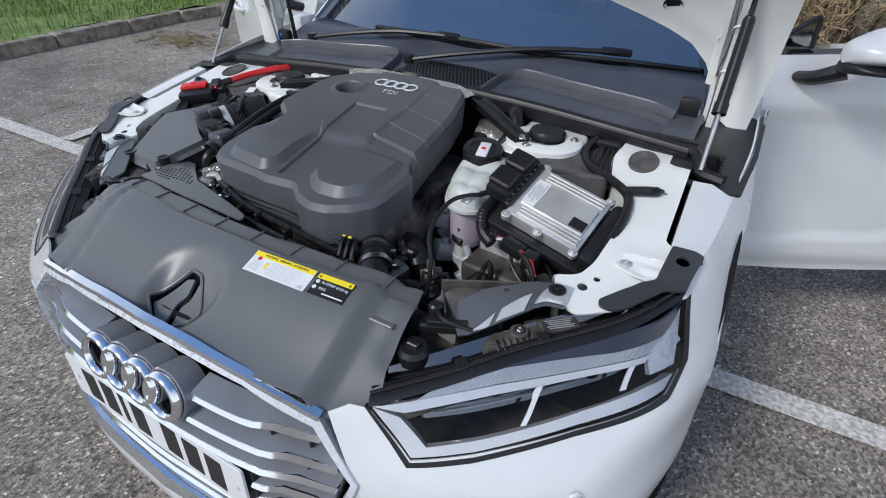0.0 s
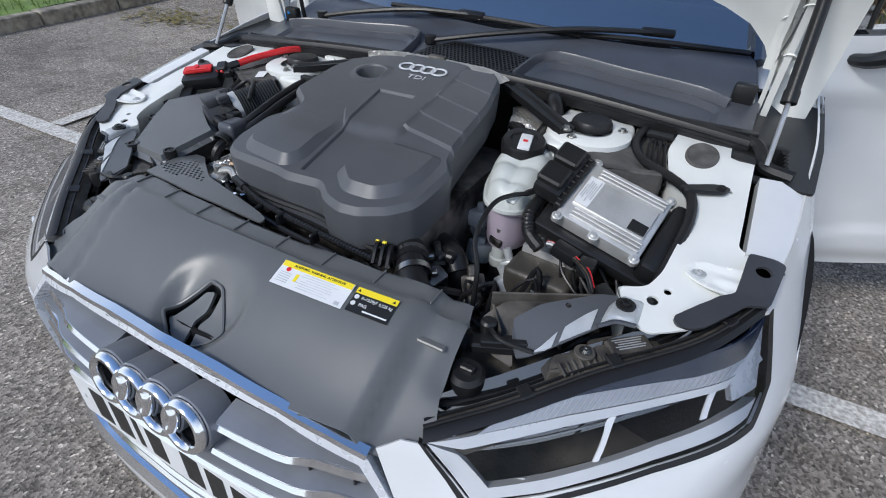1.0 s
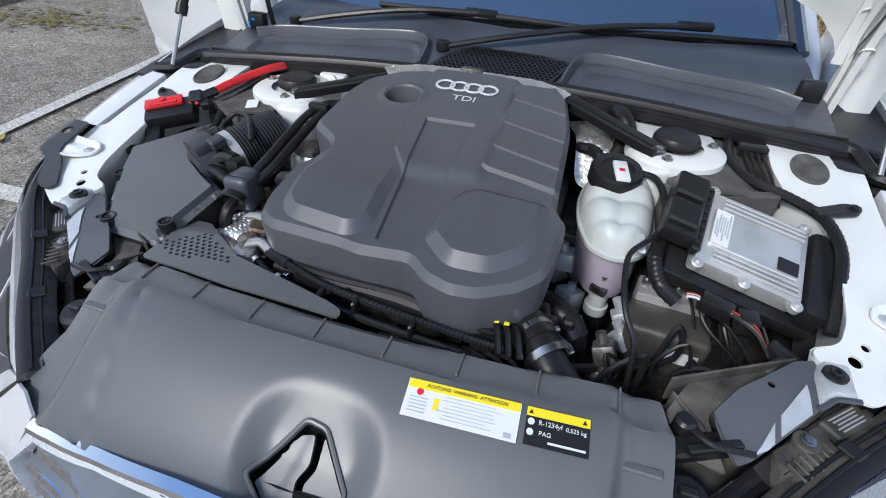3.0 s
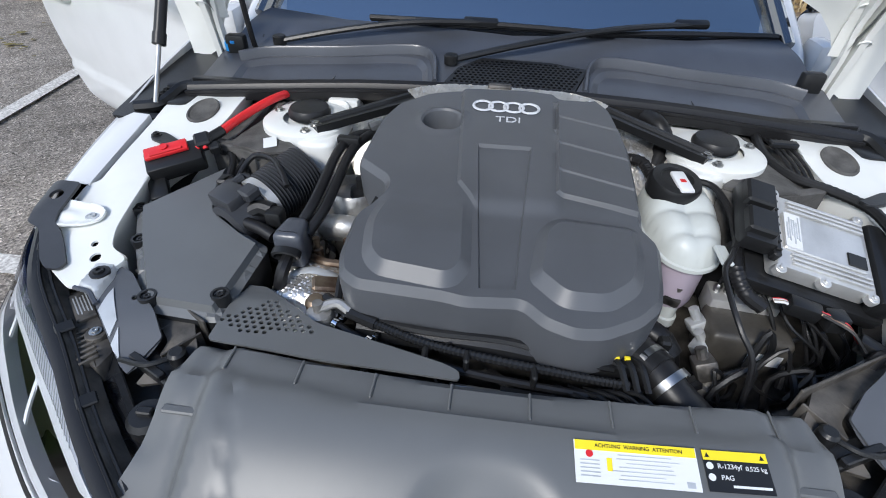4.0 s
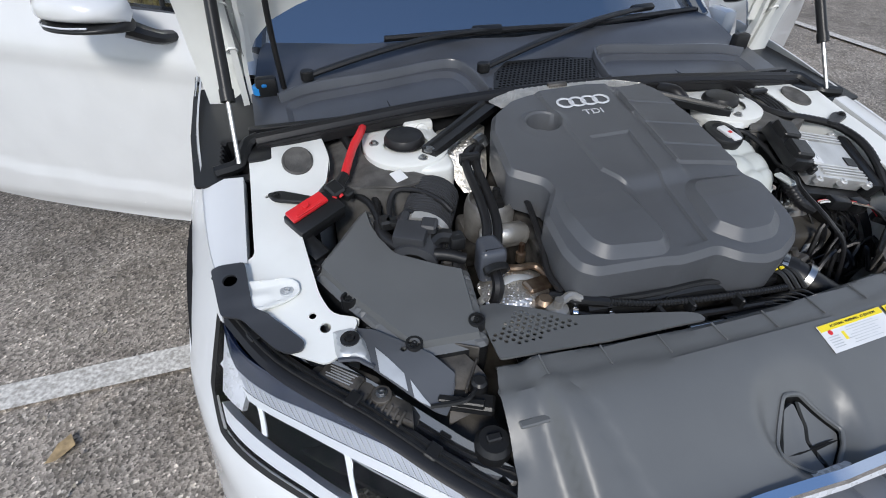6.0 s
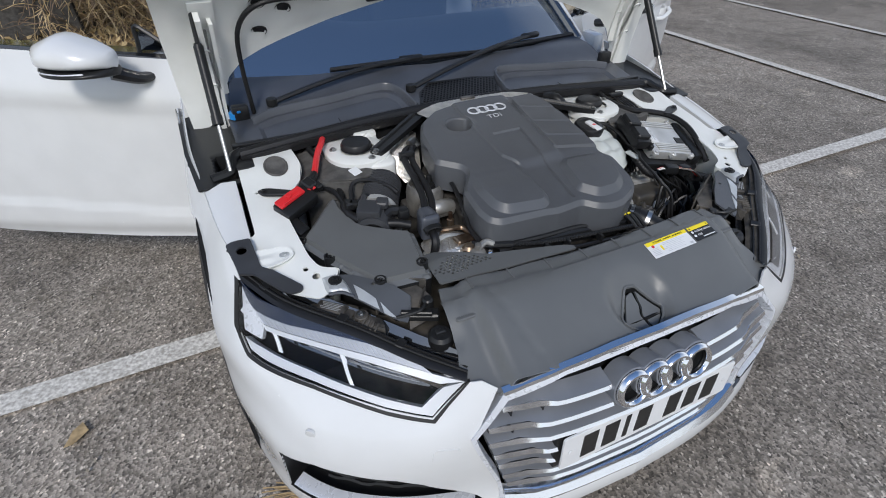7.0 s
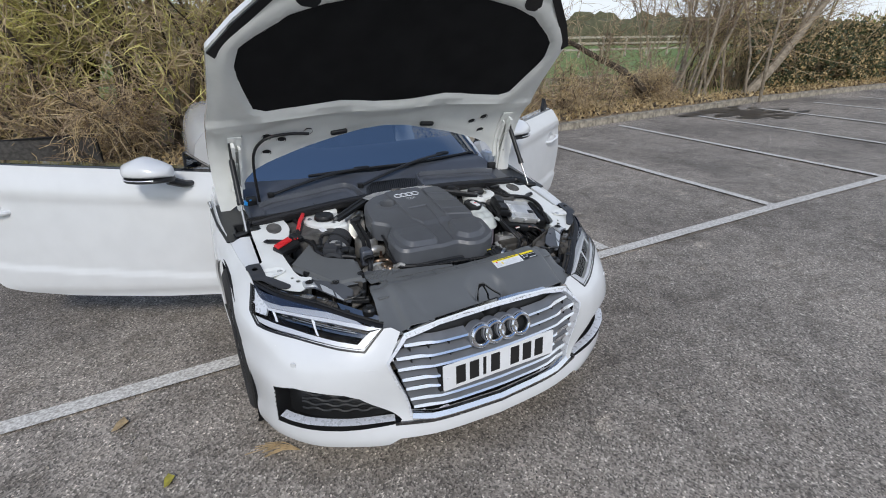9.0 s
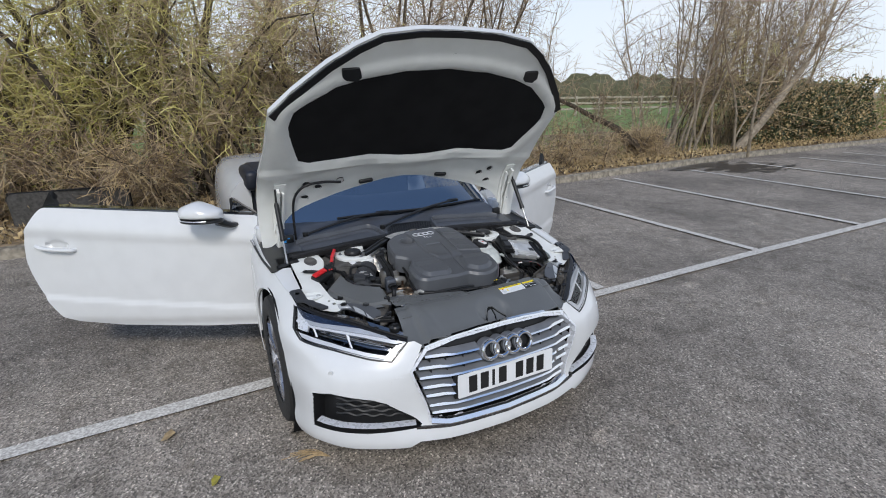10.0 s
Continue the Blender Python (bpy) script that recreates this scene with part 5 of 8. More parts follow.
for p, q in zip(rows, rows[1:] + rows[:1]):
    for j in range(2):
        b.faces.new((p[j], p[j + 1], q[j + 1], q[j]))
part("skirt", b, ENGINE, ecov)
part("oil_filler_cap", join(disc(0.027, 0.012, (-0.121, 0.902, 0.781), 24), box(0.034, 0.008, 0.006, 0.002, 1, (-0.121, 0.902, 0.795))), BLACK, ecov, "black oil filler cap in its well")
part("cap_symbol", box(0.014, 0.006, 0.001, 0, 1, (-0.119, 0.898, 0.8006)), YELLOW, ecov)
for i in range(4):
    m = pose(0.004 + (i - 1.5) * 0.0315, 0.950, ec_z(0.004, 0.95) + 0.003, 9.8, 0, 0)
    prof = [(0.0195 + 0.0032 * math.cos(a), 0.0022 * math.sin(a)) for a in np.linspace(0, 2 * math.pi, 9)]
    part("badge_ring", lathe(prof, 28, m @ Matrix.Diagonal((1, 0.86, 1, 1))), SATIN, ecov)
lettering("TDI", 0.026, pose(0.010, 0.908, ec_z(0.01, 0.908) + 0.002, 9.8, 0, 0), SATIN, ecov, wide=1.25)
# the cover sits high on its rubber mounts
seat_m = Matrix(((0.96, 0, 0, -0.008), (0, 0.98, 0, -0.008), (0, 0, 1, 0.026), (0, 0, 0, 1)))
for o in [ecov] + list(ecov.children):
    o.data.transform(seat_m)

# ---- things in the engine bay ----
def hose(name, pts, r, mat=RUBBER, parent=None, label="", **kw):
    return part(name, tube(pts, r, **kw), mat, parent or car, label)


def clamp(at, along, r, w=0.012, mat=STEEL, parent=None):
    m = Matrix.Translation(at) @ Vector(along).to_track_quat("Z", "Y").to_matrix().to_4x4()
    bm = lathe([(r, -w / 2), (r + 0.0025, -w / 2), (r + 0.0025, w / 2), (r, w / 2)], 20, m)
    return part("hose_clamp", join(bm, moved(box(0.012, 0.010, w, 0.002, 1), m @ Matrix.Translation((r + 0.006, 0, 0)))), mat, parent or car)


# engine block and its dark surroundings
part("engine_block", join(prism(rounded([(-0.23, 0.52), (0.23, 0.50), (0.24, 0.95), (-0.22, 0.96)], 0.03), 0.46, 0.70, 0.01), box(0.30, 0.05, 0.10, 0.012, 2, (-0.02, 0.500, 0.655)), box(0.12, 0.06, 0.12, 0.012, 2, (-0.28, 0.80, 0.62)), box(0.10, 0.16, 0.12, 0.012, 2, (0.26, 0.86, 0.60))), DARKMET, car, "dark metal engine block under its cover")
manifold = part("inlet_manifold", join(tube([(-0.20, 0.492, 0.672), (-0.10, 0.482, 0.676), (0.02, 0.478, 0.676), (0.14, 0.470, 0.668), (0.21, 0.488, 0.66)], 0.026, 10), tube([(-0.19, 0.482, 0.697), (-0.09, 0.466, 0.703), (0.03, 0.468, 0.699), (0.12, 0.450, 0.695), (0.18, 0.452, 0.685)], 0.006, 6)), BLACK, car, "black plastic inlet pipe")
part("embossed_mark", box(0.055, 0.004, 0.022, 0.002, 1, (0, 0, 0), pose(-0.075, 0.458, 0.677, 20, -30, 0)), BLACK, manifold)
random.seed(4)
for i in range(26):
    x, y = random.uniform(-0.36, 0.40), random.uniform(0.42, 0.60)
    if -0.2 < x < 0.2:
        y = random.uniform(0.40, 0.455)
    dx = random.uniform(-0.10, 0.10)
    z = random.uniform(0.55, 0.64)
    hose("cable", [(x, y, z), (x + dx * 0.5, y + random.uniform(-0.03, 0.03), z + random.uniform(-0.02, 0.03)), (x + dx, y + random.uniform(-0.05, 0.05), z - 0.02)], random.uniform(0.004, 0.009), random.choice((RUBBER, BLACK, DIRTY)), k=6, n=4)
for i in range(22):
    side = random.choice((-1, 1))
    part("engine_fitting", moved(join(box(random.uniform(0.02, 0.05), random.uniform(0.02, 0.05), random.uniform(0.02, 0.05), 0.005, 2), lathe([(0.009, 0.01), (0.009, 0.035), (0, 0.037)], 10)), pose(side * random.uniform(0.24, 0.42), random.uniform(0.5, 0.9), random.uniform(0.55, 0.63), random.uniform(-30, 30), random.uniform(-30, 30), random.uniform(0, 90))), random.choice((DARKMET, BLACK, CAST, DARKMET, GALV)), car)

# long pipes in front of the engine
front = [(-0.262, 0.515, 0.70), (-0.215, 0.487, 0.703), (-0.17, 0.470, 0.702), (-0.10, 0.448, 0.700), (-0.02, 0.436, 0.698), (0.07, 0.428, 0.695), (0.15, 0.424, 0.690), (0.20, 0.430, 0.68)]
hose("ribbed_pipe", front[2:], 0.0070, BLACK, None, "long ribbed black pipe in front of the engine", rib=0.0016, pitch=0.008)
hose("pipe_joint", front[:3], 0.0095, BLACK)
pipe2 = hose("coolant_pipe", [(-0.24, 0.478, 0.69), (-0.20, 0.456, 0.688), (-0.12, 0.435, 0.684), (-0.02, 0.418, 0.680), (0.10, 0.410, 0.676), (0.17, 0.412, 0.670), (0.19, 0.44, 0.66)], 0.0062, RUBBER)
for x, y, z in ((-0.175, 0.447, 0.688), (-0.232, 0.472, 0.690)):
    clamp((x, y, z), (1, -0.5, 0), 0.0075, 0.009, CHROME)
for x, y, z in ((-0.09, 0.428, 0.690), (-0.03, 0.428, 0.692), (0.065, 0.416, 0.688)):
    part("pipe_clip", box(0.008, 0.024, 0.026, 0.003, 1, (x, y, z + 0.002)), BLACK, car)
hose("thin_pipe", [(-0.20, 0.43, 0.665), (-0.08, 0.405, 0.66), (0.05, 0.395, 0.655), (0.2, 0.40, 0.65)], 0.006, BLACK)
hose("silver_pipe", [(-0.05, 0.395, 0.676), (0.02, 0.392, 0.676)], 0.006, STEEL)
part("pipe_sleeve", tube([(0.02, 0.392, 0.676), (0.14, 0.388, 0.672)], 0.011, 8, 2), BLACK, car)
for i, x in enumerate((0.175, 0.190, 0.205)):
    hose("injector_lead", [(x, 0.47, 0.69), (x + 0.01, 0.448, 0.70), (x + 0.02, 0.42, 0.68)], 0.005, BLACK, k=6)
    if i < 2:
        part("yellow_clip", box(0.008, 0.006, 0.005, 0.001, 1, (x + 0.006, 0.458, 0.7035)), YELLOW, car)
for i in range(5):
    hose("lead", [(0.10 + 0.02 * i, 0.43, 0.66), (0.13 + 0.02 * i, 0.40 + 0.004 * i, 0.68), (0.18 + 0.015 * i, 0.395, 0.665), (0.2 + 0.01 * i, 0.43, 0.63)], 0.0035, BLACK, k=6)
big = hose("charge_air_hose", [(0.215, 0.51, 0.665), (0.245, 0.470, 0.670), (0.275, 0.430, 0.655), (0.33, 0.40, 0.625), (0.40, 0.40, 0.60)], 0.030, RUBBER, None, "thick black charge air hose with steel clamps", k=14)
clamp((0.238, 0.482, 0.669), (0.6, -0.75, 0.05), 0.031, 0.010)
clamp((0.262, 0.450, 0.664), (0.6, -0.75, -0.2), 0.032, 0.012)
part("hose_collar", tube([(0.222, 0.50, 0.667), (0.25, 0.464, 0.668)], 0.034, 16, 2), BLACK, big)

# perforated guide panel beside the air box
PERF = rounded([(-0.400, 0.528), (-0.362, 0.526), (-0.315, 0.492), (-0.255, 0.452), (-0.17, 0.432), (-0.06, 0.408), (-0.038, 0.399), (-0.036, 0.384), (-0.22, 0.386), (-0.40, 0.404)], 0.008)
dots = []
for r in range(11):
    for c in range(17):
        x, y = -0.402 + 0.0122 * c + 0.0061 * (r % 2), 0.416 + 0.0088 * r
        if sdist([(-0.408, 0.444), (-0.335, 0.496), (-0.236, 0.432), (-0.360, 0.416)], x, y) < -0.0035:
            dots.append(ring(x, y, 0.0037, k=8))
part("perforated_panel", sheet(PERF, dots, lambda x, y: (x, y, 0.706 + 0.006 * math.sin((x + 0.4) * 8) - 0.03 * step01(0.48, 0.53, y) * 0.3), 0.012, 0.004), COVER, car, "black guide panel with a field of round holes")

# air box
AB = [(-0.545, 0.800), (-0.66, 0.655), (-0.612, 0.570), (-0.530, 0.447), (-0.402, 0.440), (-0.386, 0.600), (-0.43, 0.622), (-0.500, 0.668), (-0.523, 0.735), (-0.526, 0.795)]


ABR = [tuple(q) for q in rounded(AB, 0.012, 3)]


def ab_z(x, y):
    d = -sdist(ABR, x, y)
    return 0.716 + 0.13 * (y - 0.45) - 0.012 * lin(0.016, 0.012, d) - 0.006 * lin(0.003, 0.0, d)


airbox = part("air_filter_box", sheet(ABR, [], lambda x, y: (x, y, ab_z(x, y)), 0.012, 0.0, [lp_ + lp_[:1] for lp_ in (inset(ABR, 0.012), inset(ABR, 0.016))]), COVER, car, "flat black air filter box with screwed lid", 22)
b = bmesh.new()
ol = dense(rounded(AB, 0.012, 3), 0.015)
rows = [[b.verts.new((x, y, ab_z(x, y))), b.verts.new((x, y, ab_z(x, y) - 0.012)), b.verts.new(((x + 0.5) * 0.95 - 0.5, (y - 0.6) * 0.95 + 0.6, 0.50))] for x, y in ol]
for p, q in zip(rows, rows[1:] + rows[:1]):
    for j in range(2):
        b.faces.new((p[j], p[j + 1], q[j + 1], q[j]))
part("box_body", b, BLACK, airbox)
for x, y in ((-0.522, 0.462), (-0.413, 0.478), (-0.606, 0.580), (-0.655, 0.662)):
    part("screw_boss", join(lathe([(0.014, -0.02), (0.014, 0.004), (0.010, 0.004), (0.010, -0.002), (0, -0.002)], 16, Matrix.Translation((x, y, ab_z(x, y) + 0.004))), bolt((x, y, ab_z(x, y) + 0.002), 0.006, 0.005)), BLACK, airbox)

# positive terminal with its red flap, bracket and red cable
jm = frame_at((-0.648, 0.772, 0.780), (0.075, 0.045, 0.012), (-0.03, 0.05, 0.02))
jump = part("positive_terminal", moved(join(box(0.105, 0.056, 0.036, 0.005, 2, (0.008, -0.008, -0.010)), box(0.034, 0.06, 0.022, 0.004, 2, (-0.036, -0.052, -0.026)), box(0.028, 0.05, 0.03, 0.004, 2, (-0.046, -0.095, -0.040)), lathe([(0.012, -0.03), (0.012, 0.0), (0.008, 0.002), (0, 0.002)], 14, Matrix.Translation((-0.044, -0.112, -0.02)))), jm), BLACK, car, "black positive terminal box with red flap")
part("red_flap", moved(join(box(0.080, 0.028, 0.009, 0.003, 2, (0.0, 0.004, 0.013)), box(0.06, 0.006, 0.005, 0.001, 1, (0.0, -0.005, 0.0185)), disc(0.0075, 0.005, (-0.002, 0.007, 0.017), 16)), jm), RED, jump, "red flap")
part("terminal_block", moved(join(box(0.03, 0.035, 0.025, 0.004, 1, (0.068, 0.006, 0.006)), box(0.02, 0.02, 0.02, 0.003, 1, (0.085, -0.012, 0.0))), jm), BLACK, jump)
part("red_lead", tube([(-0.597, 0.790, 0.792), (-0.589, 0.80, 0.800), (-0.582, 0.795, 0.790)], 0.005, 8), RED, jump)
for s in (1, -1):
    part("wing_tab", sided(join(prism(rounded([(0.722, 0.842), (0.694, 0.846), (0.632, 0.806), (0.645, 0.788), (0.71, 0.815)], 0.01), 0.787, 0.793, 0.002, 1), bolt((0.704, 0.829, 0.792), 0.007, 0.006)), s), BLACK, car, "black bracket arm screwed to the wing")
hose("cable_sleeve", [(-0.592, 0.800, 0.792), (-0.583, 0.822, 0.800), (-0.568, 0.846, 0.806)], 0.0105, RUBBER)
hose("red_cable", [(-0.568, 0.846, 0.806), (-0.556, 0.88, 0.812), (-0.535, 0.94, 0.818), (-0.512, 0.99, 0.822), (-0.495, 1.05, 0.815)], 0.0090, RED, None, "thick red battery cable", k=10)
hose("wiring_loom", [(-0.545, 1.03, 0.795), (-0.535, 0.96, 0.79), (-0.545, 0.90, 0.78), (-0.558, 0.86, 0.772), (-0.572, 0.835, 0.768)], 0.011, RUBBER, None, "taped black wiring loom", rib=0.001, pitch=0.018)
for pts in ([(-0.560, 0.86, 0.77), (-0.545, 0.85, 0.775), (-0.525, 0.835, 0.77), (-0.515, 0.80, 0.76), (-0.522, 0.76, 0.75)], [(-0.572, 0.83, 0.765), (-0.552, 0.825, 0.768), (-0.53, 0.79, 0.765), (-0.52, 0.74, 0.752)], [(-0.56, 0.85, 0.77), (-0.50, 0.84, 0.762), (-0.45, 0.80, 0.758), (-0.40, 0.765, 0.755)]):
    hose("branch_loom", pts, 0.0075, RUBBER, rib=0.0008, pitch=0.010)
part("label_tag", box(0.026, 0.030, 0.001, 0, 1, (0, 0, 0), pose(-0.462, 0.826, 0.799, 12, -6, 20)), PAPER, car, "small white paper tag")

# air duct: sensor body, steel ring, bellows
ax = Vector((0.075, 0.145, 0.03)).normalized()
c0 = Vector((-0.456, 0.684, 0.728))
dm = Matrix.Translation(c0) @ ax.to_track_quat("Z", "Y").to_matrix().to_4x4()
duct = part("air_duct", lathe([(0.030, -0.05), (0.044, -0.045), (0.044, 0.005), (0.049, 0.006), (0.049, 0.016), (0.044, 0.018), (0.044, 0.03)], 28, dm), FRONTB, car, "black air duct with bellows and steel clamp")
part("steel_ring", lathe([(0.046, 0.020), (0.0525, 0.021), (0.0525, 0.038), (0.046, 0.039)], 28, dm), ALU, duct)
prof = []
for i in range(15):
    prof += [(0.044, 0.04 + 0.007 * i), (0.052, 0.0425 + 0.007 * i), (0.052, 0.0440 + 0.007 * i)]
part("bellows", lathe(prof, 28, dm), FRONTB, duct)
part("sensor_body", moved(join(box(0.06, 0.035, 0.05, 0.006, 2, (0.01, 0.042, -0.015)), box(0.03, 0.02, 0.03, 0.004, 1, (-0.02, 0.052, 0.005)), lathe([(0.008, 0), (0.008, 0.03), (0, 0.03)], 10, Matrix.Translation((0.03, 0.05, 0.0)))), dm), FRONTB, duct)
part("screw", moved(lathe([(0.006, 0), (0.006, 0.004), (0, 0.004)], 8), dm @ Matrix.Translation((-0.015, 0.05, 0.012)) @ Matrix.Rotation(radians(-90), 4, "X")), STEEL, duct)
hose("breather_hose", [(-0.522, 0.742, 0.752), (-0.520, 0.705, 0.748), (-0.495, 0.668, 0.742), (-0.455, 0.645, 0.738), (-0.415, 0.632, 0.735), (-0.385, 0.62, 0.728)], 0.0115, RUBBER, None, "curved black breather hose", k=12)
part("hose_tee", join(tube([(-0.45, 0.655, 0.742), (-0.425, 0.668, 0.752), (-0.40, 0.665, 0.75)], 0.015, 10), box(0.03, 0.03, 0.03, 0.006, 2, (-0.392, 0.655, 0.746))), BLACK, car)
for dx, dz in ((0, 0), (0.022, -0.004)):
    hose("coolant_hose", [(-0.262 + dx * 0.3, 0.905, 0.800), (-0.300 + dx, 0.870, 0.805), (-0.318 + dx, 0.82, 0.80 + dz), (-0.322 + dx, 0.74, 0.785 + dz), (-0.328 + dx, 0.67, 0.765 + dz), (-0.345 + dx, 0.62, 0.74)], 0.0095, RUBBER, None, "black coolant hose", k=12)
hose("braided_hose", [(-0.500, 0.745, 0.760), (-0.492, 0.775, 0.778), (-0.474, 0.787, 0.790), (-0.436, 0.770, 0.794), (-0.403, 0.732, 0.790), (-0.385, 0.705, 0.778)], 0.0055, RUBBER, None, "printed black hose over the air duct", k=10)
part("union_block", join(box(0.05, 0.022, 0.018, 0.004, 2, (0, 0, 0), pose(-0.49, 0.712, 0.766, 0, 0, -25)), box(0.024, 0.03, 0.022, 0.004, 1, (-0.512, 0.722, 0.764)), tube([(-0.49, 0.712, 0.772), (-0.470, 0.722, 0.782), (-0.455, 0.715, 0.776)], 0.006, 8)), BLACK, car)
part("hose_bridge", box(0.045, 0.018, 0.024, 0.004, 2, (-0.305, 0.842, 0.806)), BLACK, car)
part("spring_clip", tube([(-0.275, 0.895, 0.812), (-0.258, 0.905, 0.815), (-0.25, 0.90, 0.80)], 0.013, 10), STEEL, car)
boot = [(-0.362, 0.640), (-0.322, 0.640), (-0.316, 0.580), (-0.370, 0.580)]
rubber = part("rubber_boot", moved(prism(rounded(boot, 0.014), 0.70, 0.765, 0.012, 3), Matrix()), COWL, car, "square rubber boot over a plug")
part("boot_mouth", lathe([(0.034, 0), (0.034, 0.012), (0.027, 0.014), (0.025, 0.0), (0, -0.002)], 20, frame_at((-0.343, 0.578, 0.735), (1, 0, 0), (0, -0.3, 1)) @ Matrix.Diagonal((0.72, 0.42, 1, 1))), BLACK, rubber)
hose("plug_lead", [(-0.342, 0.585, 0.725), (-0.345, 0.552, 0.712), (-0.352, 0.545, 0.68), (-0.355, 0.565, 0.65)], 0.011, RUBBER, k=8)

# hot side: turbo dome, casting, embossed heat shields
turbo = part("turbo_housing", join(lathe([(0.052, 0.64), (0.054, 0.70), (0.050, 0.722), (0.044, 0.730), (0.040, 0.712), (0, 0.705)], 28, Matrix.Translation((-0.282, 0.770, 0.02))), box(0.10, 0.05, 0.04, 0.014, 3, (-0.275, 0.700, 0.700)), tube([(-0.32, 0.70, 0.70), (-0.28, 0.685, 0.715), (-0.235, 0.70, 0.70)], 0.022, 12)), CAST, car, "dull metal turbocharger housing")
part("actuator_rod", join(lathe([(0.022, 0.73), (0.020, 0.745), (0.009, 0.748), (0.008, 0.768), (0, 0.77)], 18, Matrix.Translation((-0.268, 0.772, 0)))), BLACK, turbo)
part("red_plug", box(0.02, 0.022, 0.016, 0.004, 1, (0, 0, 0), pose(-0.238, 0.765, 0.760, 0, 0, 40)), RED, turbo)
def dimple(x, y):
    return 0.0016 * math.sin(x * 640 + y * 300) * math.sin(y * 640 - x * 300)


hs = part("heat_shield", sheet(rounded([(-0.372, 0.60), (-0.365, 0.51), (-0.31, 0.475), (-0.245, 0.50), (-0.235, 0.625), (-0.31, 0.640)], 0.02), [], lambda x, y: (x, y, 0.655 + 0.040 * math.cos((x + 0.305) * 16) - 0.05 * step01(0.53, 0.47, y) - 0.02 * step01(0.59, 0.64, y) + dimple(x, y)), 0.0034, 0.0), FOIL, car, "embossed bright heat shield")
part("strap", tube([(-0.372, 0.572, 0.655), (-0.34, 0.574, 0.688), (-0.305, 0.576, 0.700), (-0.27, 0.578, 0.690), (-0.24, 0.58, 0.665)], 0.009, 6, flat=0.3), GALV, hs)
part("stained_bracket", join(box(0.07, 0.03, 0.012, 0.004, 1, (0, 0, 0), pose(-0.262, 0.555, 0.692, 10, 15, 20)), lathe([(0.015, 0), (0.017, 0.02), (0.011, 0.028), (0, 0.03)], 14, Matrix.Translation((-0.275, 0.505, 0.68))), tube([(-0.33, 0.625, 0.69), (-0.29, 0.60, 0.70), (-0.25, 0.60, 0.695), (-0.235, 0.57, 0.69)], 0.007, 8)), RUST, hs)
for x, y in ((-0.315, 0.635), (-0.262, 0.64)):
    part("stud", lathe([(0.010, 0.68), (0.010, 0.70), (0.006, 0.702), (0.006, 0.722), (0, 0.724)], 10, Matrix.Translation((x, y, 0))), RUST, hs)
valve = part("thermostat_can", join(lathe([(0.022, 0.655), (0.024, 0.69), (0.019, 0.702), (0.008, 0.706), (0.008, 0.722), (0, 0.722)], 20, Matrix.Translation((-0.262, 0.482, 0))), tube([(-0.262, 0.482, 0.71), (-0.235, 0.492, 0.715), (-0.215, 0.487, 0.705)], 0.008, 8)), CAST, car, "small silver valve can with pipe unions")
hose("turbo_lead", [(-0.238, 0.762, 0.765), (-0.222, 0.73, 0.762), (-0.226, 0.68, 0.755), (-0.232, 0.62, 0.735), (-0.245, 0.56, 0.715), (-0.24, 0.51, 0.705)], 0.0065, RUBBER, None, "black lead with brass end")

# braces and foil at the bulkhead
for s in (1, -1):
    p0, p1 = Vector((0.386, 0.874, 0.820)), Vector((0.19, 1.035, 0.836))
    d = (p1 - p0).normalized()
    sd = d.cross(Vector((0, 0, 1)))
    b = bmesh.new()
    rows = []
    for i in range(9):
        p = p0.lerp(p1, i / 8)
        w = 0.018 + 0.004 * (i / 8)
        rows.append([b.verts.new(p + sd * a * w + Vector((0, 0, h))) for a, h in ((-1, -0.012), (-1, 0.004), (-0.55, 0.004), (-0.4, -0.002), (0.4, -0.002), (0.55, 0.004), (1, 0.004), (1, -0.012))])
    for p, q in zip(rows, rows[1:]):
        for j in range(8):
            b.faces.new((p[j], p[(j + 1) % 8], q[(j + 1) % 8], q[j]))
    b.faces.new(rows[0][::-1])
    b.faces.new(rows[-1])
    br = part("strut_brace", sided(b, s), BLACK, car, "black pressed brace from bulkhead to strut tower")
    part("brace_bolt", sided(bolt((0.383, 0.878, 0.818), 0.008, 0.008), s), STEEL, br)
    part("foil_shield", sided(sheet(rounded([(0.20, 1.03), (0.33, 1.03), (0.345, 0.93), (0.30, 0.86), (0.245, 0.88), (0.225, 0.97)], 0.015), [], lambda x, y: (x, y, 0.786 + 0.02 * math.sin(x * 30) * 0.4 - 0.09 * step01(0.95, 0.85, y) + dimple(x, y)), 0.0036, 0.0), s), FOIL, car, "dimpled foil heat shield")
part("foil_strip", sheet(rounded([(-0.215, 0.985), (-0.13, 1.026), (-0.03, 1.033), (0.12, 1.026), (0.205, 0.982), (0.185, 0.955), (0.11, 0.985), (-0.10, 0.988), (-0.19, 0.955)], 0.006), [], lambda x, y: (x, y, 0.868 - 0.25 * max(0, 1.0 - y) + dimple(x, y)), 0.0036, 0.0), FOIL, car, "bright foil strip behind the engine cover")
part("lifting_eye", box(0.05, 0.018, 0.012, 0.005, 2, (-0.02, 1.024, 0.870)), DARKMET, car)
part("bulkhead_box", join(box(0.07, 0.03, 0.05, 0.006, 2, (-0.37, 1.035, 0.79)), lathe([(0.014, 0), (0.014, 0.012), (0.008, 0.014), (0, 0.01)], 14, frame_at((-0.365, 1.018, 0.80), (1, 0, 0), (0, 0.3, 1)))), WHITE_IN, car)
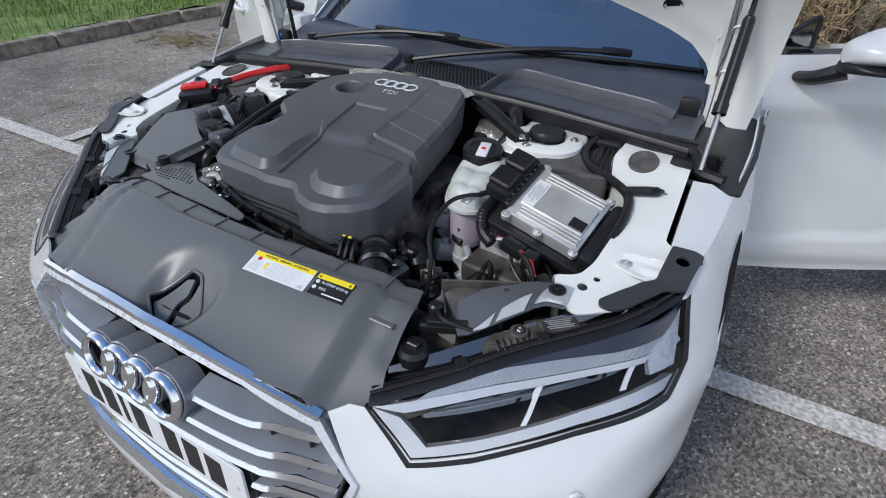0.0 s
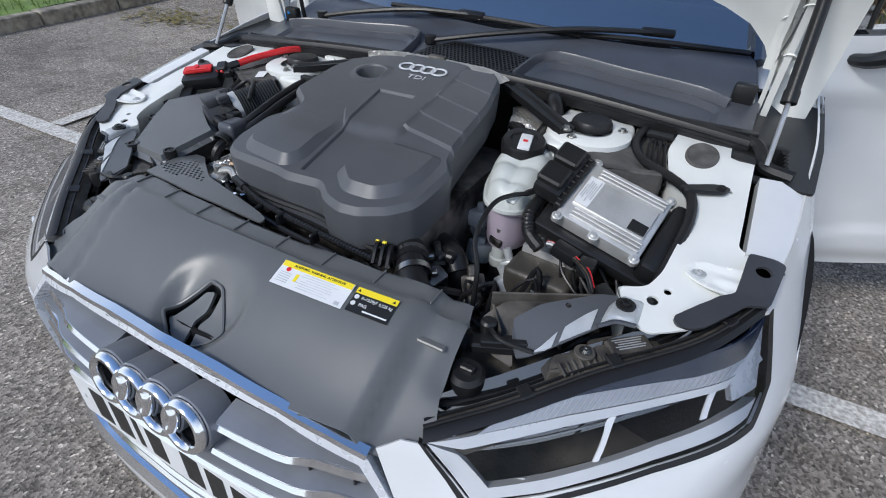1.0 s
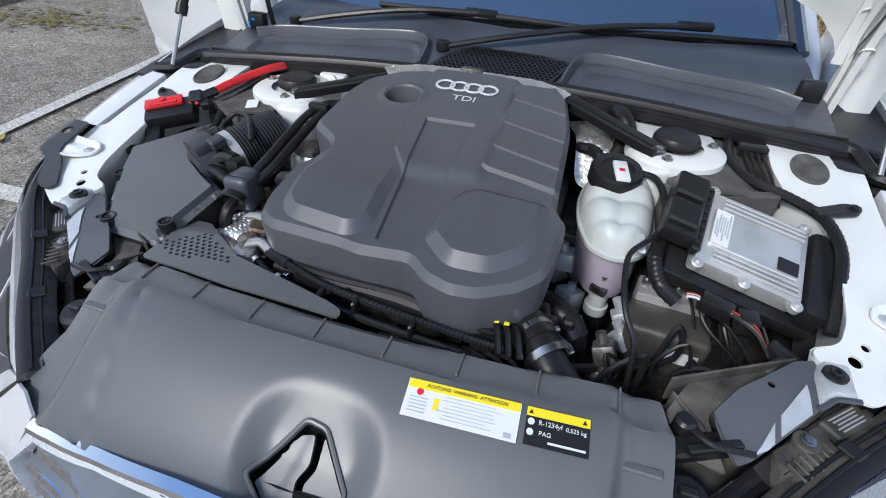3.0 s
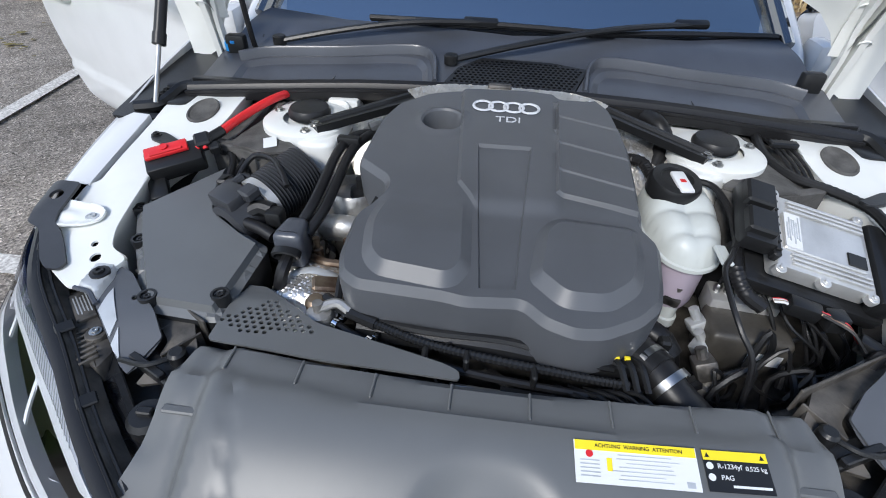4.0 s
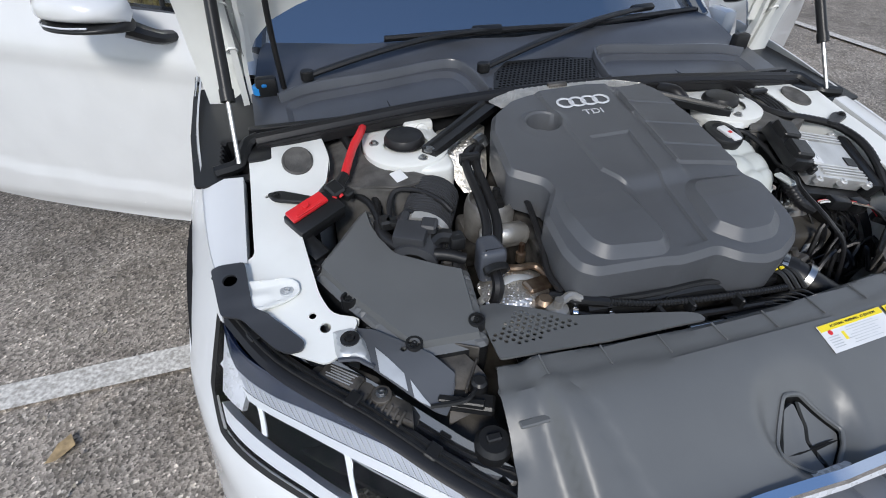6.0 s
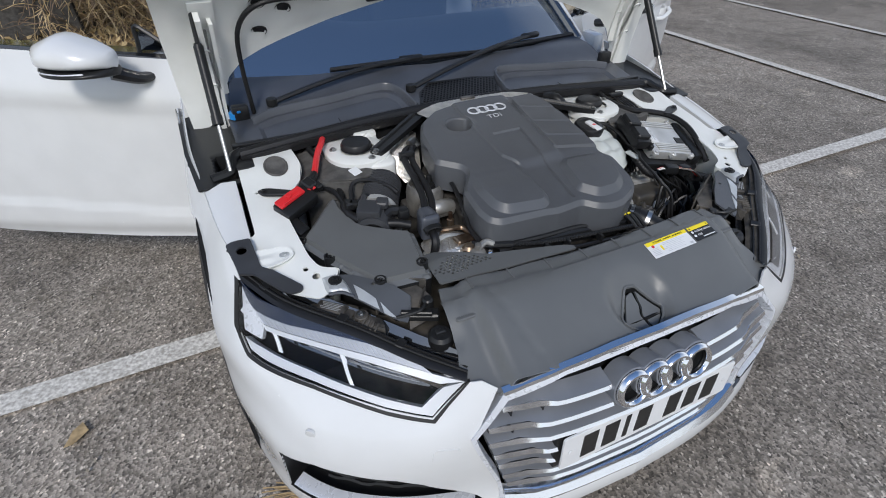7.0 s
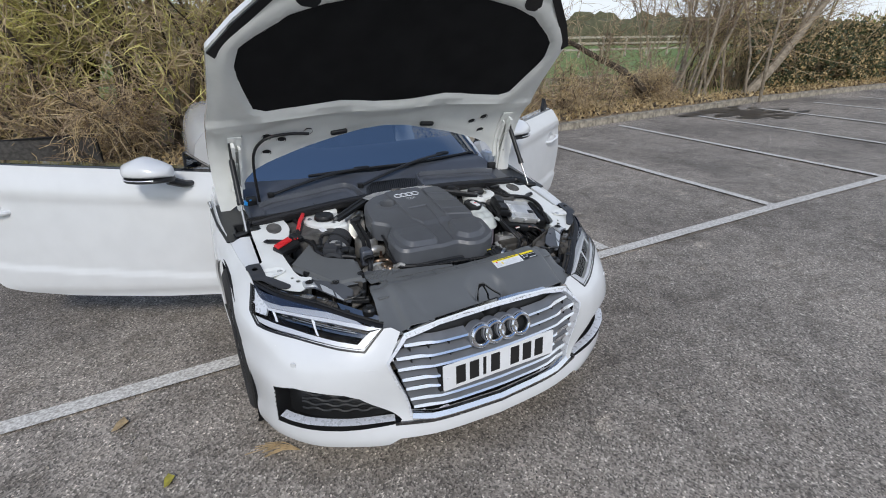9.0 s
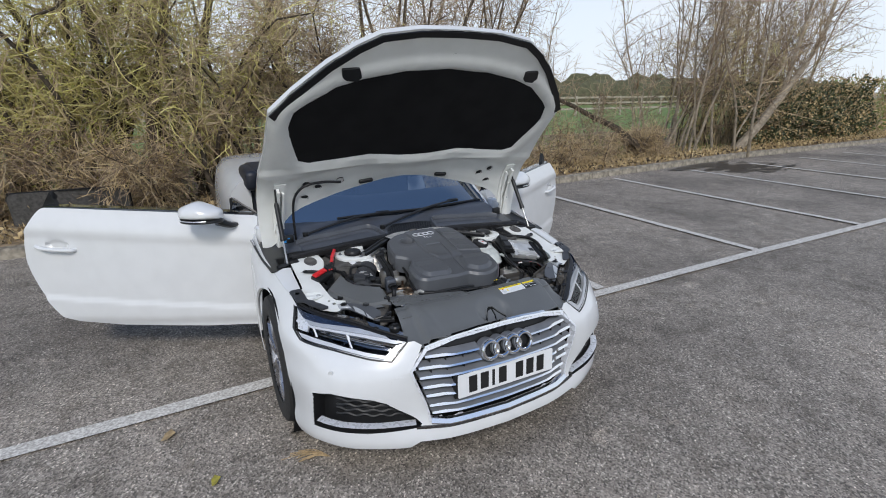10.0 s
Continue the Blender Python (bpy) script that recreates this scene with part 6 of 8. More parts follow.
hose("bulkhead_pipe", [(0.30, 1.04, 0.82), (0.315, 1.0, 0.825), (0.33, 0.97, 0.80), (0.31, 0.93, 0.76)], 0.018, RUBBER, k=12)
hose("bulkhead_pipe", [(0.24, 0.93, 0.775), (0.27, 0.905, 0.785), (0.285, 0.88, 0.78), (0.29, 0.83, 0.77)], 0.012, RUBBER, rib=0.0015, pitch=0.012)

# coolant tank: a lobed milky upper half, a seam, and a cup tinted by the coolant
TK = rounded([(0.272, 0.862), (0.370, 0.868), (0.396, 0.815), (0.398, 0.740), (0.384, 0.680), (0.342, 0.656), (0.296, 0.672), (0.270, 0.735), (0.262, 0.800)], 0.03)


def tank_z(x, y):
    """Lobes in two columns and three rows with seams between them."""
    q = (y - 0.650) / 0.052
    p = (x - 0.331 + 0.10 * (y - 0.75)) / 0.075
    d = min(1.0, max(0.0, -sdist(TK, x, y)) / 0.036)
    e = math.sqrt(max(0.0, 1 - (1 - d) ** 2))
    row = abs(math.sin(math.pi * q)) ** 0.45 if q < 3.1 else 0.6
    col = min(1.0, abs(p) / 0.28) ** 0.5
    return 0.714 + 0.10 * (y - 0.66) + e * (0.046 + 0.11 * max(0, y - 0.67) + 0.011 * row + 0.007 * col - 0.018)


tank = part("coolant_tank", sheet(TK, [], lambda x, y: (x, y, tank_z(x, y)), 0.006, 0.0), TANK, car, "milky plastic coolant expansion tank with black cap", 70)
b = sweep([Vector((x, y, 0.712 + 0.10 * (y - 0.66))) for x, y in dense(TK, 0.012)], [(0.004, -0.005), (0.005, 0.002), (0.0, 0.004), (-0.004, 0.002), (-0.004, -0.005)], True)
part("tank_seam", b, TANK, tank)
CUP = rounded([(0.276, 0.850), (0.365, 0.855), (0.388, 0.805), (0.390, 0.740), (0.376, 0.690), (0.340, 0.664), (0.302, 0.680), (0.278, 0.735), (0.268, 0.800)], 0.028)
b = bmesh.new()
cr_ = dense(CUP, 0.008)
rows = []
for k, h in ((1.0, 0.0), (0.99, -0.02), (0.96, -0.07), (0.93, -0.095), (0.86, -0.104), (0.6, -0.106)):
    rows.append([b.verts.new(((x - 0.335) * k + 0.335, (y - 0.70) * k + 0.70, 0.712 + 0.10 * (y - 0.66) * (1 + h * 9.5) + h)) for x, y in cr_])
for p, q in zip(rows, rows[1:]):
    for j in range(len(p)):
        b.faces.new((p[j], p[(j + 1) % len(p)], q[(j + 1) % len(p)], q[j]))
b.faces.new(rows[-1])
part("lower_tank", b, FLUID, tank, "lower tank tinted by lilac coolant")
part("tank_neck", lathe([(0.018, 0.0), (0.018, -0.03), (0.022, -0.032), (0.022, -0.05), (0, -0.05)], 16, Matrix.Translation((0.335, 0.69, 0.612))), TANK, tank)
cm = pose(0.315, 0.812, 0.783, 10, 2, 12)
capo = part("tank_cap", lathe([(0.047, -0.01), (0.048, 0.014), (0.044, 0.022), (0.030, 0.024), (0.028, 0.020), (0, 0.020)], 32, cm), BLACK, tank)
part("cap_grip", moved(box(0.026, 0.056, 0.008, 0.003, 2, (0.004, -0.012, 0.023)), cm), PAPER, capo, "white warning strip on the cap")
part("cap_mark", moved(box(0.010, 0.008, 0.001, 0, 1, (0.004, -0.012, 0.0273)), cm), RED, capo)
hose("overflow_hose", [(0.352, 0.835, 0.79), (0.388, 0.815, 0.79), (0.404, 0.76, 0.775), (0.402, 0.71, 0.76), (0.395, 0.685, 0.765), (0.384, 0.660, 0.766)], 0.006, RUBBER)
hose("vent_hose", [(0.384, 0.660, 0.766), (0.366, 0.628, 0.772), (0.348, 0.596, 0.768), (0.346, 0.545, 0.755), (0.354, 0.505, 0.735), (0.374, 0.478, 0.70), (0.38, 0.455, 0.62)], 0.0045, RUBBER, None, "thin black vent hose over the coolant tank")
part("tank_lug", box(0.020, 0.05, 0.008, 0.003, 1, (0.366, 0.650, 0.758)), TANK, tank)
hose("tank_outlet", [(0.335, 0.69, 0.565), (0.333, 0.67, 0.52), (0.31, 0.60, 0.48)], 0.018, RUBBER)
hose("radiator_hose", [(0.22, 0.62, 0.62), (0.26, 0.59, 0.635), (0.295, 0.565, 0.62), (0.31, 0.54, 0.56), (0.33, 0.46, 0.52)], 0.022, RUBBER, k=12)
part("quick_coupling", join(tube([(0.283, 0.572, 0.63), (0.30, 0.555, 0.61)], 0.026, 12, 2), box(0.02, 0.02, 0.02, 0.004, 1, (0.285, 0.55, 0.645))), BLACK, car)

# control unit: finned aluminium lid, plug block, label
um = frame_at((0.449, 0.644, 0.756), (0.162, -0.016, -0.035), (0.034, 0.142, 0.044))
UW, UL = 0.166, 0.152
ecu = part("control_unit", moved(prism(rounded([(0, 0), (UW, 0), (UW, UL), (0, UL)], 0.008), -0.03, 0.0, 0.003), um), ALU, car, "cast aluminium engine control unit with label")
for y0 in (0.010, 0.019, 0.028, 0.122, 0.131, 0.140):
    part("fin", moved(box(0.135, 0.0045, 0.006, 0.001, 1, (UW / 2 + 0.008, y0, 0.003)), um), ALU, ecu)
part("raised_lid", moved(prism(rounded([(0.012, 0.036), (0.155, 0.036), (0.155, 0.114), (0.012, 0.114)], 0.006), 0, 0.005, 0.002, 1), um), ALU, ecu)
part("unit_label", moved(box(0.028, 0.072, 0.001, 0, 1, (0.028, 0.076, 0.0056)), um), PAPER, ecu)
for i in range(6):
    part("text_bar", moved(box(0.0022, 0.05 if i % 2 else 0.034, 0.0008, 0, 1, (0.018 + 0.004 * i, 0.074 + 0.004 * (i % 3), 0.0064)), um), GALV, ecu)
part("unit_vent", moved(box(0.032, 0.026, 0.004, 0.001, 1, (0.136, 0.055, 0.0055)), um), BLACK, ecu)
for x, y in ((0.006, -0.004), (UW - 0.006, -0.004), (0.006, UL + 0.004), (UW - 0.006, UL + 0.004), (0.08, -0.004)):
    part("unit_lug", moved(join(disc(0.010, 0.012, (x, y, -0.012), 14), disc(0.0045, 0.004, (x, y, 0), 8)), um), ALU, ecu)
plug = part("plug_block", moved(join(box(0.055, 0.13, 0.032, 0.005, 2, (-0.036, 0.085, 0.002)), box(0.05, 0.05, 0.02, 0.004, 1, (-0.04, 0.055, 0.022)), box(0.05, 0.05, 0.02, 0.004, 1, (-0.04, 0.115, 0.022)), box(0.014, 0.14, 0.02, 0.003, 1, (-0.004, 0.08, 0.0))), um), BLACK, car, "black multi-pin plug block of the control unit")
for i in range(8):
    part("plug_rib", moved(box(0.010, 0.004, 0.006, 0.001, 1, (-0.006, 0.02 + 0.017 * i, 0.012)), um), BLACK, plug)
hose("plug_loom", [(0.405, 0.70, 0.745), (0.398, 0.655, 0.73), (0.412, 0.625, 0.705), (0.44, 0.61, 0.69)], 0.013, RUBBER, None, "taped black loom at the control unit", rib=0.0012, pitch=0.012, k=10)
part("unit_tray", moved(join(box(0.24, 0.19, 0.03, 0.008, 2, (0.09, 0.075, -0.05)), box(0.04, 0.17, 0.055, 0.012, 2, (0.19, 0.072, -0.022))), um), BLACK, car)
hose("main_loom", [(0.53, 1.03, 0.805), (0.522, 0.965, 0.80), (0.528, 0.92, 0.795), (0.555, 0.875, 0.79), (0.61, 0.84, 0.787), (0.655, 0.795, 0.782), (0.667, 0.73, 0.770), (0.662, 0.67, 0.745), (0.65, 0.60, 0.70)], 0.0098, RUBBER, None, "thick taped black main loom", rib=0.001, pitch=0.014, k=10)
for i in range(4):
    part("brake_line", tube([(0.545 + 0.011 * i, 1.04, 0.80), (0.548 + 0.011 * i, 0.97, 0.805), (0.555 + 0.011 * i, 0.90, 0.795), (0.57 + 0.012 * i, 0.85, 0.76)], 0.003, 6), RUBBER, car)
part("line_clip", box(0.055, 0.02, 0.012, 0.003, 1, (0.564, 0.975, 0.812)), BLACK, car)
# brake hydraulic unit and its pipes
am = pose(0.448, 0.655, 0.645, 0, 0, -5)
hyd = part("brake_unit", moved(join(box(0.115, 0.055, 0.05, 0.005, 2, (0, 0.03, -0.02)), ), am), ALU, car, "brake hydraulic unit with metal pipes")
part("unit_housing", moved(box(0.135, 0.085, 0.10, 0.012, 3, (0.004, -0.025, -0.062)), am), BRAKE, hyd)
part("motor", moved(lathe([(0.04, 0), (0.042, 0.05), (0.034, 0.06), (0, 0.06)], 22, Matrix.Translation((-0.02, 0.055, -0.03)) @ Matrix.Rotation(radians(-90), 4, "X")), am), BLACK, hyd)
part("unit_label", moved(box(0.055, 0.001, 0.026, 0, 1, (0.03, -0.0685, -0.052)), am), PAPER, hyd)
for i in range(6):
    x = -0.045 + 0.018 * i
    part("union", moved(lathe([(0.007, 0), (0.007, 0.012), (0.004, 0.016), (0, 0.016)], 8, Matrix.Translation((x, 0.03, 0.005))), am), STEEL, hyd)
    part("brake_pipe", moved(tube([(x, 0.03, 0.018), (x + 0.002 - 0.006 * (i % 3), 0.034, 0.03 + 0.012 * (i * 7 % 4)), (x + 0.02 + 0.012 * (i * 5 % 3), 0.05 - 0.022 * (i % 2), 0.034 + 0.011 * (i * 3 % 4)), (x + 0.06 + 0.01 * (i % 3), 0.012 - 0.014 * (i * 4 % 5), 0.032 - 0.01 * (i % 2)), (x + 0.09 + 0.02 * (i * 2 % 3), -0.035 - 0.009 * (i * 4 % 5), -0.02), (x + 0.10 + 0.012 * (i * 3 % 5), -0.05, -0.09)], 0.003, 6), am), BLACK, hyd)
conn = part("loom_connector", join(box(0.05, 0.026, 0.026, 0.004, 2, (0, 0, 0), pose(0.492, 0.600, 0.705, 5, 10, -12)), box(0.05, 0.024, 0.024, 0.004, 2, (0, 0, 0), pose(0.585, 0.548, 0.680, 0, 10, -35)), box(0.03, 0.03, 0.03, 0.004, 2, (0.535, 0.585, 0.70))), BLACK, car, "black loom connectors with coloured leads")
for i, (dx, mt) in enumerate(((0, RED), (0.006, PAPER), (0.012, RUST), (0.018, PAPER))):
    part("coloured_lead", tube([(0.452, 0.617 - dx * 0.4, 0.706), (0.464, 0.611 - dx * 0.4, 0.711), (0.476, 0.604 - dx * 0.4, 0.709)], 0.0022, 6), mt, conn)
    part("coloured_lead", tube([(0.51, 0.59 - dx * 0.5, 0.712), (0.54, 0.57 - dx, 0.71), (0.56, 0.55 - dx, 0.69)], 0.0022, 6), BLACK if i % 2 else mt, conn)
hose("side_loom", [(0.60, 0.54, 0.68), (0.57, 0.52, 0.69), (0.545, 0.50, 0.66), (0.54, 0.48, 0.60)], 0.012, RUBBER, rib=0.001, pitch=0.012)
hose("ground_duct", [(0.66, 0.56, 0.56), (0.60, 0.50, 0.53), (0.55, 0.46, 0.50)], 0.03, RUBBER, k=14)
random.seed(9)
for i in range(16):
    x, y = random.uniform(0.36, 0.62), random.uniform(0.47, 0.60)
    hose("lead", [(x, y, 0.60), (x + random.uniform(-0.03, 0.03), y + 0.02, 0.63 + random.uniform(0, 0.05)), (x + random.uniform(-0.06, 0.06), y + random.uniform(-0.04, 0.04), 0.61), (x + random.uniform(-0.06, 0.06), y, 0.55)], random.uniform(0.003, 0.006), random.choice((RUBBER, BLACK)), k=6, n=4)
for i in range(12):
    x, y = random.uniform(-0.66, -0.42), random.uniform(0.40, 0.62)
    hose("lead", [(x, y, 0.56), (x + 0.02, y - 0.02, 0.60), (x + 0.06, y - 0.03, 0.57)], random.uniform(0.004, 0.008), DIRTY, k=6, n=4)
# ---- cowl, windscreen, wipers ----
def cowl_z(x, y):
    return 0.828 + 0.17 * (y - 1.06) - 0.04 * (x / 0.7) ** 2 * 0.3


RIDGE = [(-0.675, 1.175), (-0.60, 1.205), (-0.42, 1.222), (-0.28, 1.245), (-0.215, 1.240), (-0.185, 1.19), (-0.170, 1.09)]
seal_line = [(-0.735, 1.03, 0.815), (-0.55, 1.045, 0.826), (-0.3, 1.068, 0.836), (0, 1.078, 0.840), (0.3, 1.068, 0.836), (0.55, 1.045, 0.826), (0.735, 1.03, 0.815)]
BOWL = [tuple(q) for q in rounded([(-0.66, 1.075), (-0.665, 1.165), (-0.60, 1.190), (-0.42, 1.208), (-0.28, 1.228), (-0.222, 1.222), (-0.198, 1.18), (-0.185, 1.075)], 0.02)]
bowl_lines = []
for o in (0.0, 0.014):
    lp_ = inset(BOWL, o) if o else BOWL
    bowl_lines += [lp_ + lp_[:1], [(-x, y) for x, y in lp_ + lp_[:1]]]
cowl = part("cowl_panel", sheet([(-0.735, 1.06), (0.735, 1.06), (0.74, 1.22), (0.70, 1.44), (0.45, 1.375), (0, 1.335), (-0.45, 1.375), (-0.70, 1.44), (-0.74, 1.22)], [], lambda x, y: (x, y, cowl_z(x, y) + 0.02 * step01(1.25, 1.36, y) - 0.010 * lin(0.0, -0.014, sdist(BOWL, -abs(x), y))), 0.018, 0.006, bowl_lines), COWL, car, "satin black plastic cowl panel below the windscreen", 25)
part("cowl_seal", sweep([Vector(p) for p in smooth_line(seal_line, 8)], [(0.026, -0.024), (0.028, -0.006), (0.018, 0.0), (0.012, 0.010), (0.0, 0.014), (-0.012, 0.010), (-0.02, -0.004), (-0.03, -0.02)]), RUBBER, cowl, "thick black rubber seal")
part("seal_groove", sweep([Vector(p) + Vector((0, -0.024, -0.002)) for p in smooth_line(seal_line, 8)], [(0.004, -0.003), (0.004, 0.003), (-0.004, 0.003), (-0.004, -0.003)]), RUBBER, cowl)
for s in (1, -1):
    path = [Vector((x * -s, y, cowl_z(x, y) + 0.004)) for x, y in [tuple(p) for p in smooth_line(RIDGE, 6)]]
    part("cowl_ridge", sweep(path, [(0.007, -0.03), (0.005, 0.014), (0.002, 0.018), (-0.003, 0.018), (-0.006, 0.012), (-0.008, -0.02)]), COWL, cowl)
    part("cowl_joint", box(0.003, 0.10, 0.004, 0.001, 1, (-s * 0.42, 1.145, cowl_z(0.42, 1.145) - 0.013), None), GLOSSB, cowl)
    # corner tray where the strut stands
    ct = part("corner_tray", sided(join(sheet(rounded([(0.752, 0.905), (0.858, 0.905), (0.878, 1.10), (0.885, 1.32), (0.76, 1.40), (0.735, 1.20), (0.735, 1.04)], 0.01), [], lambda x, y: (x, y, 0.79 + 0.14 * (y - 0.9) * 0.6 - 0.09 * step01(0.012, 0.0, max(abs(x - 0.779) - 0.016, abs(y - 1.00) - 0.055))), 0.010, 0.006), tube([(0.73, 1.035, 0.818), (0.752, 1.02, 0.815), (0.765, 0.985, 0.805), (0.775, 0.955, 0.80), (0.82, 0.94, 0.797)], 0.014, 8)), s), BLACK, car, "black plastic corner tray at the bonnet hinge")
    part("tray_step", sided(box(0.05, 0.075, 0.012, 0.005, 2, (0.730, 0.990, 0.802)), s), BLACK, ct)
    part("tray_block", sided(box(0.05, 0.03, 0.05, 0.008, 2, (0.70, 1.22, 0.86)), s), BLACK, ct)
part("washer_cap", join(disc(0.020, 0.02, (-0.715, 1.225, 0.845), 16), box(0.016, 0.044, 0.012, 0.004, 1, (-0.705, 1.225, 0.868))), BLUE, car, "blue washer filler cap")
part("cowl_vent", sheet([(-0.150, 1.105), (0.150, 1.105), (0.185, 1.205), (0.10, 1.225), (-0.07, 1.228), (-0.125, 1.175)], [], lambda x, y: (x, y, cowl_z(x, y) + 0.003), 0.03, 0.003), FELT, cowl)
b = None
VENT = [(-0.150, 1.105), (0.150, 1.105), (0.185, 1.205), (0.10, 1.225), (-0.07, 1.228), (-0.125, 1.175)]
cells = []
for r in range(10):
    for c in range(28):
        x, y = -0.145 + 0.0118 * c + 0.0059 * (r % 2), 1.112 + 0.0112 * r
        if sdist(VENT, x, y) < -0.006:
            cells.append(ring(x, y, 0.0047, 0.0047, 6, math.pi / 6))
part("vent_mesh", sheet(VENT, cells, lambda x, y: (x, y, cowl_z(x, y) + 0.008), 0.02, 0.002), BLACK, cowl, "fine black mesh", 0)


def screen(u, v):
    x = u * (0.715 * (1 - v) + 0.575 * v)
    y = (1.315 + 0.125 * u * u) * (1 - v) + (1.96 + 0.09 * u * u) * v
    z = (0.872 + 0.012 * u * u) * (1 - v) + (1.325 - 0.03 * u * u) * v + 0.05 * v * (1 - v)
    return Vector((x, y, z))


b = bmesh.new()
rows = [[b.verts.new(screen(-1 + i / 12, j / 10)) for i in range(25)] for j in range(11)]
for p, q in zip(rows, rows[1:]):
    for i in range(24):
        b.faces.new((p[i], p[i + 1], q[i + 1], q[i]))
glass_pane = part("windscreen", b, SCREEN, car, "tinted windscreen reflecting the sky")
glass_pane.visible_shadow = False
part("screen_border", sweep([screen(-1 + i / 12, 0.0) + Vector((0, 0.004, -0.004)) for i in range(25)], [(0.004, -0.03), (0.004, 0.012), (-0.006, 0.012), (-0.006, -0.03)]), BLACK, glass_pane)
for s in (1, -1):
    part("windscreen_pillar", sided(tube([(0.745, 1.40, 0.82), (0.735, 1.47, 0.89), (0.665, 1.72, 1.10), (0.60, 1.97, 1.285), (0.575, 2.06, 1.315)], 0.034, 12, 6, flat=0.7), s), WHITE, car, "white windscreen pillar")
    part("pillar_trim", sided(tube([(0.715, 1.42, 0.885), (0.65, 1.70, 1.10), (0.585, 1.96, 1.29)], 0.02, 8, 6), s), GLOSSB, car)
part("windscreen_header", tube([(-0.575, 2.06, 1.31), (-0.3, 1.985, 1.338), (0, 1.968, 1.345), (0.3, 1.985, 1.338), (0.575, 2.06, 1.31)], 0.03, 12, 6, flat=0.8), GLOSSB, car)
part("screen_sticker", moved(box(0.05, 0.07, 0.001, 0), frame_at(screen(-0.05, 0.86) + Vector((0, 0.02, -0.02)), (1, 0, 0), (0, 0.8, 0.6))), PAPER, glass_pane)
part("rear_view_mirror", join(box(0.22, 0.03, 0.06, 0.014, 3, (0, 1.93, 1.21)), tube([(0, 1.93, 1.22), (0, 1.92, 1.28)], 0.012, 8, 2)), BLACK, car)


def wiper(cap, elbow, tip0, tip1):
    c, e, a, z = (Vector(p) for p in (cap, elbow, tip0, tip1))
    w = part("wiper", join(tube([c, c.lerp(e, 0.3) + Vector((0, 0, 0.012)), e.lerp(c, 0.35) + Vector((0, 0, 0.016)), e], 0.011, 8, 5, flat=0.7), disc(0.017, 0.022, tuple(c + Vector((0, 0, -0.008))), 18)), BLACK, car, "black windscreen wiper")
    part("blade", join(tube([a, a.lerp(z, 0.33) + Vector((0, -0.004, 0.004)), a.lerp(z, 0.66) + Vector((0, -0.004, 0.004)), z], 0.009, 6, 5, flat=0.8), tube([a + Vector((0, 0.008, -0.008)), z + Vector((0, 0.008, -0.008))], 0.004, 6, 4)), RUBBER, w)
    part("blade_joint", box(0.09, 0.022, 0.018, 0.006, 2, (0, 0, 0), frame_at(e, z - a, (0, 1, 0.5))), BLACK, w)


wiper((-0.145, 1.203, 0.862), (0.455, 1.400, 0.930), (0.20, 1.345, 0.905), (0.690, 1.435, 0.905))
wiper((-0.600, 1.255, 0.865), (-0.085, 1.345, 0.918), (-0.38, 1.352, 0.912), (0.26, 1.345, 0.908))

# ---- cabin ----
part("dashboard", sheet(mirrored([(0, 1.36), (0.66, 1.46), (0.70, 1.60), (0.70, 1.80), (0.45, 1.86), (0, 1.82)]), [], lambda x, y: (x, y, 0.86 + 0.10 * step01(1.40, 1.70, y) - 0.12 * step01(1.76, 1.88, y) + 0.03 * math.exp(-((x + 0.36) / 0.16) ** 2) * step01(1.5, 1.7, y)), 0.05, 0.02), NAVY, car, "dark dashboard behind the windscreen")
part("steering_wheel", moved(lathe([(0.185 + 0.015 * math.cos(a), 0.015 * math.sin(a)) for a in np.linspace(0, 2 * math.pi, 9)], 32), pose(-0.36, 1.98, 0.90, 65, 0, 0)), BLACK, car)
for s in (1, -1):
    seat = part("front_seat", moved(join(box(0.50, 0.52, 0.16, 0.06, 3, (0, 0, 0.40)), box(0.48, 0.14, 0.62, 0.06, 3, (0, 0, 0), pose(0, 0.30, 0.74, -14, 0, 0)), box(0.28, 0.10, 0.20, 0.05, 3, (0, 0.42, 1.09))), pose(s * 0.37, 2.25, 0.06)), NAVY, car, "dark leather front seat")
part("cabin_floor", box(1.6, 1.9, 0.04, 0.005, 1, (0, 2.15, 0.24)), BLACK, car)
part("firewall", box(1.66, 0.04, 0.62, 0.005, 1, (0, 1.42, 0.52)), BLACK, car)
for s in (1, -1):
    part("door_sill", sided(box(0.12, 1.40, 0.16, 0.03, 3, (0.83, 2.08, 0.26)), s), WHITE, car)
    part("hinge_pillar", sided(box(0.06, 0.10, 0.60, 0.02, 2, (0.82, 1.45, 0.60)), s), WHITE, car)

# rear body, shoulders and folded roof cover
secs = [(2.72, 0.885, 0.985), (2.95, 0.905, 1.00), (3.3, 0.918, 1.01), (3.8, 0.915, 1.015), (4.25, 0.88, 1.015), (4.5, 0.82, 0.99), (4.62, 0.74, 0.86), (4.66, 0.70, 0.6)]
b = bmesh.new()
rows = []
for y, w, t in secs:
    half = [(w - 0.04, 0.20), (w, 0.30), (w + 0.008, 0.55), (w, 0.78), (w - 0.03, t - 0.10), (w - 0.10, t - 0.02), (w - 0.18, t), (0.3, t + 0.015), (0, t + 0.02)]
    rows.append([b.verts.new((x, y, z)) for x, z in half] + [b.verts.new((-x, y, z)) for x, z in half[-2::-1]])
for p, q in zip(rows, rows[1:]):
    for i in range(len(p) - 1):
        b.faces.new((p[i], p[i + 1], q[i + 1], q[i]))
b.faces.new(rows[-1])
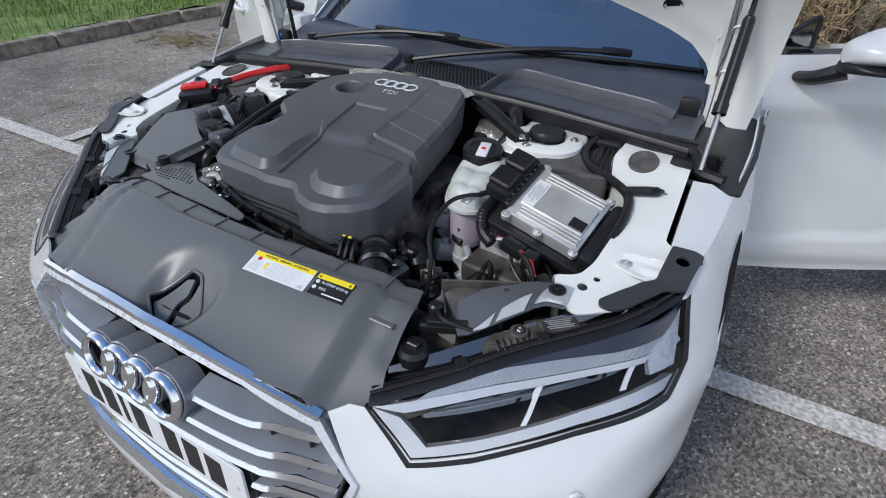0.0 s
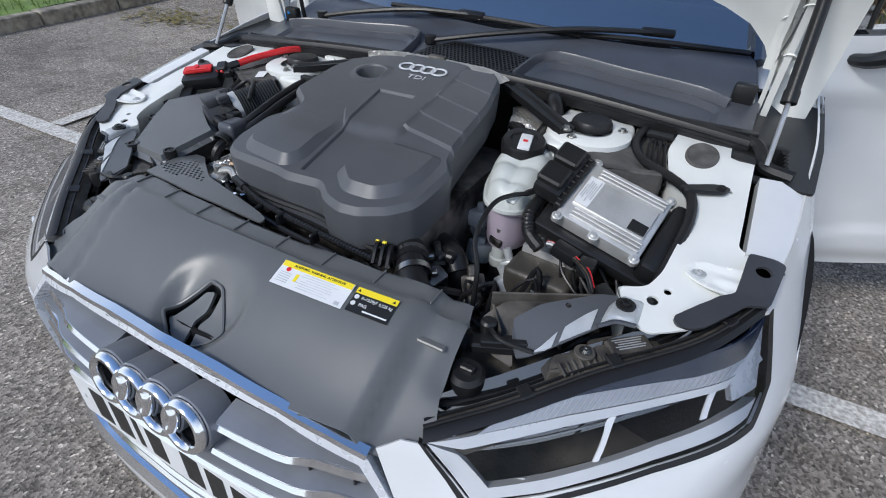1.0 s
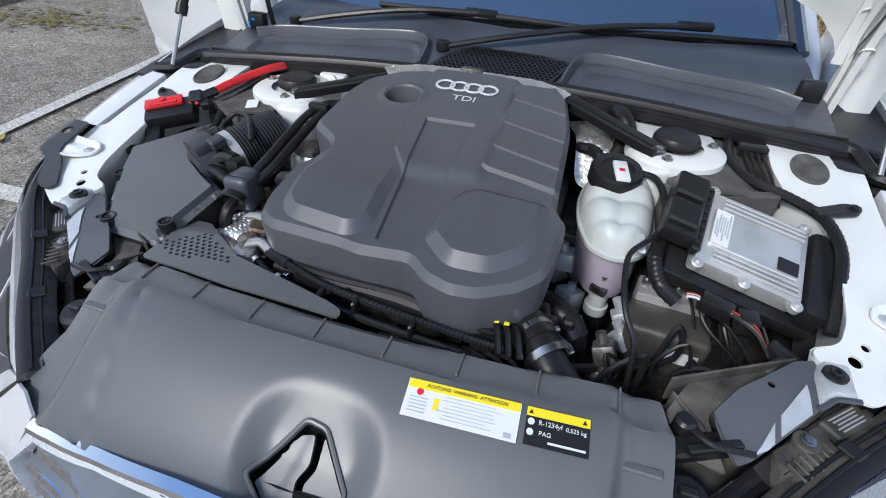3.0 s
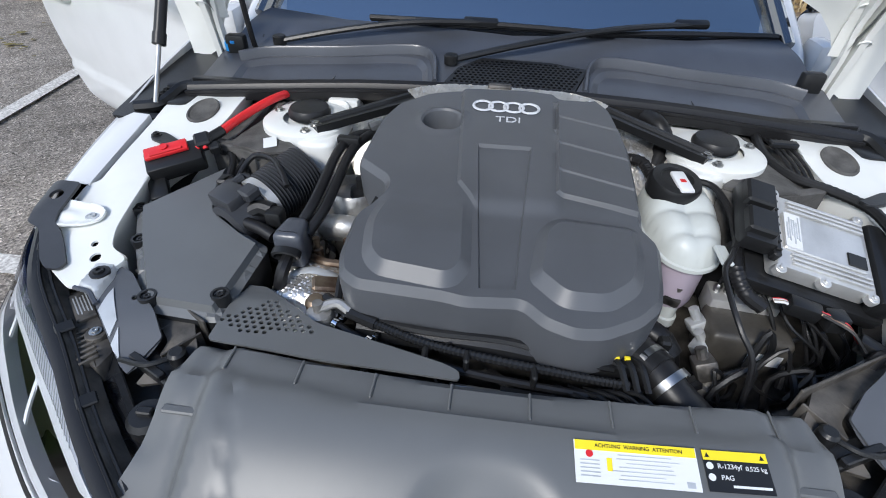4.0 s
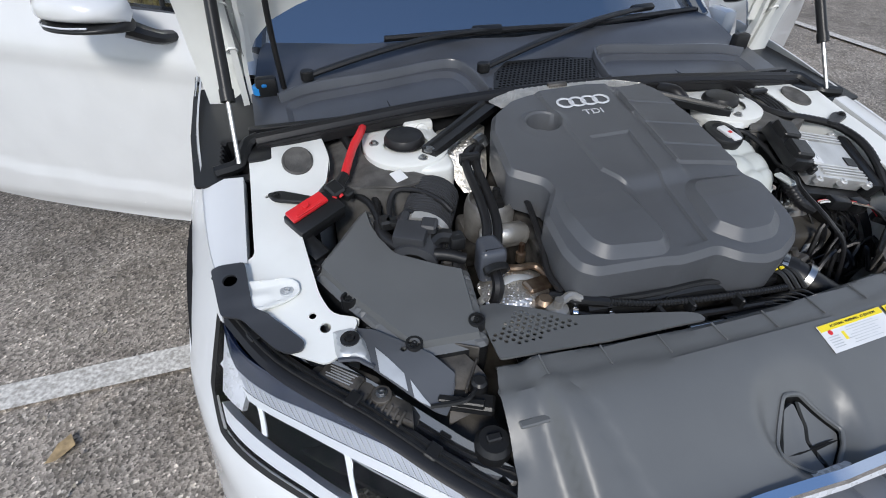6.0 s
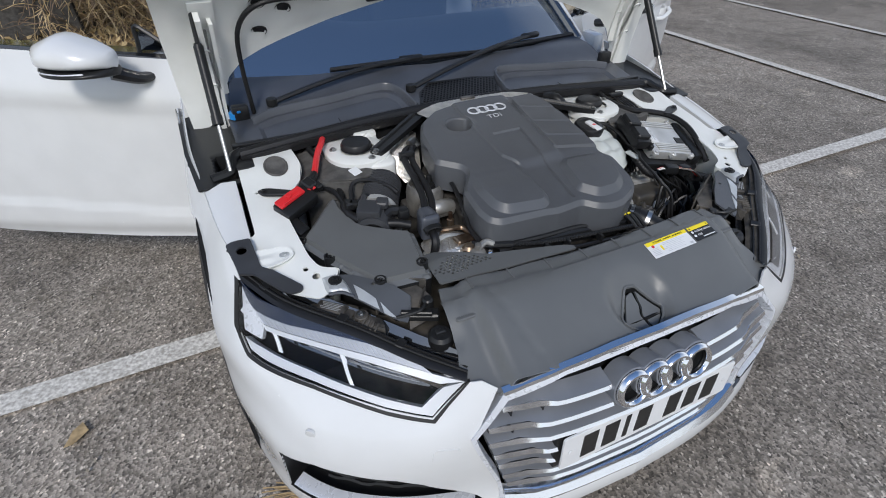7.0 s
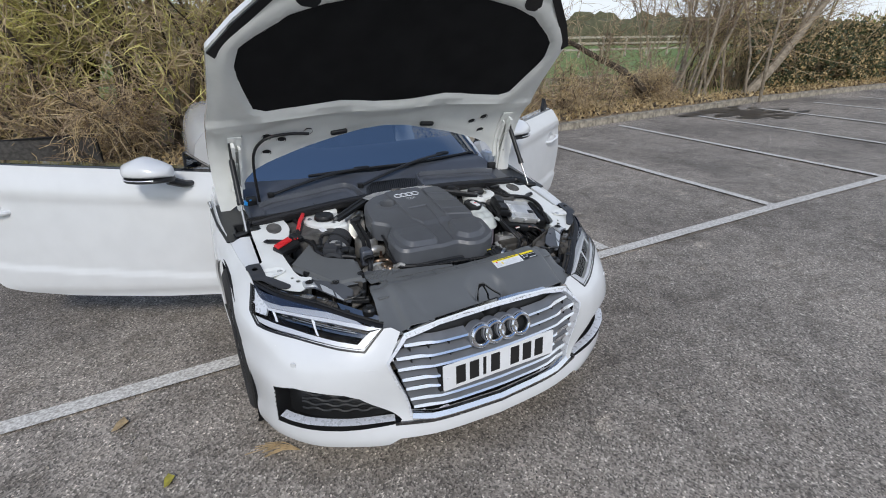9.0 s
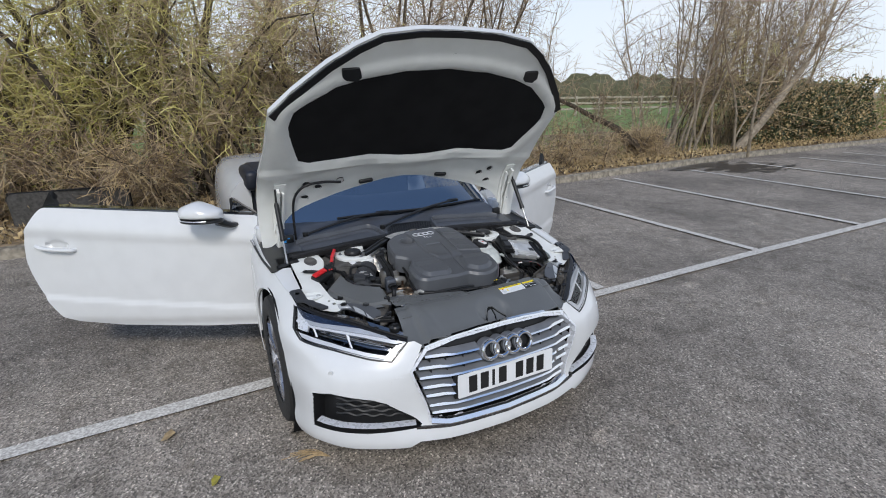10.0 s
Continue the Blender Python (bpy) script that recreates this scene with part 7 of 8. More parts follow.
for sg in (1, -1):
    y, w, t = secs[0]
    face = [(w - 0.04, 0.20), (w, 0.30), (w + 0.008, 0.55), (w, 0.78), (w - 0.03, t - 0.10), (w - 0.10, t - 0.02), (w - 0.18, t), (0.70, 0.20)]
    b.faces.new([b.verts.new((sg * x, y + 0.001, z)) for x, z in (face if sg < 0 else face[::-1])])
part("rear_body", b, WHITE, car, "white rear body with wide shoulders")
part("rear_trim", join(box(1.50, 0.10, 0.62, 0.05, 3, (0, 2.80, 0.62)), box(1.36, 0.62, 0.10, 0.045, 3, (0, 3.05, 1.0)), box(0.10, 0.5, 0.16, 0.04, 3, (-0.70, 2.80, 0.99)), box(0.10, 0.5, 0.16, 0.04, 3, (0.70, 2.80, 0.99))), NAVY, car, "dark rear cabin trim and roof cover")

# ---- doors ----
def door_out(s, z):
    zc = 0.806 + 0.050 * s
    o = 0.012 * math.sin(math.pi * min(1, max(0, (z - 0.25) / 0.6)))
    o += 0.010 * step01(zc - 0.05, zc - 0.005, z) - 0.045 * step01(zc, zc + 0.17, z)
    lc = 0.360 + 0.066 * s
    o += 0.012 * step01(lc + 0.004, lc - 0.006, z) - 0.02 * step01(0.32, 0.24, z)
    hx, hz = (s - 1.215) / 0.085, (z - 0.775) / 0.034
    o -= 0.024 * step01(1.0, 0.6, math.hypot(hx, hz))
    return o + 0.02 * math.sin(math.pi * min(1, max(0, s / 1.4))) - 0.12


def door(side):
    swing = radians(29 if side > 0 else 27.3)
    S, N, O = Vector((math.cos(swing), math.sin(swing), 0)), Vector((math.sin(swing), -math.cos(swing), 0)), Vector((0.885, 1.405, 0))

    def f(s, z, o=None):
        return O + S * s + N * (door_out(s, z) if o is None else o - 0.12) + Vector((0, 0, z))

    ol = [(0.02, 0.238), (0.40, 0.236), (0.92, 0.250), (1.18, 0.278), (1.275, 0.310), (1.33, 0.395), (1.372, 0.49), (1.405, 0.60), (1.418, 0.68), (1.410, 0.79), (1.388, 0.872), (1.31, 0.98), (1.275, 1.005), (1.10, 1.0), (0.6, 0.978), (0.0, 0.945)]
    d = part("door", sided(sheet(rounded(ol, 0.02, 3), [], f, 0.022, 0.05), side), WHITE, car, "open white door with mirror and flush handle")
    part("door_lining", sided(sheet(rounded([(0.05, 0.30), (1.2, 0.34), (1.33, 0.56), (1.34, 0.82), (1.24, 0.975), (0.05, 0.935)], 0.05), [], lambda s, z: f(s, z, -0.082 - 0.03 * step01(0.5, 0.62, z) * step01(0.8, 0.7, z)), 0.04, 0.03), side), NAVY, d)
    belt = [f(s, 0.947 + 0.0425 * s + 0.008, -0.055) for s in np.linspace(0.03, 1.26, 14)]
    part("belt_trim", sided(sweep(belt, [(0.022, -0.012), (0.022, 0.006), (-0.03, 0.008), (-0.03, -0.012)]), side), GLOSSB, d)
    tri = [(0.0, 0.945), (0.165, 0.953), (0.150, 1.045)]
    part("corner_window", sided(sheet(tri, [], lambda s, z: f(s, z, -0.05), 0.05, 0.004), side), SCREEN, d)
    part("corner_frame", sided(tube([f(0.0, 0.95, -0.05), f(0.08, 1.000, -0.05), f(0.150, 1.047, -0.05), f(0.158, 1.0, -0.05), f(0.165, 0.955, -0.05)], 0.007, 6, 4), side), BLACK, d)
    part("window_guide", sided(sheet([(1.22, 0.985), (1.33, 0.975), (1.25, 1.09)], [], lambda s, z: f(s, z, -0.08), 0.04, 0.03), side), BLACK, d)
    part("door_handle", sided(tube([f(1.10, 0.752, 0.012), f(1.135, 0.756, 0.042), f(1.27, 0.768, 0.042), f(1.335, 0.774, 0.014)], 0.014, 10, 5, flat=0.9), side), WHITE, d, "white door handle")
    s0 = 0.0
    mc = f(0.270 + s0, 0.988, 0.112)
    m = frame_at(mc, S, (0, 0, 1))
    inv = m.inverted()
    outward = 1.0 if (inv.to_3x3() @ (Vector(f(0.27, 0.98, 0.2)) - Vector(f(0.27, 0.98, 0.1)))).x > 0 else -1.0
    CAPX, CAPZ = (0, 0.45, 0.80, 0.97, 1), (0.085, 0.078, 0.053, 0.021, -0.009)
    def shell(width, upper, lower):
        """A rounded housing whose top edge follows upper(x) and whose bottom is nearly flat."""
        b = lathe([(0, -1), (0.25, -0.98), (0.45, -0.92), (0.65, -0.79), (0.80, -0.62), (0.91, -0.42), (0.97, -0.25), (1, 0.1), (0.97, 0.35), (0.9, 0.4), (0, 0.4)], 48, Matrix.Diagonal((1, 1, -0.085, 1)))
        for ve in b.verts:
            q = ve.co
            ratio = max(-1.0, min(1.0, q.y / math.sqrt(max(1e-4, 1.0 - min(1.0, q.x * q.x)))))
            x = q.x * width
            ve.co = m @ Vector((x, upper(x * outward) * ratio if ratio > 0 else lower(x * outward) * ratio, q.z)) 
        return b
    crown = lambda x: float(np.interp(x, [-0.122, -0.09, -0.01, 0.012, 0.035, 0.10, 0.122], [0.022, 0.038, 0.070, 0.074, 0.071, 0.046, 0.034]))
    mirror = part("door_mirror", sided(shell(0.122, crown, lambda x: 0.026), side), WHITE, d, "white door mirror with black base")
    m = m @ Matrix.Translation((0, -0.036, -0.002))
    part("mirror_base", sided(shell(0.118, lambda x: 0.018, lambda x: 0.014), side), BLACK, mirror)
    part("mirror_blinker", sided(tube([m @ Vector((outward * x, 0.010, float(np.interp(abs(x) / 0.118, CAPX, CAPZ)) + 0.001)) for x in (0.113, 0.09, 0.06, 0.03, 0.0, -0.03, -0.06)], 0.0025, 6, 4), side), SATIN, mirror)
    m = m @ Matrix.Translation((0, 0.036, 0.002))
    part("mirror_stalk", sided(tube([f(0.13 + s0, 0.895, -0.02), f(0.15 + s0, 0.905, 0.03), f(0.20 + s0, 0.935, 0.07)], (0.022, 0.036), 10, 5, flat=0.7), side), BLACK, mirror)
    part("mirror_glass", sided(moved(disc(1, 0.02, (0, 0, 0), 28, 0), m @ Matrix.Translation((0, 0, -0.036)) @ Matrix.Rotation(radians(180), 4, "X") @ Matrix.Diagonal((0.10, 0.058, 0.2, 1))), side), CHROME, mirror)
    return d


both(door)
for s in (1, -1):
    pts = [Vector(skin(skin_a(y=y, z=z), z, 0.004)) for y, z in ((1.29, 0.818), (1.34, 0.823), (1.405, 0.828))]
    tr = part("wing_trim", sided(tube(pts, (0.004, 0.011), 8, 4, flat=0.9), s), GLOSSB, car, "dark wing trim with bright edge")
    part("trim_edge", sided(tube([p + Vector((0.002, 0, 0.010)) for p in pts], 0.0025, 6, 4), s), CHROME, tr)


# ---- wheels ----
def wheel(x, y, side):
    m = Matrix.Translation((side * x, y, 0.332)) @ Matrix.Rotation(radians(90 * side), 4, "Y")
    tread = [(0.225, -0.115), (0.245, -0.122), (0.30, -0.124), (0.322, -0.112), (0.331, -0.09), (0.332, 0.0), (0.331, 0.09), (0.322, 0.112), (0.30, 0.124), (0.245, 0.122), (0.225, 0.115)]
    w = new("wheel")
    w.parent = car
    part("tyre", lathe(tread, 48, m), TYRE, w)
    part("rim", lathe([(0.238, 0.118), (0.243, 0.112), (0.236, 0.10), (0.226, 0.06), (0.222, -0.10), (0.236, -0.115)], 48, m), ALLOY, w)
    for i in range(10):
        a = 2 * math.pi * (i // 2) / 5 + (0.20 if i % 2 else -0.20)
        p = [(0.05 * math.cos(a * 1.0), 0.05 * math.sin(a), 0.085), (0.14 * math.cos(a), 0.14 * math.sin(a), 0.098), (0.232 * math.cos(a + (0.05 if i % 2 else -0.05)), 0.232 * math.sin(a + (0.05 if i % 2 else -0.05)), 0.098)]
        part("spoke", moved(tube(p, (0.020, 0.013), 6, 4, flat=1.2), m), ALLOY, w)
    part("hub_cap", lathe([(0.06, 0.07), (0.06, 0.095), (0.03, 0.10), (0, 0.10)], 24, m), ALLOY, w)
    part("brake_disc", lathe([(0.16, 0.02), (0.16, 0.045), (0.07, 0.045), (0.07, 0.06), (0, 0.06)], 32, m), STEEL, w)


for s in (1, -1):
    wheel(0.778, 0.872, s)
    wheel(0.790, 3.637, s)
    part("arch_liner", sided(lathe([(0.385, -0.14), (0.385, 0.11)], 40, Matrix.Translation((0.775, 0.872, 0.335)) @ Matrix.Rotation(radians(90), 4, "Y")), s), FELT, car)
    cyl = [(ARCH[0] + ARCH[2] * math.cos(a), ARCH[1] + ARCH[2] * math.sin(a)) for a in np.linspace(math.radians(165), 0, 24)]
    part("arch_lip", sided(tube([Vector(skin(skin_a(y=y, z=z), z, 0.0)) + Vector((-0.010, 0, 0)) for y, z in cyl], 0.010, 6, 1), s), WHITE, car)


# ---- verges, kerbs ----
SOIL = material("leaf_litter_soil", (0.32, 0.24, 0.15), 0.95, second=(0.15, 0.11, 0.065), scale=9, bump=1.0, bump_scale=40)
TWIG = material("pale_brown_twigs", (0.564, 0.450, 0.282), 0.85, second=(0.216, 0.150, 0.090), scale=3, bump=0.2)
WILLOW = material("yellow_green_twigs", (0.756, 0.689, 0.257), 0.8, second=(0.351, 0.290, 0.121), scale=2, bump=0.2)
REDTWIG = material("reddish_twigs", (0.25, 0.175, 0.12), 0.8, second=(0.12, 0.085, 0.055), scale=3, bump=0.2)
BARK = material("rough_brown_bark", (0.10, 0.078, 0.055), 0.95, second=(0.04, 0.03, 0.02), scale=14, bump=1.0, bump_scale=60)
PALEBARK = material("pale_grey_bark", (0.33, 0.28, 0.21), 0.9, second=(0.19, 0.155, 0.11), scale=10, bump=0.8, bump_scale=50)
IVY = material("dark_ivy_leaves", (0.082, 0.10, 0.042), 0.5, second=(0.035, 0.045, 0.018), scale=4, bump=0.1)
LICHEN = material("lichen_and_buds", (0.36, 0.33, 0.06), 0.85, second=(0.22, 0.22, 0.05), scale=4, bump=0.2)
DRY = material("dry_grass", (0.624, 0.481, 0.260), 0.9, second=(0.351, 0.247, 0.117), scale=6, bump=0.2)
WOOD = material("weathered_fence_wood", (0.52, 0.47, 0.38), 0.85, second=(0.34, 0.30, 0.24), scale=12, bump=0.6)
FARHEDGE = material("far_hedge", (0.12, 0.115, 0.06), 0.95, second=(0.06, 0.062, 0.03), scale=1.5, bump=0.5, bump_scale=8)
MOSS = material("moss_on_asphalt", (0.20, 0.17, 0.04), 0.95, second=(0.13, 0.10, 0.05), scale=30, bump=0.8, bump_scale=80)


def back_kerb(x):
    return float(np.interp(x, [-4.0, 5.3, 11.5, 19.5, 27.0], [4.95, 5.70, 6.25, 6.32, 6.4]))


def verge(name, outline, z, mat, label, step, amp, cat="verge"):
    bm = sheet(outline, [], lambda x, y: (x, y, z + amp * noise.noise(Vector((x * 0.9, y * 0.9, 2))) + amp * 0.5 * noise.noise(Vector((x * 3.1, y * 3.1, 5)))), step, 0.0)
    tagged(mesh_object(name, bm, mat), label, cat, kind="structure")


verge("verge", [(-5.3, 5.1), (-4.0, 5.0), (5.3, 5.74), (11.5, 6.29), (40, 6.5), (40, 13.5), (-30, 13.5), (-30, 5.5)], 0.10, SOIL, "verge of leaf litter and soil behind the kerb", 0.4, 0.06)
verge("field", [(-120, 12.5), (140, 12.5), (140, 150), (-120, 150)], 0.06, GRASS, "green grass field beyond the hedge", 6.0, 0.05, "field")
verge("lawn", [(-30, -12), (-2.63, -12), (-5.97, 4.7), (-5.6, 5.3), (-30, 6.5)], 0.10, GRASS, "rough grass verge beside the car park", 0.4, 0.05)

kerb = new("kerb")
tagged(kerb, "weathered concrete kerb edging the car park", "kerb", kind="structure")
stone_mesh = []
random.seed(2)
for v in range(4):
    bm = box(0.90, 0.14, 0.24, 0.018, 2)
    for ve in bm.verts:
        ve.co += Vector((0, 0.010 * noise.noise(ve.co * 7 + Vector((v * 9, 0, 0))), 0.010 * noise.noise(ve.co * 5 + Vector((0, v * 7, 0)))))
    me = bpy.data.meshes.new("kerb_stone")
    bm.to_mesh(me)
    bm.free()
    me.materials.append(KERB)
    stone_mesh.append(me)
run = [(Vector((x, back_kerb(x), 0)), math.atan((back_kerb(x + 0.4) - back_kerb(x - 0.4)) / 0.8)) for x in np.arange(-4.0, 27, 0.915)]
run += [(Vector((-5.30 - 0.2 * (y - 2.06) - 0.01 * math.sin(y), y, 0)), math.pi / 2 + math.atan(0.2)) for y in np.arange(-6.0, 4.4, 0.897)]
run += [(Vector((-5.72, 4.66, 0)), radians(95)), (Vector((-5.35, 5.0, 0)), radians(15)), (Vector((-4.6, 4.96, 0)), radians(2))]
for i, (p, a) in enumerate(run):
    o = new("kerb_stone", stone_mesh[i % 4])
    o.matrix_world = Matrix.Translation(p + Vector((0, 0, 0.0 + random.uniform(-0.008, 0.008)))) @ Matrix.Rotation(a + random.uniform(-0.012, 0.012), 4, "Z")
    o.parent = kerb


def blades(name, n, area, z, h, mat, label, seed, cat="grass", lean=0.5):
    """Many single blades of grass in one object."""
    rnd = np.random.RandomState(seed)
    vs, fs = [], []
    while len(fs) < n:
        x, y = area(rnd)
        a, hh, w = rnd.uniform(0, 6.28), h * rnd.uniform(0.5, 1.3), 0.004 + h * 0.03
        dx, dy = math.cos(a), math.sin(a)
        l = lean * hh * rnd.uniform(0.1, 1)
        k = len(vs)
        vs += [(x - dy * w, y + dx * w, z), (x + dy * w, y - dx * w, z), (x + dx * l, y + dy * l, z + hh)]
        fs.append((k, k + 1, k + 2))
    me = bpy.data.meshes.new(name)
    me.from_pydata(vs, [], fs)
    me.materials.append(mat)
    return tagged(new(name, me), label, cat, kind="stuff")


blades("grass", 26000, lambda r: (lambda y: (r.uniform(-11.5, -5.45 - 0.2 * (y - 2.06)), y))(r.uniform(-2, 8)), 0.09, 0.09, GRASS, "rough green grass on the verge", 3)
blades("dry_grass", 9000, lambda r: (lambda x: (x, back_kerb(x) + 0.15 + abs(r.normal(0, 0.7))))(r.uniform(-6, 24)), 0.08, 0.15, DRY, "dry straw-coloured grass under the hedge", 5, lean=1.8)
blades("grass", 16000, lambda r: (r.uniform(-12, 22), r.uniform(7.0, 12.5)), 0.09, 0.13, GRASS, "patchy green grass behind the shrubs", 6)


def litter(name, n, area, size, mat, label, seed):
    rnd = np.random.RandomState(seed)
    vs, fs = [], []
    for i in range(n):
        x, y, z = area(rnd)
        s = size * rnd.uniform(0.4, 1.4)
        u = Vector(rnd.normal(size=3)).normalized() * s
        v = u.cross(Vector(rnd.normal(size=3))).normalized() * s * 0.6
        k = len(vs)
        p = Vector((x, y, z))
        vs += [tuple(p - u), tuple(p - v), tuple(p + u), tuple(p + v)]
        fs.append((k, k + 1, k + 2, k + 3))
    me = bpy.data.meshes.new(name)
    me.from_pydata(vs, [], fs)
    me.materials.append(mat)
    return me


for mat, sd, n in ((DRY, 1, 5000), (BARK, 2, 4000)):
    tagged(new("leaf_litter", litter("leaf_litter", n, lambda r: (lambda x: (x, back_kerb(x) + 0.1 + abs(r.normal(0, 1.0)), 0.12 + r.uniform(0, 0.06)))(r.uniform(-6, 24)), 0.035, mat, "", sd)), "fallen brown leaves and twigs along the kerb", "leaf litter", kind="stuff")
tagged(new("grit", litter("grit", 2500, lambda r: (r.uniform(-5, 9), r.uniform(-2.5, 5.0), 0.006), 0.008, KERB, "", 8)), "small stones and grit lying on the asphalt", "grit", kind="stuff")
bm = bmesh.new()
rs = np.random.RandomState(12)
for i in range(520):
    cx, cy, r = -4.62 + rs.normal(0, 0.36), 3.47 + rs.normal(0, 0.19), abs(rs.normal(0.012, 0.012)) + 0.006
    vs = [bm.verts.new((cx + r * rs.uniform(0.5, 1.3) * math.cos(t), cy + 0.7 * r * rs.uniform(0.5, 1.3) * math.sin(t), 0.0075 + 0.00001 * i)) for t in np.linspace(0, 5.8, 9)]
    bm.faces.new(vs)
tagged(mesh_object("moss_patch", bm, MOSS, smooth=0), "broken yellow-brown moss patch on the asphalt", "moss", kind="stuff")

DAMP = material("damp_asphalt", (0.07, 0.062, 0.055), 0.35, second=(0.035, 0.03, 0.027), scale=6, bump=0.4, bump_scale=120)
bm = bmesh.new()
for i in range(110):
    cx, r = 9.9 + rs.normal(0, 0.5), abs(rs.normal(0.09, 0.06)) + 0.02
    cy = min(back_kerb(cx) - 0.2, 5.3 + rs.normal(0, 0.4))
    bm.faces.new([bm.verts.new((cx + 1.8 * r * rs.uniform(0.6, 1.2) * math.cos(t), cy + 0.6 * r * rs.uniform(0.6, 1.2) * math.sin(t), 0.0072 + 0.00001 * i)) for t in np.linspace(0, 5.8, 10)])
tagged(mesh_object("damp_patch", bm, DAMP, smooth=0), "dark damp stain on the asphalt near the kerb", "stain", kind="stuff")

# ---- shrubs and trees ----
class Twigs:
    """Collects three-sided tapering twigs."""

    def __init__(self, seed):
        self.v, self.f, self.m, self.r = [], [], [], np.random.RandomState(seed)

    def twig(self, p, d, length, r0, bend, droop, seg, mat=0, r1=None):
        out = []
        p, d = Vector(p), Vector(d).normalized()
        prev = None
        r1 = r0 * 0.3 if r1 is None else r1
        for i in range(seg + 1):
            a = d.orthogonal().normalized()
            b = d.cross(a)
            r = r0 + (r1 - r0) * i / seg
            k = len(self.v)
            sides = 3 if r0 < 0.03 else 7
            for j in range(sides):
                t = 2 * math.pi * j / sides
                q = p + a * (r * math.cos(t)) + b * (r * math.sin(t))
                self.v.append((q.x, q.y, q.z))
            if prev is not None:
                for j in range(sides):
                    self.f.append((prev + j, prev + (j + 1) % sides, k + (j + 1) % sides, k + j))
                    self.m.append(mat)
            prev = k
            out.append((p.copy(), d.copy(), r))
            p = p + d * (length / seg)
            n3 = self.r.normal(size=3)
            d = (d + Vector(n3) * bend + Vector((0, 0, -droop))).normalized()
        return out

    def mesh(self, name, mats):
        me = bpy.data.meshes.new(name)
        me.from_pydata(self.v, [], self.f)
        for m in mats:
            me.materials.append(m)
        me.polygons.foreach_set("material_index", self.m)
        me.update()
        return me


def shrub(name, label, at, stems, height, spread, mats, seed, density=7, bend=0.12, droop=0.02, fine=(0.006, 0.9), trunk_r=0.05, lean=(0, 0), buds=0, bud_mat=None, trunk_mat=BARK, cat="shrub", start=0.25):
    """A bare shrub or tree: stems from the base, branches from the stems, twigs from the branches."""
    ob = thing(name, label, cat, at=(at[0], at[1], 0.05))
    tr, cr = Twigs(seed), Twigs(seed + 1)
    r = tr.r
    tips = []
    for s in range(stems):
        a = r.uniform(0, 6.28)
        base = (r.normal(0, spread * 0.10), r.normal(0, spread * 0.08), 0)
        d = Vector((math.cos(a) * spread * r.uniform(0.1, 0.55) / height + lean[0], math.sin(a) * spread * 0.4 * r.uniform(0.1, 0.6) / height + lean[1], 1))
        ln = height * r.uniform(0.65, 1.1)
        pts = tr.twig(base, d, ln, trunk_r * r.uniform(0.6, 1.2), bend * 0.7, droop * 0.3, 10, 0, 0.008)
        for p, dd, rr in pts[max(1, int(start * 10)):]:
            for k in range(density):
                o = Vector(r.normal(size=3))
                nd = (dd * 0.5 + o * 0.7 + Vector((0, 0, 0.15))).normalized()
                l1 = height * 0.22 * r.uniform(0.5, 1.4)
                q = cr.twig(p, nd, l1, min(0.014, max(0.006, rr * 0.5)), bend * 1.3, droop, 6, int(r.randint(len(mats))))
                for p2, d2, r2 in q[1::2]:
                    for j in range(2):
                        o = Vector(r.normal(size=3))
                        cr.twig(p2, (d2 * 0.6 + o * 0.7).normalized(), fine[1] * r.uniform(0.3, 1.0), fine[0], bend * 1.6, droop * 1.5, 4, int(r.randint(len(mats))), fine[0] * 0.5)
                tips.append(q[-1][0])
    t = new("trunk", tr.mesh("trunk", [trunk_mat]))
    t.parent = ob
    c = new("crown", cr.mesh("crown", mats))
    c.parent = ob
    if buds:
        idx = r.randint(len(tips), size=buds)

        def place(rr, it=iter(idx)):
            p = tips[next(it)] + Vector(rr.normal(size=3)) * 0.18
            return (p.x, p.y, max(0.1, p.z))

        l = new("leaves", litter("leaves", buds, place, 0.020 if bud_mat is not IVY else 0.045, bud_mat, "", seed))
        l.parent = ob
    return ob


# dense yellowish shrubs behind the driver's side
shrub("shrub", "tangled bare shrub with yellow-green lichen-covered twigs", (-2.6, 7.4), 16, 4.6, 3.2, [WILLOW, WILLOW, TWIG], 11, 4, 0.26, 0.03, (0.0050, 0.8), 0.05, buds=5000, bud_mat=LICHEN)
shrub("shrub", "tangled bare shrub with pale brown twigs", (-0.6, 7.2), 16, 3.9, 3.0, [TWIG, WILLOW, TWIG], 23, 4, 0.27, 0.05, (0.0050, 0.8), 0.04, buds=1500, bud_mat=LICHEN)
shrub("shrub", "tangled bare shrub with pale brown twigs", (1.6, 7.8), 14, 3.7, 3.0, [TWIG, TWIG, REDTWIG], 31, 4, 0.27, 0.04, (0.0050, 0.8), 0.035)
shrub("shrub", "tangled bare shrub with yellow-green lichen-covered twigs", (-5.0, 7.9), 14, 5.0, 3.4, [WILLOW, TWIG], 37, 4, 0.26, 0.03, (0.0050, 0.8), 0.05, buds=3000, bud_mat=LICHEN)
shrub("shrub", "tangled bare shrub with pale brown twigs", (-8.0, 7.5), 10, 4.5, 3.4, [TWIG, WILLOW], 41, 4, 0.26, 0.03, (0.0055, 0.8), 0.05)
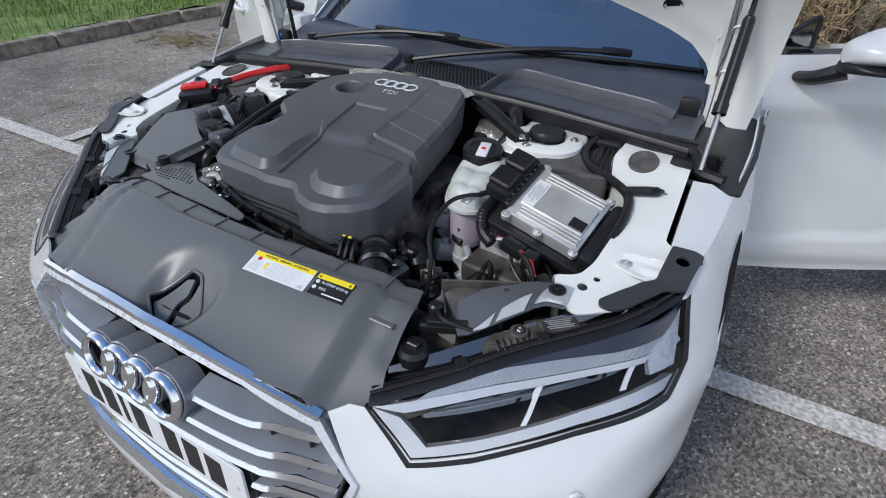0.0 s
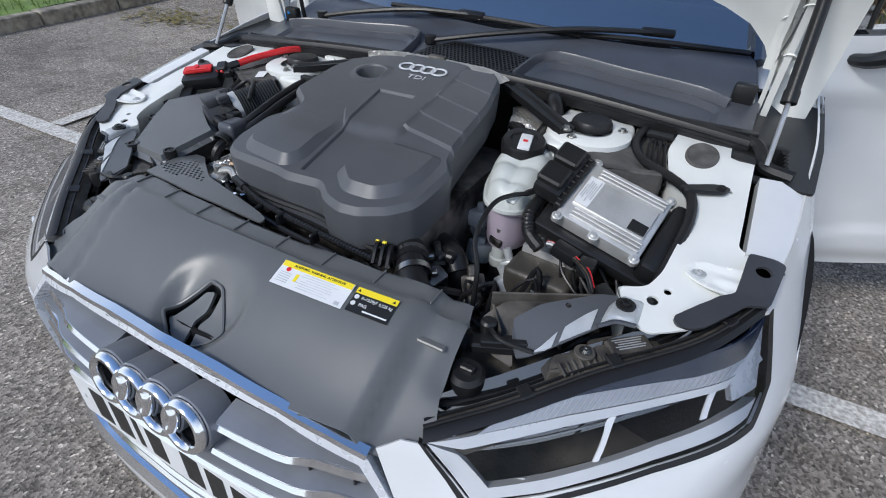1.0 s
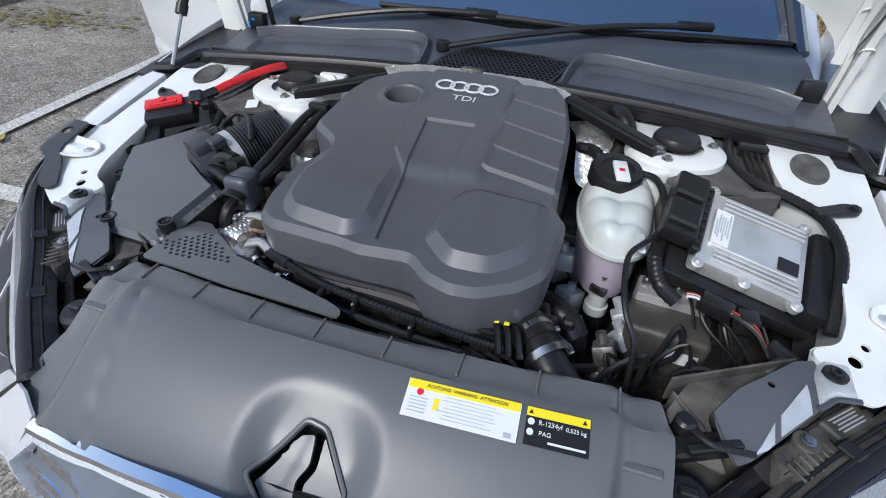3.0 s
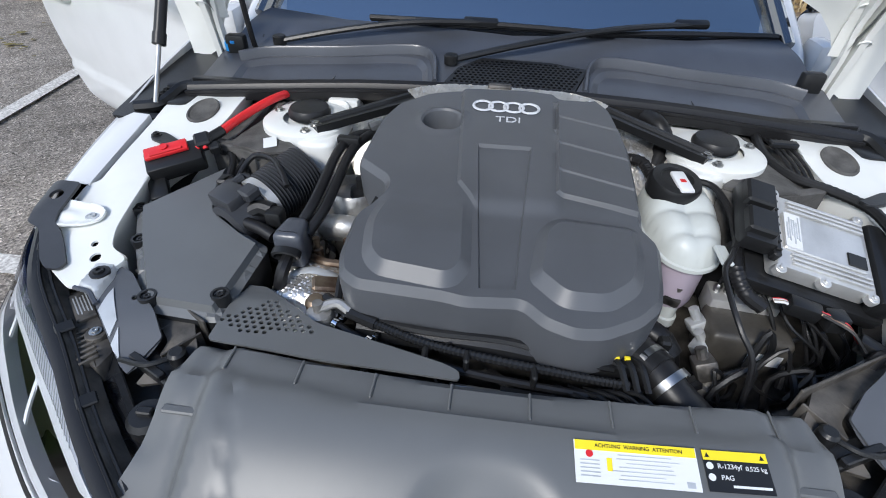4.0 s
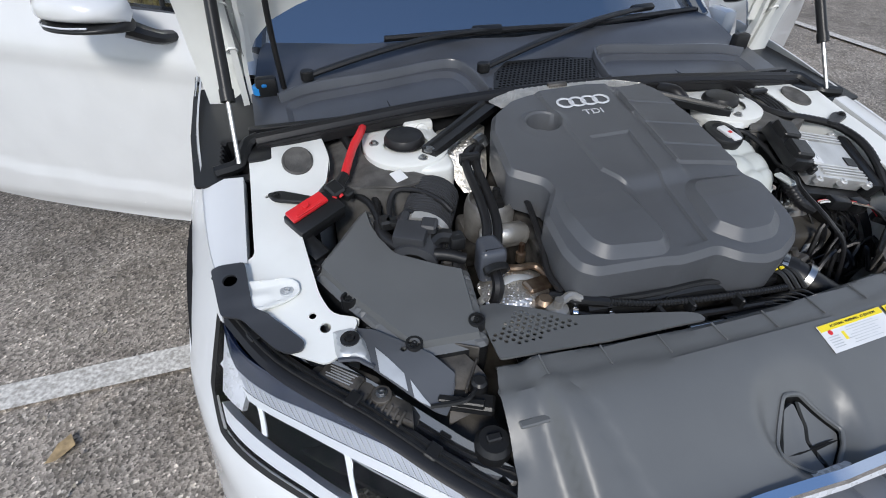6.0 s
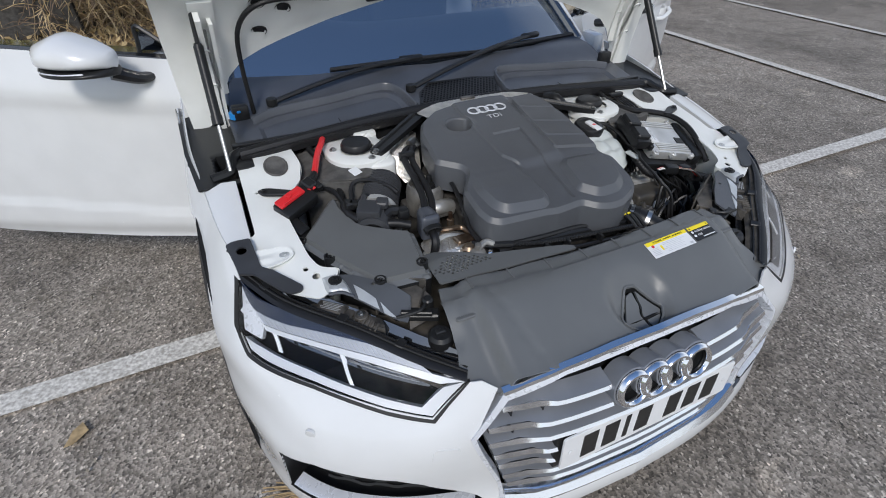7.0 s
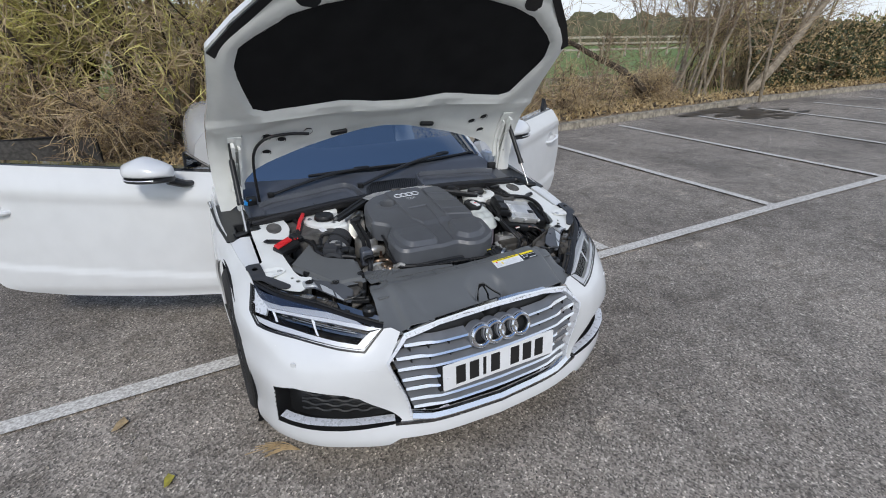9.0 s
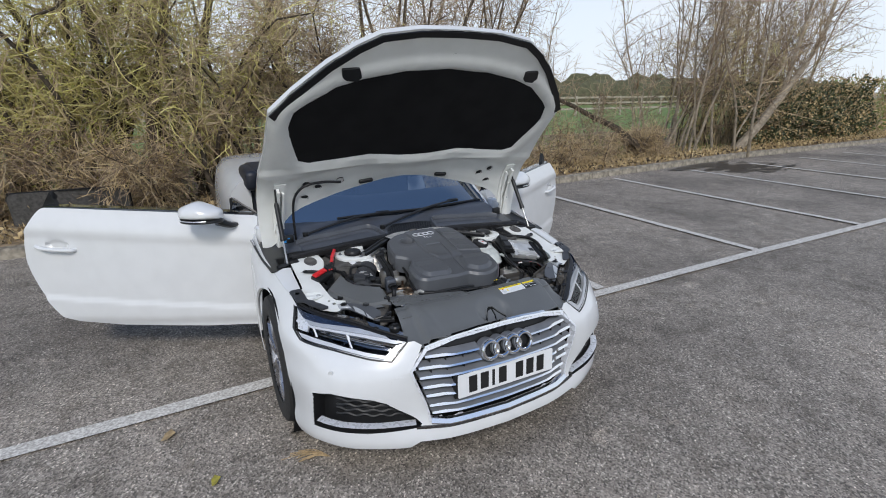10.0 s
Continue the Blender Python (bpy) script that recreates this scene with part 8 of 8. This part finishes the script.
for i, (x, y, h, sd) in enumerate(((0.4, 6.5, 1.2, 51), (-1.6, 6.4, 1.3, 52), (-3.4, 6.6, 1.3, 53), (2.8, 6.9, 1.1, 54), (4.6, 6.7, 0.8, 55), (6.6, 6.8, 0.9, 56), (8.8, 7.0, 0.9, 57))):
    shrub("bramble", "low tangle of dry brambles and twigs", (x, y), 12, h, 2.6, [TWIG, DRY, REDTWIG], sd, 3, 0.22, 0.10, (0.005, 0.5), 0.014, start=0.1)
# thin bare saplings over the gap, the many-stemmed tree, the hedge
for i, (x, y, h, sd) in enumerate(((5.2, 7.3, 2.6, 61), (6.3, 7.6, 3.0, 62), (7.4, 7.2, 2.2, 63), (9.3, 7.6, 3.2, 64), (4.0, 8.2, 3.4, 65))):
    shrub("sapling", "thin bare sapling with fine twigs", (x, y), 5, h, 1.6, [TWIG, REDTWIG], sd, 2, 0.10, 0.0, (0.004, 0.6), 0.018, trunk_mat=PALEBARK)
shrub("bare_tree", "bare many-stemmed tree with upright branches", (11.1, 7.35), 15, 6.2, 7.0, [REDTWIG, TWIG], 71, 3, 0.11, -0.01, (0.0042, 1.0), 0.036, start=0.35, trunk_mat=PALEBARK, cat="tree")
shrub("bare_tree", "bare many-stemmed tree with upright branches", (17.5, 9.6), 16, 7.0, 9.0, [REDTWIG, TWIG], 73, 4, 0.09, -0.01, (0.005, 1.1), 0.04, start=0.3, trunk_mat=PALEBARK, cat="tree")
shrub("bare_tree", "tall bare tree with fine reddish twigs", (4.6, 12.0), 8, 8.0, 6.5, [REDTWIG, TWIG], 75, 5, 0.10, -0.01, (0.005, 1.0), 0.08, start=0.3, cat="tree")
shrub("bare_tree", "tall bare tree with fine reddish twigs", (9.0, 15.0), 8, 8.5, 7.5, [REDTWIG, TWIG], 77, 5, 0.10, -0.01, (0.005, 1.0), 0.07, start=0.3, cat="tree")
shrub("bare_tree", "tall bare tree with fine reddish twigs", (1.2, 11.0), 4, 8.0, 4.0, [REDTWIG, TWIG], 79, 5, 0.10, -0.01, (0.005, 1.0), 0.07, start=0.35, cat="tree")
shrub("bare_tree", "tall bare tree hung with twigs", (-3.6, 9.2), 5, 7.5, 3.6, [WILLOW, TWIG], 81, 5, 0.12, 0.01, (0.005, 1.0), 0.13, start=0.25, cat="tree")

shrub("bare_tree", "old willow with several dark mossy trunks", (-1.75, 7.5), 9, 6.0, 3.6, [WILLOW, WILLOW, LICHEN], 83, 4, 0.16, 0.02, (0.005, 0.9), 0.13, start=0.2, cat="tree")

# leaning pale trunk
lt = thing("leaning_tree", "pale bare tree leaning over the hedge", "tree", at=(12.3, 6.75, 0.05))
tw = Twigs(91)
main = tw.twig((0, 0, 0), (0.77, 0.0, 0.60), 6.4, 0.13, 0.03, -0.02, 14, 0, 0.04)
fk = tw.twig(tuple(main[5][0]), (0.45, 0.1, 0.9), 3.6, 0.07, 0.05, 0, 10, 0, 0.02)
cw = Twigs(92)
for p, d, r_ in main[3:] + fk[2:]:
    for k in range(5):
        q = cw.twig(tuple(p), (d * 0.5 + Vector(cw.r.normal(size=3)) * 0.6 + Vector((0, 0, 0.3))), cw.r.uniform(0.6, 1.8), 0.013, 0.12, 0, 6, int(cw.r.randint(2)))
        for p2, d2, r2 in q[1:]:
            cw.twig(tuple(p2), (d2 * 0.6 + Vector(cw.r.normal(size=3)) * 0.6), cw.r.uniform(0.2, 0.7), 0.005, 0.15, 0, 4, int(cw.r.randint(2)))
o = new("trunk", tw.mesh("trunk", [PALEBARK]))
o.parent = lt
o = new("crown", cw.mesh("crown", [REDTWIG, TWIG]))
o.parent = lt
lg = Twigs(95)
a_ = lg.twig((0, 0, 0.15), (-0.82, 0.05, 0.52), 2.9, 0.10, 0.09, 0.0, 10, 0, 0.04)
o = thing("fallen_branch", "dark broken branch leaning in the undergrowth", "branch", at=(9.0, 6.95, 0.05))
k_ = new("limb", lg.mesh("limb", [BARK]))
k_.parent = o


def hedge(name, label, x0, x1, y, h, depth, n, seed, mats=(IVY,)):
    """An evergreen hedge of many leaves round a twiggy heart."""
    ob = thing(name, label, "hedge", at=((x0 + x1) / 2, y, 0.05))
    w = (x1 - x0) / 2
    tw_ = Twigs(seed)
    for i in range(260):
        px = tw_.r.uniform(-w, w)
        tw_.twig((px, tw_.r.normal(0, depth * 0.2), 0), (tw_.r.normal(0, 0.35), tw_.r.normal(0, 0.3), 1), h * tw_.r.uniform(0.5, 1.1), 0.014, 0.14, 0, 7, 0)
    t = new("heartwood", tw_.mesh("heartwood", [TWIG]))
    t.parent = ob

    def place(r):
        while True:
            u, v, t3 = r.uniform(-1, 1), r.uniform(0, 1), r.normal(0, 0.5)
            top = h * (0.80 + 0.28 * noise.noise(Vector((u * w * 0.9 + seed, 0, 1))))
            z = v * top
            bulge = depth * (0.35 + 0.65 * math.sqrt(max(0, 1 - (2 * v - 0.9) ** 2))) * (0.8 + 0.5 * noise.noise(Vector((u * w * 1.4, z * 1.5, seed))))
            s = 1 if r.uniform() < 0.2 else -1
            if noise.noise(Vector((u * w * 2.2, z * 2.6, seed + 3))) > -0.28:
                return (u * w, s * bulge * (1 - 0.25 * abs(t3)), z)

    for j, mt in enumerate(mats):
        l = new("leaves", litter("leaves", n // len(mats), place, 0.042, mt, "", seed + j))
        l.parent = ob
    return ob


hedge("ivy_hedge", "dense dark green ivy-covered hedge", 12.6, 20.5, 7.7, 2.3, 0.9, 30000, 101, (IVY, IVY, DRY))
for bx, bh, sd in ((12.6, 2.6, 201), (14.6, 2.8, 203), (16.8, 2.8, 205)):
    shrub("shrub", "straggly bare shrub growing through the ivy", (bx, 8.3), 9, bh + 0.9, 3.2, [TWIG, REDTWIG, WILLOW], sd, 3, 0.18, 0.01, (0.0045, 0.7), 0.03, start=0.15)
hedge("ivy_hedge", "brownish overgrown hedge with sparse leaves", 20.0, 28.0, 8.6, 2.6, 0.9, 9000, 103, (DRY, GRASS))

# ---- fence, far hedge, far trees ----
fence = thing("fence", "weathered wooden post and rail fence by the field", "fence", at=(0, 26, 0))
for i in range(-12, 26):
    part("post", box(0.12, 0.12, 1.45, 0.015, 1, (i * 2.2, 0, 0.70)), WOOD, fence)
    for z in (0.55, 0.95, 1.33):
        part("rail", box(2.2, 0.05, 0.13, 0.01, 1, (i * 2.2 + 1.1, -0.04, z)), WOOD, fence)
near = thing("fence", "weathered wooden rail fence behind the shrubs", "fence", at=(-7.5, 11.0, 0))
for i in range(0, 6):
    part("post", box(0.12, 0.12, 1.35, 0.015, 1, (i * 2.0, 0, 0.66)), WOOD, near)
    for z in (0.75, 1.22):
        part("rail", box(2.0, 0.05, 0.14, 0.01, 1, (i * 2.0 + 1.0, -0.05, z)), WOOD, near)


def bank(name, label, y, x0, x1, h, seed, mat, step=1.2):
    """A far hedge as one uneven bank."""
    bm = bmesh.new()
    rows = []
    for i in range(int((x1 - x0) / step) + 1):
        x = x0 + step * i
        t = h * (0.8 + 0.35 * noise.noise(Vector((x * 0.12, seed, 0))) + 0.18 * noise.noise(Vector((x * 0.7, seed, 4))))
        rows.append([bm.verts.new((x + 0.4 * noise.noise(Vector((x, k, seed))), y + dy + 0.5 * noise.noise(Vector((x * 0.8, k * 3, seed))), z * t)) for k, (dy, z) in enumerate(((-1.6, 0), (-1.7, 0.3), (-1.4, 0.6), (-0.9, 0.85), (0, 1.0), (1, 0.7), (1.4, 0)))])
    for p, q in zip(rows, rows[1:]):
        for k in range(6):
            bm.faces.new((p[k], p[k + 1], q[k + 1], q[k]))
    tagged(mesh_object(name, bm, mat), label, "hedge", kind="stuff")


bank("far_hedge", "brown-green hedge beyond the field", 52, -90, 120, 4.2, 3, FARHEDGE, 0.8)
bank("far_hedge", "distant wooded skyline", 120, -160, 220, 8.5, 7, FARHEDGE, 2.0)

# ---- small things on the ground ----
pn = thing("wind_deflector", "black mesh wind deflector leaning in the grass", "deflector", at=(-2.45, 6.05, 0.08))
part("mesh_panel", moved(sheet(rounded([(-0.62, 0), (0.62, 0), (0.62, 0.46), (-0.62, 0.48)], 0.10), [], lambda x, z: (x, 0.02 * math.sin(x * 3), z), 0.08, 0.01), pose(0, 0, 0, 14, 0, 3)), FABRIC, pn)
part("panel_rim", moved(tube([(x, 0, z) for x, z in rounded([(-0.62, 0.01), (0.62, 0.01), (0.62, 0.46), (-0.62, 0.48)], 0.10)], 0.012, 6, 2), pose(0, 0, 0, 14, 0, 3)), BLACK, pn)
LEAFY = material("yellowed_leaf", (0.42, 0.36, 0.05), 0.7, second=(0.25, 0.22, 0.04), scale=40, bump=0.2)
STRAW = material("dry_pine_straw", (0.36, 0.26, 0.14), 0.85, spread=0.3, scale=40, bump=0.2)
for name, x, y, s, mat, lab in (("fallen_leaf", -1.435, 0.94, 0.045, STRAW, "dry curled leaf lying on asphalt"), ("fallen_leaf", -1.25, 0.50, 0.035, LEAFY, "yellow leaf lying on asphalt"), ("fallen_leaf", -2.70, 1.55, 0.05, LEAFY, "yellow leaf lying on asphalt"), ("fallen_leaf", 0.2, -0.6, 0.03, STRAW, "dry curled leaf lying on asphalt")):
    bm = sheet([(-s, -s * 0.4), (-s * 0.2, -s * 0.55), (s, -s * 0.1), (s * 0.6, s * 0.3), (-s * 0.6, s * 0.5)], [], lambda u, v: (u, v, 6 * v * v + 2 * u * u), s * 0.3, 0.001)
    o = mesh_object(name, bm, mat)
    o.matrix_world = pose(x, y, 0.008, 0, 0, x * 90)
    tagged(o, lab, "leaf")
st = thing("dry_sprig", "dry brown pine sprig lying on asphalt", "sprig", at=(-0.86, 0.47, 0.0))
rs = np.random.RandomState(3)
for i in range(16):
    a = 2.55 + rs.normal(0, 0.12)
    l = rs.uniform(0.10, 0.24)
    part("needle", tube([(0.10, -0.06, 0.008), (0.10 + l * 0.5 * math.cos(a), -0.06 + l * 0.5 * math.sin(a), 0.014 + 0.006 * rs.uniform()), (0.10 + l * math.cos(a + 0.15), -0.06 + l * math.sin(a + 0.15), 0.006)], 0.0022, 5, 3), STRAW, st)
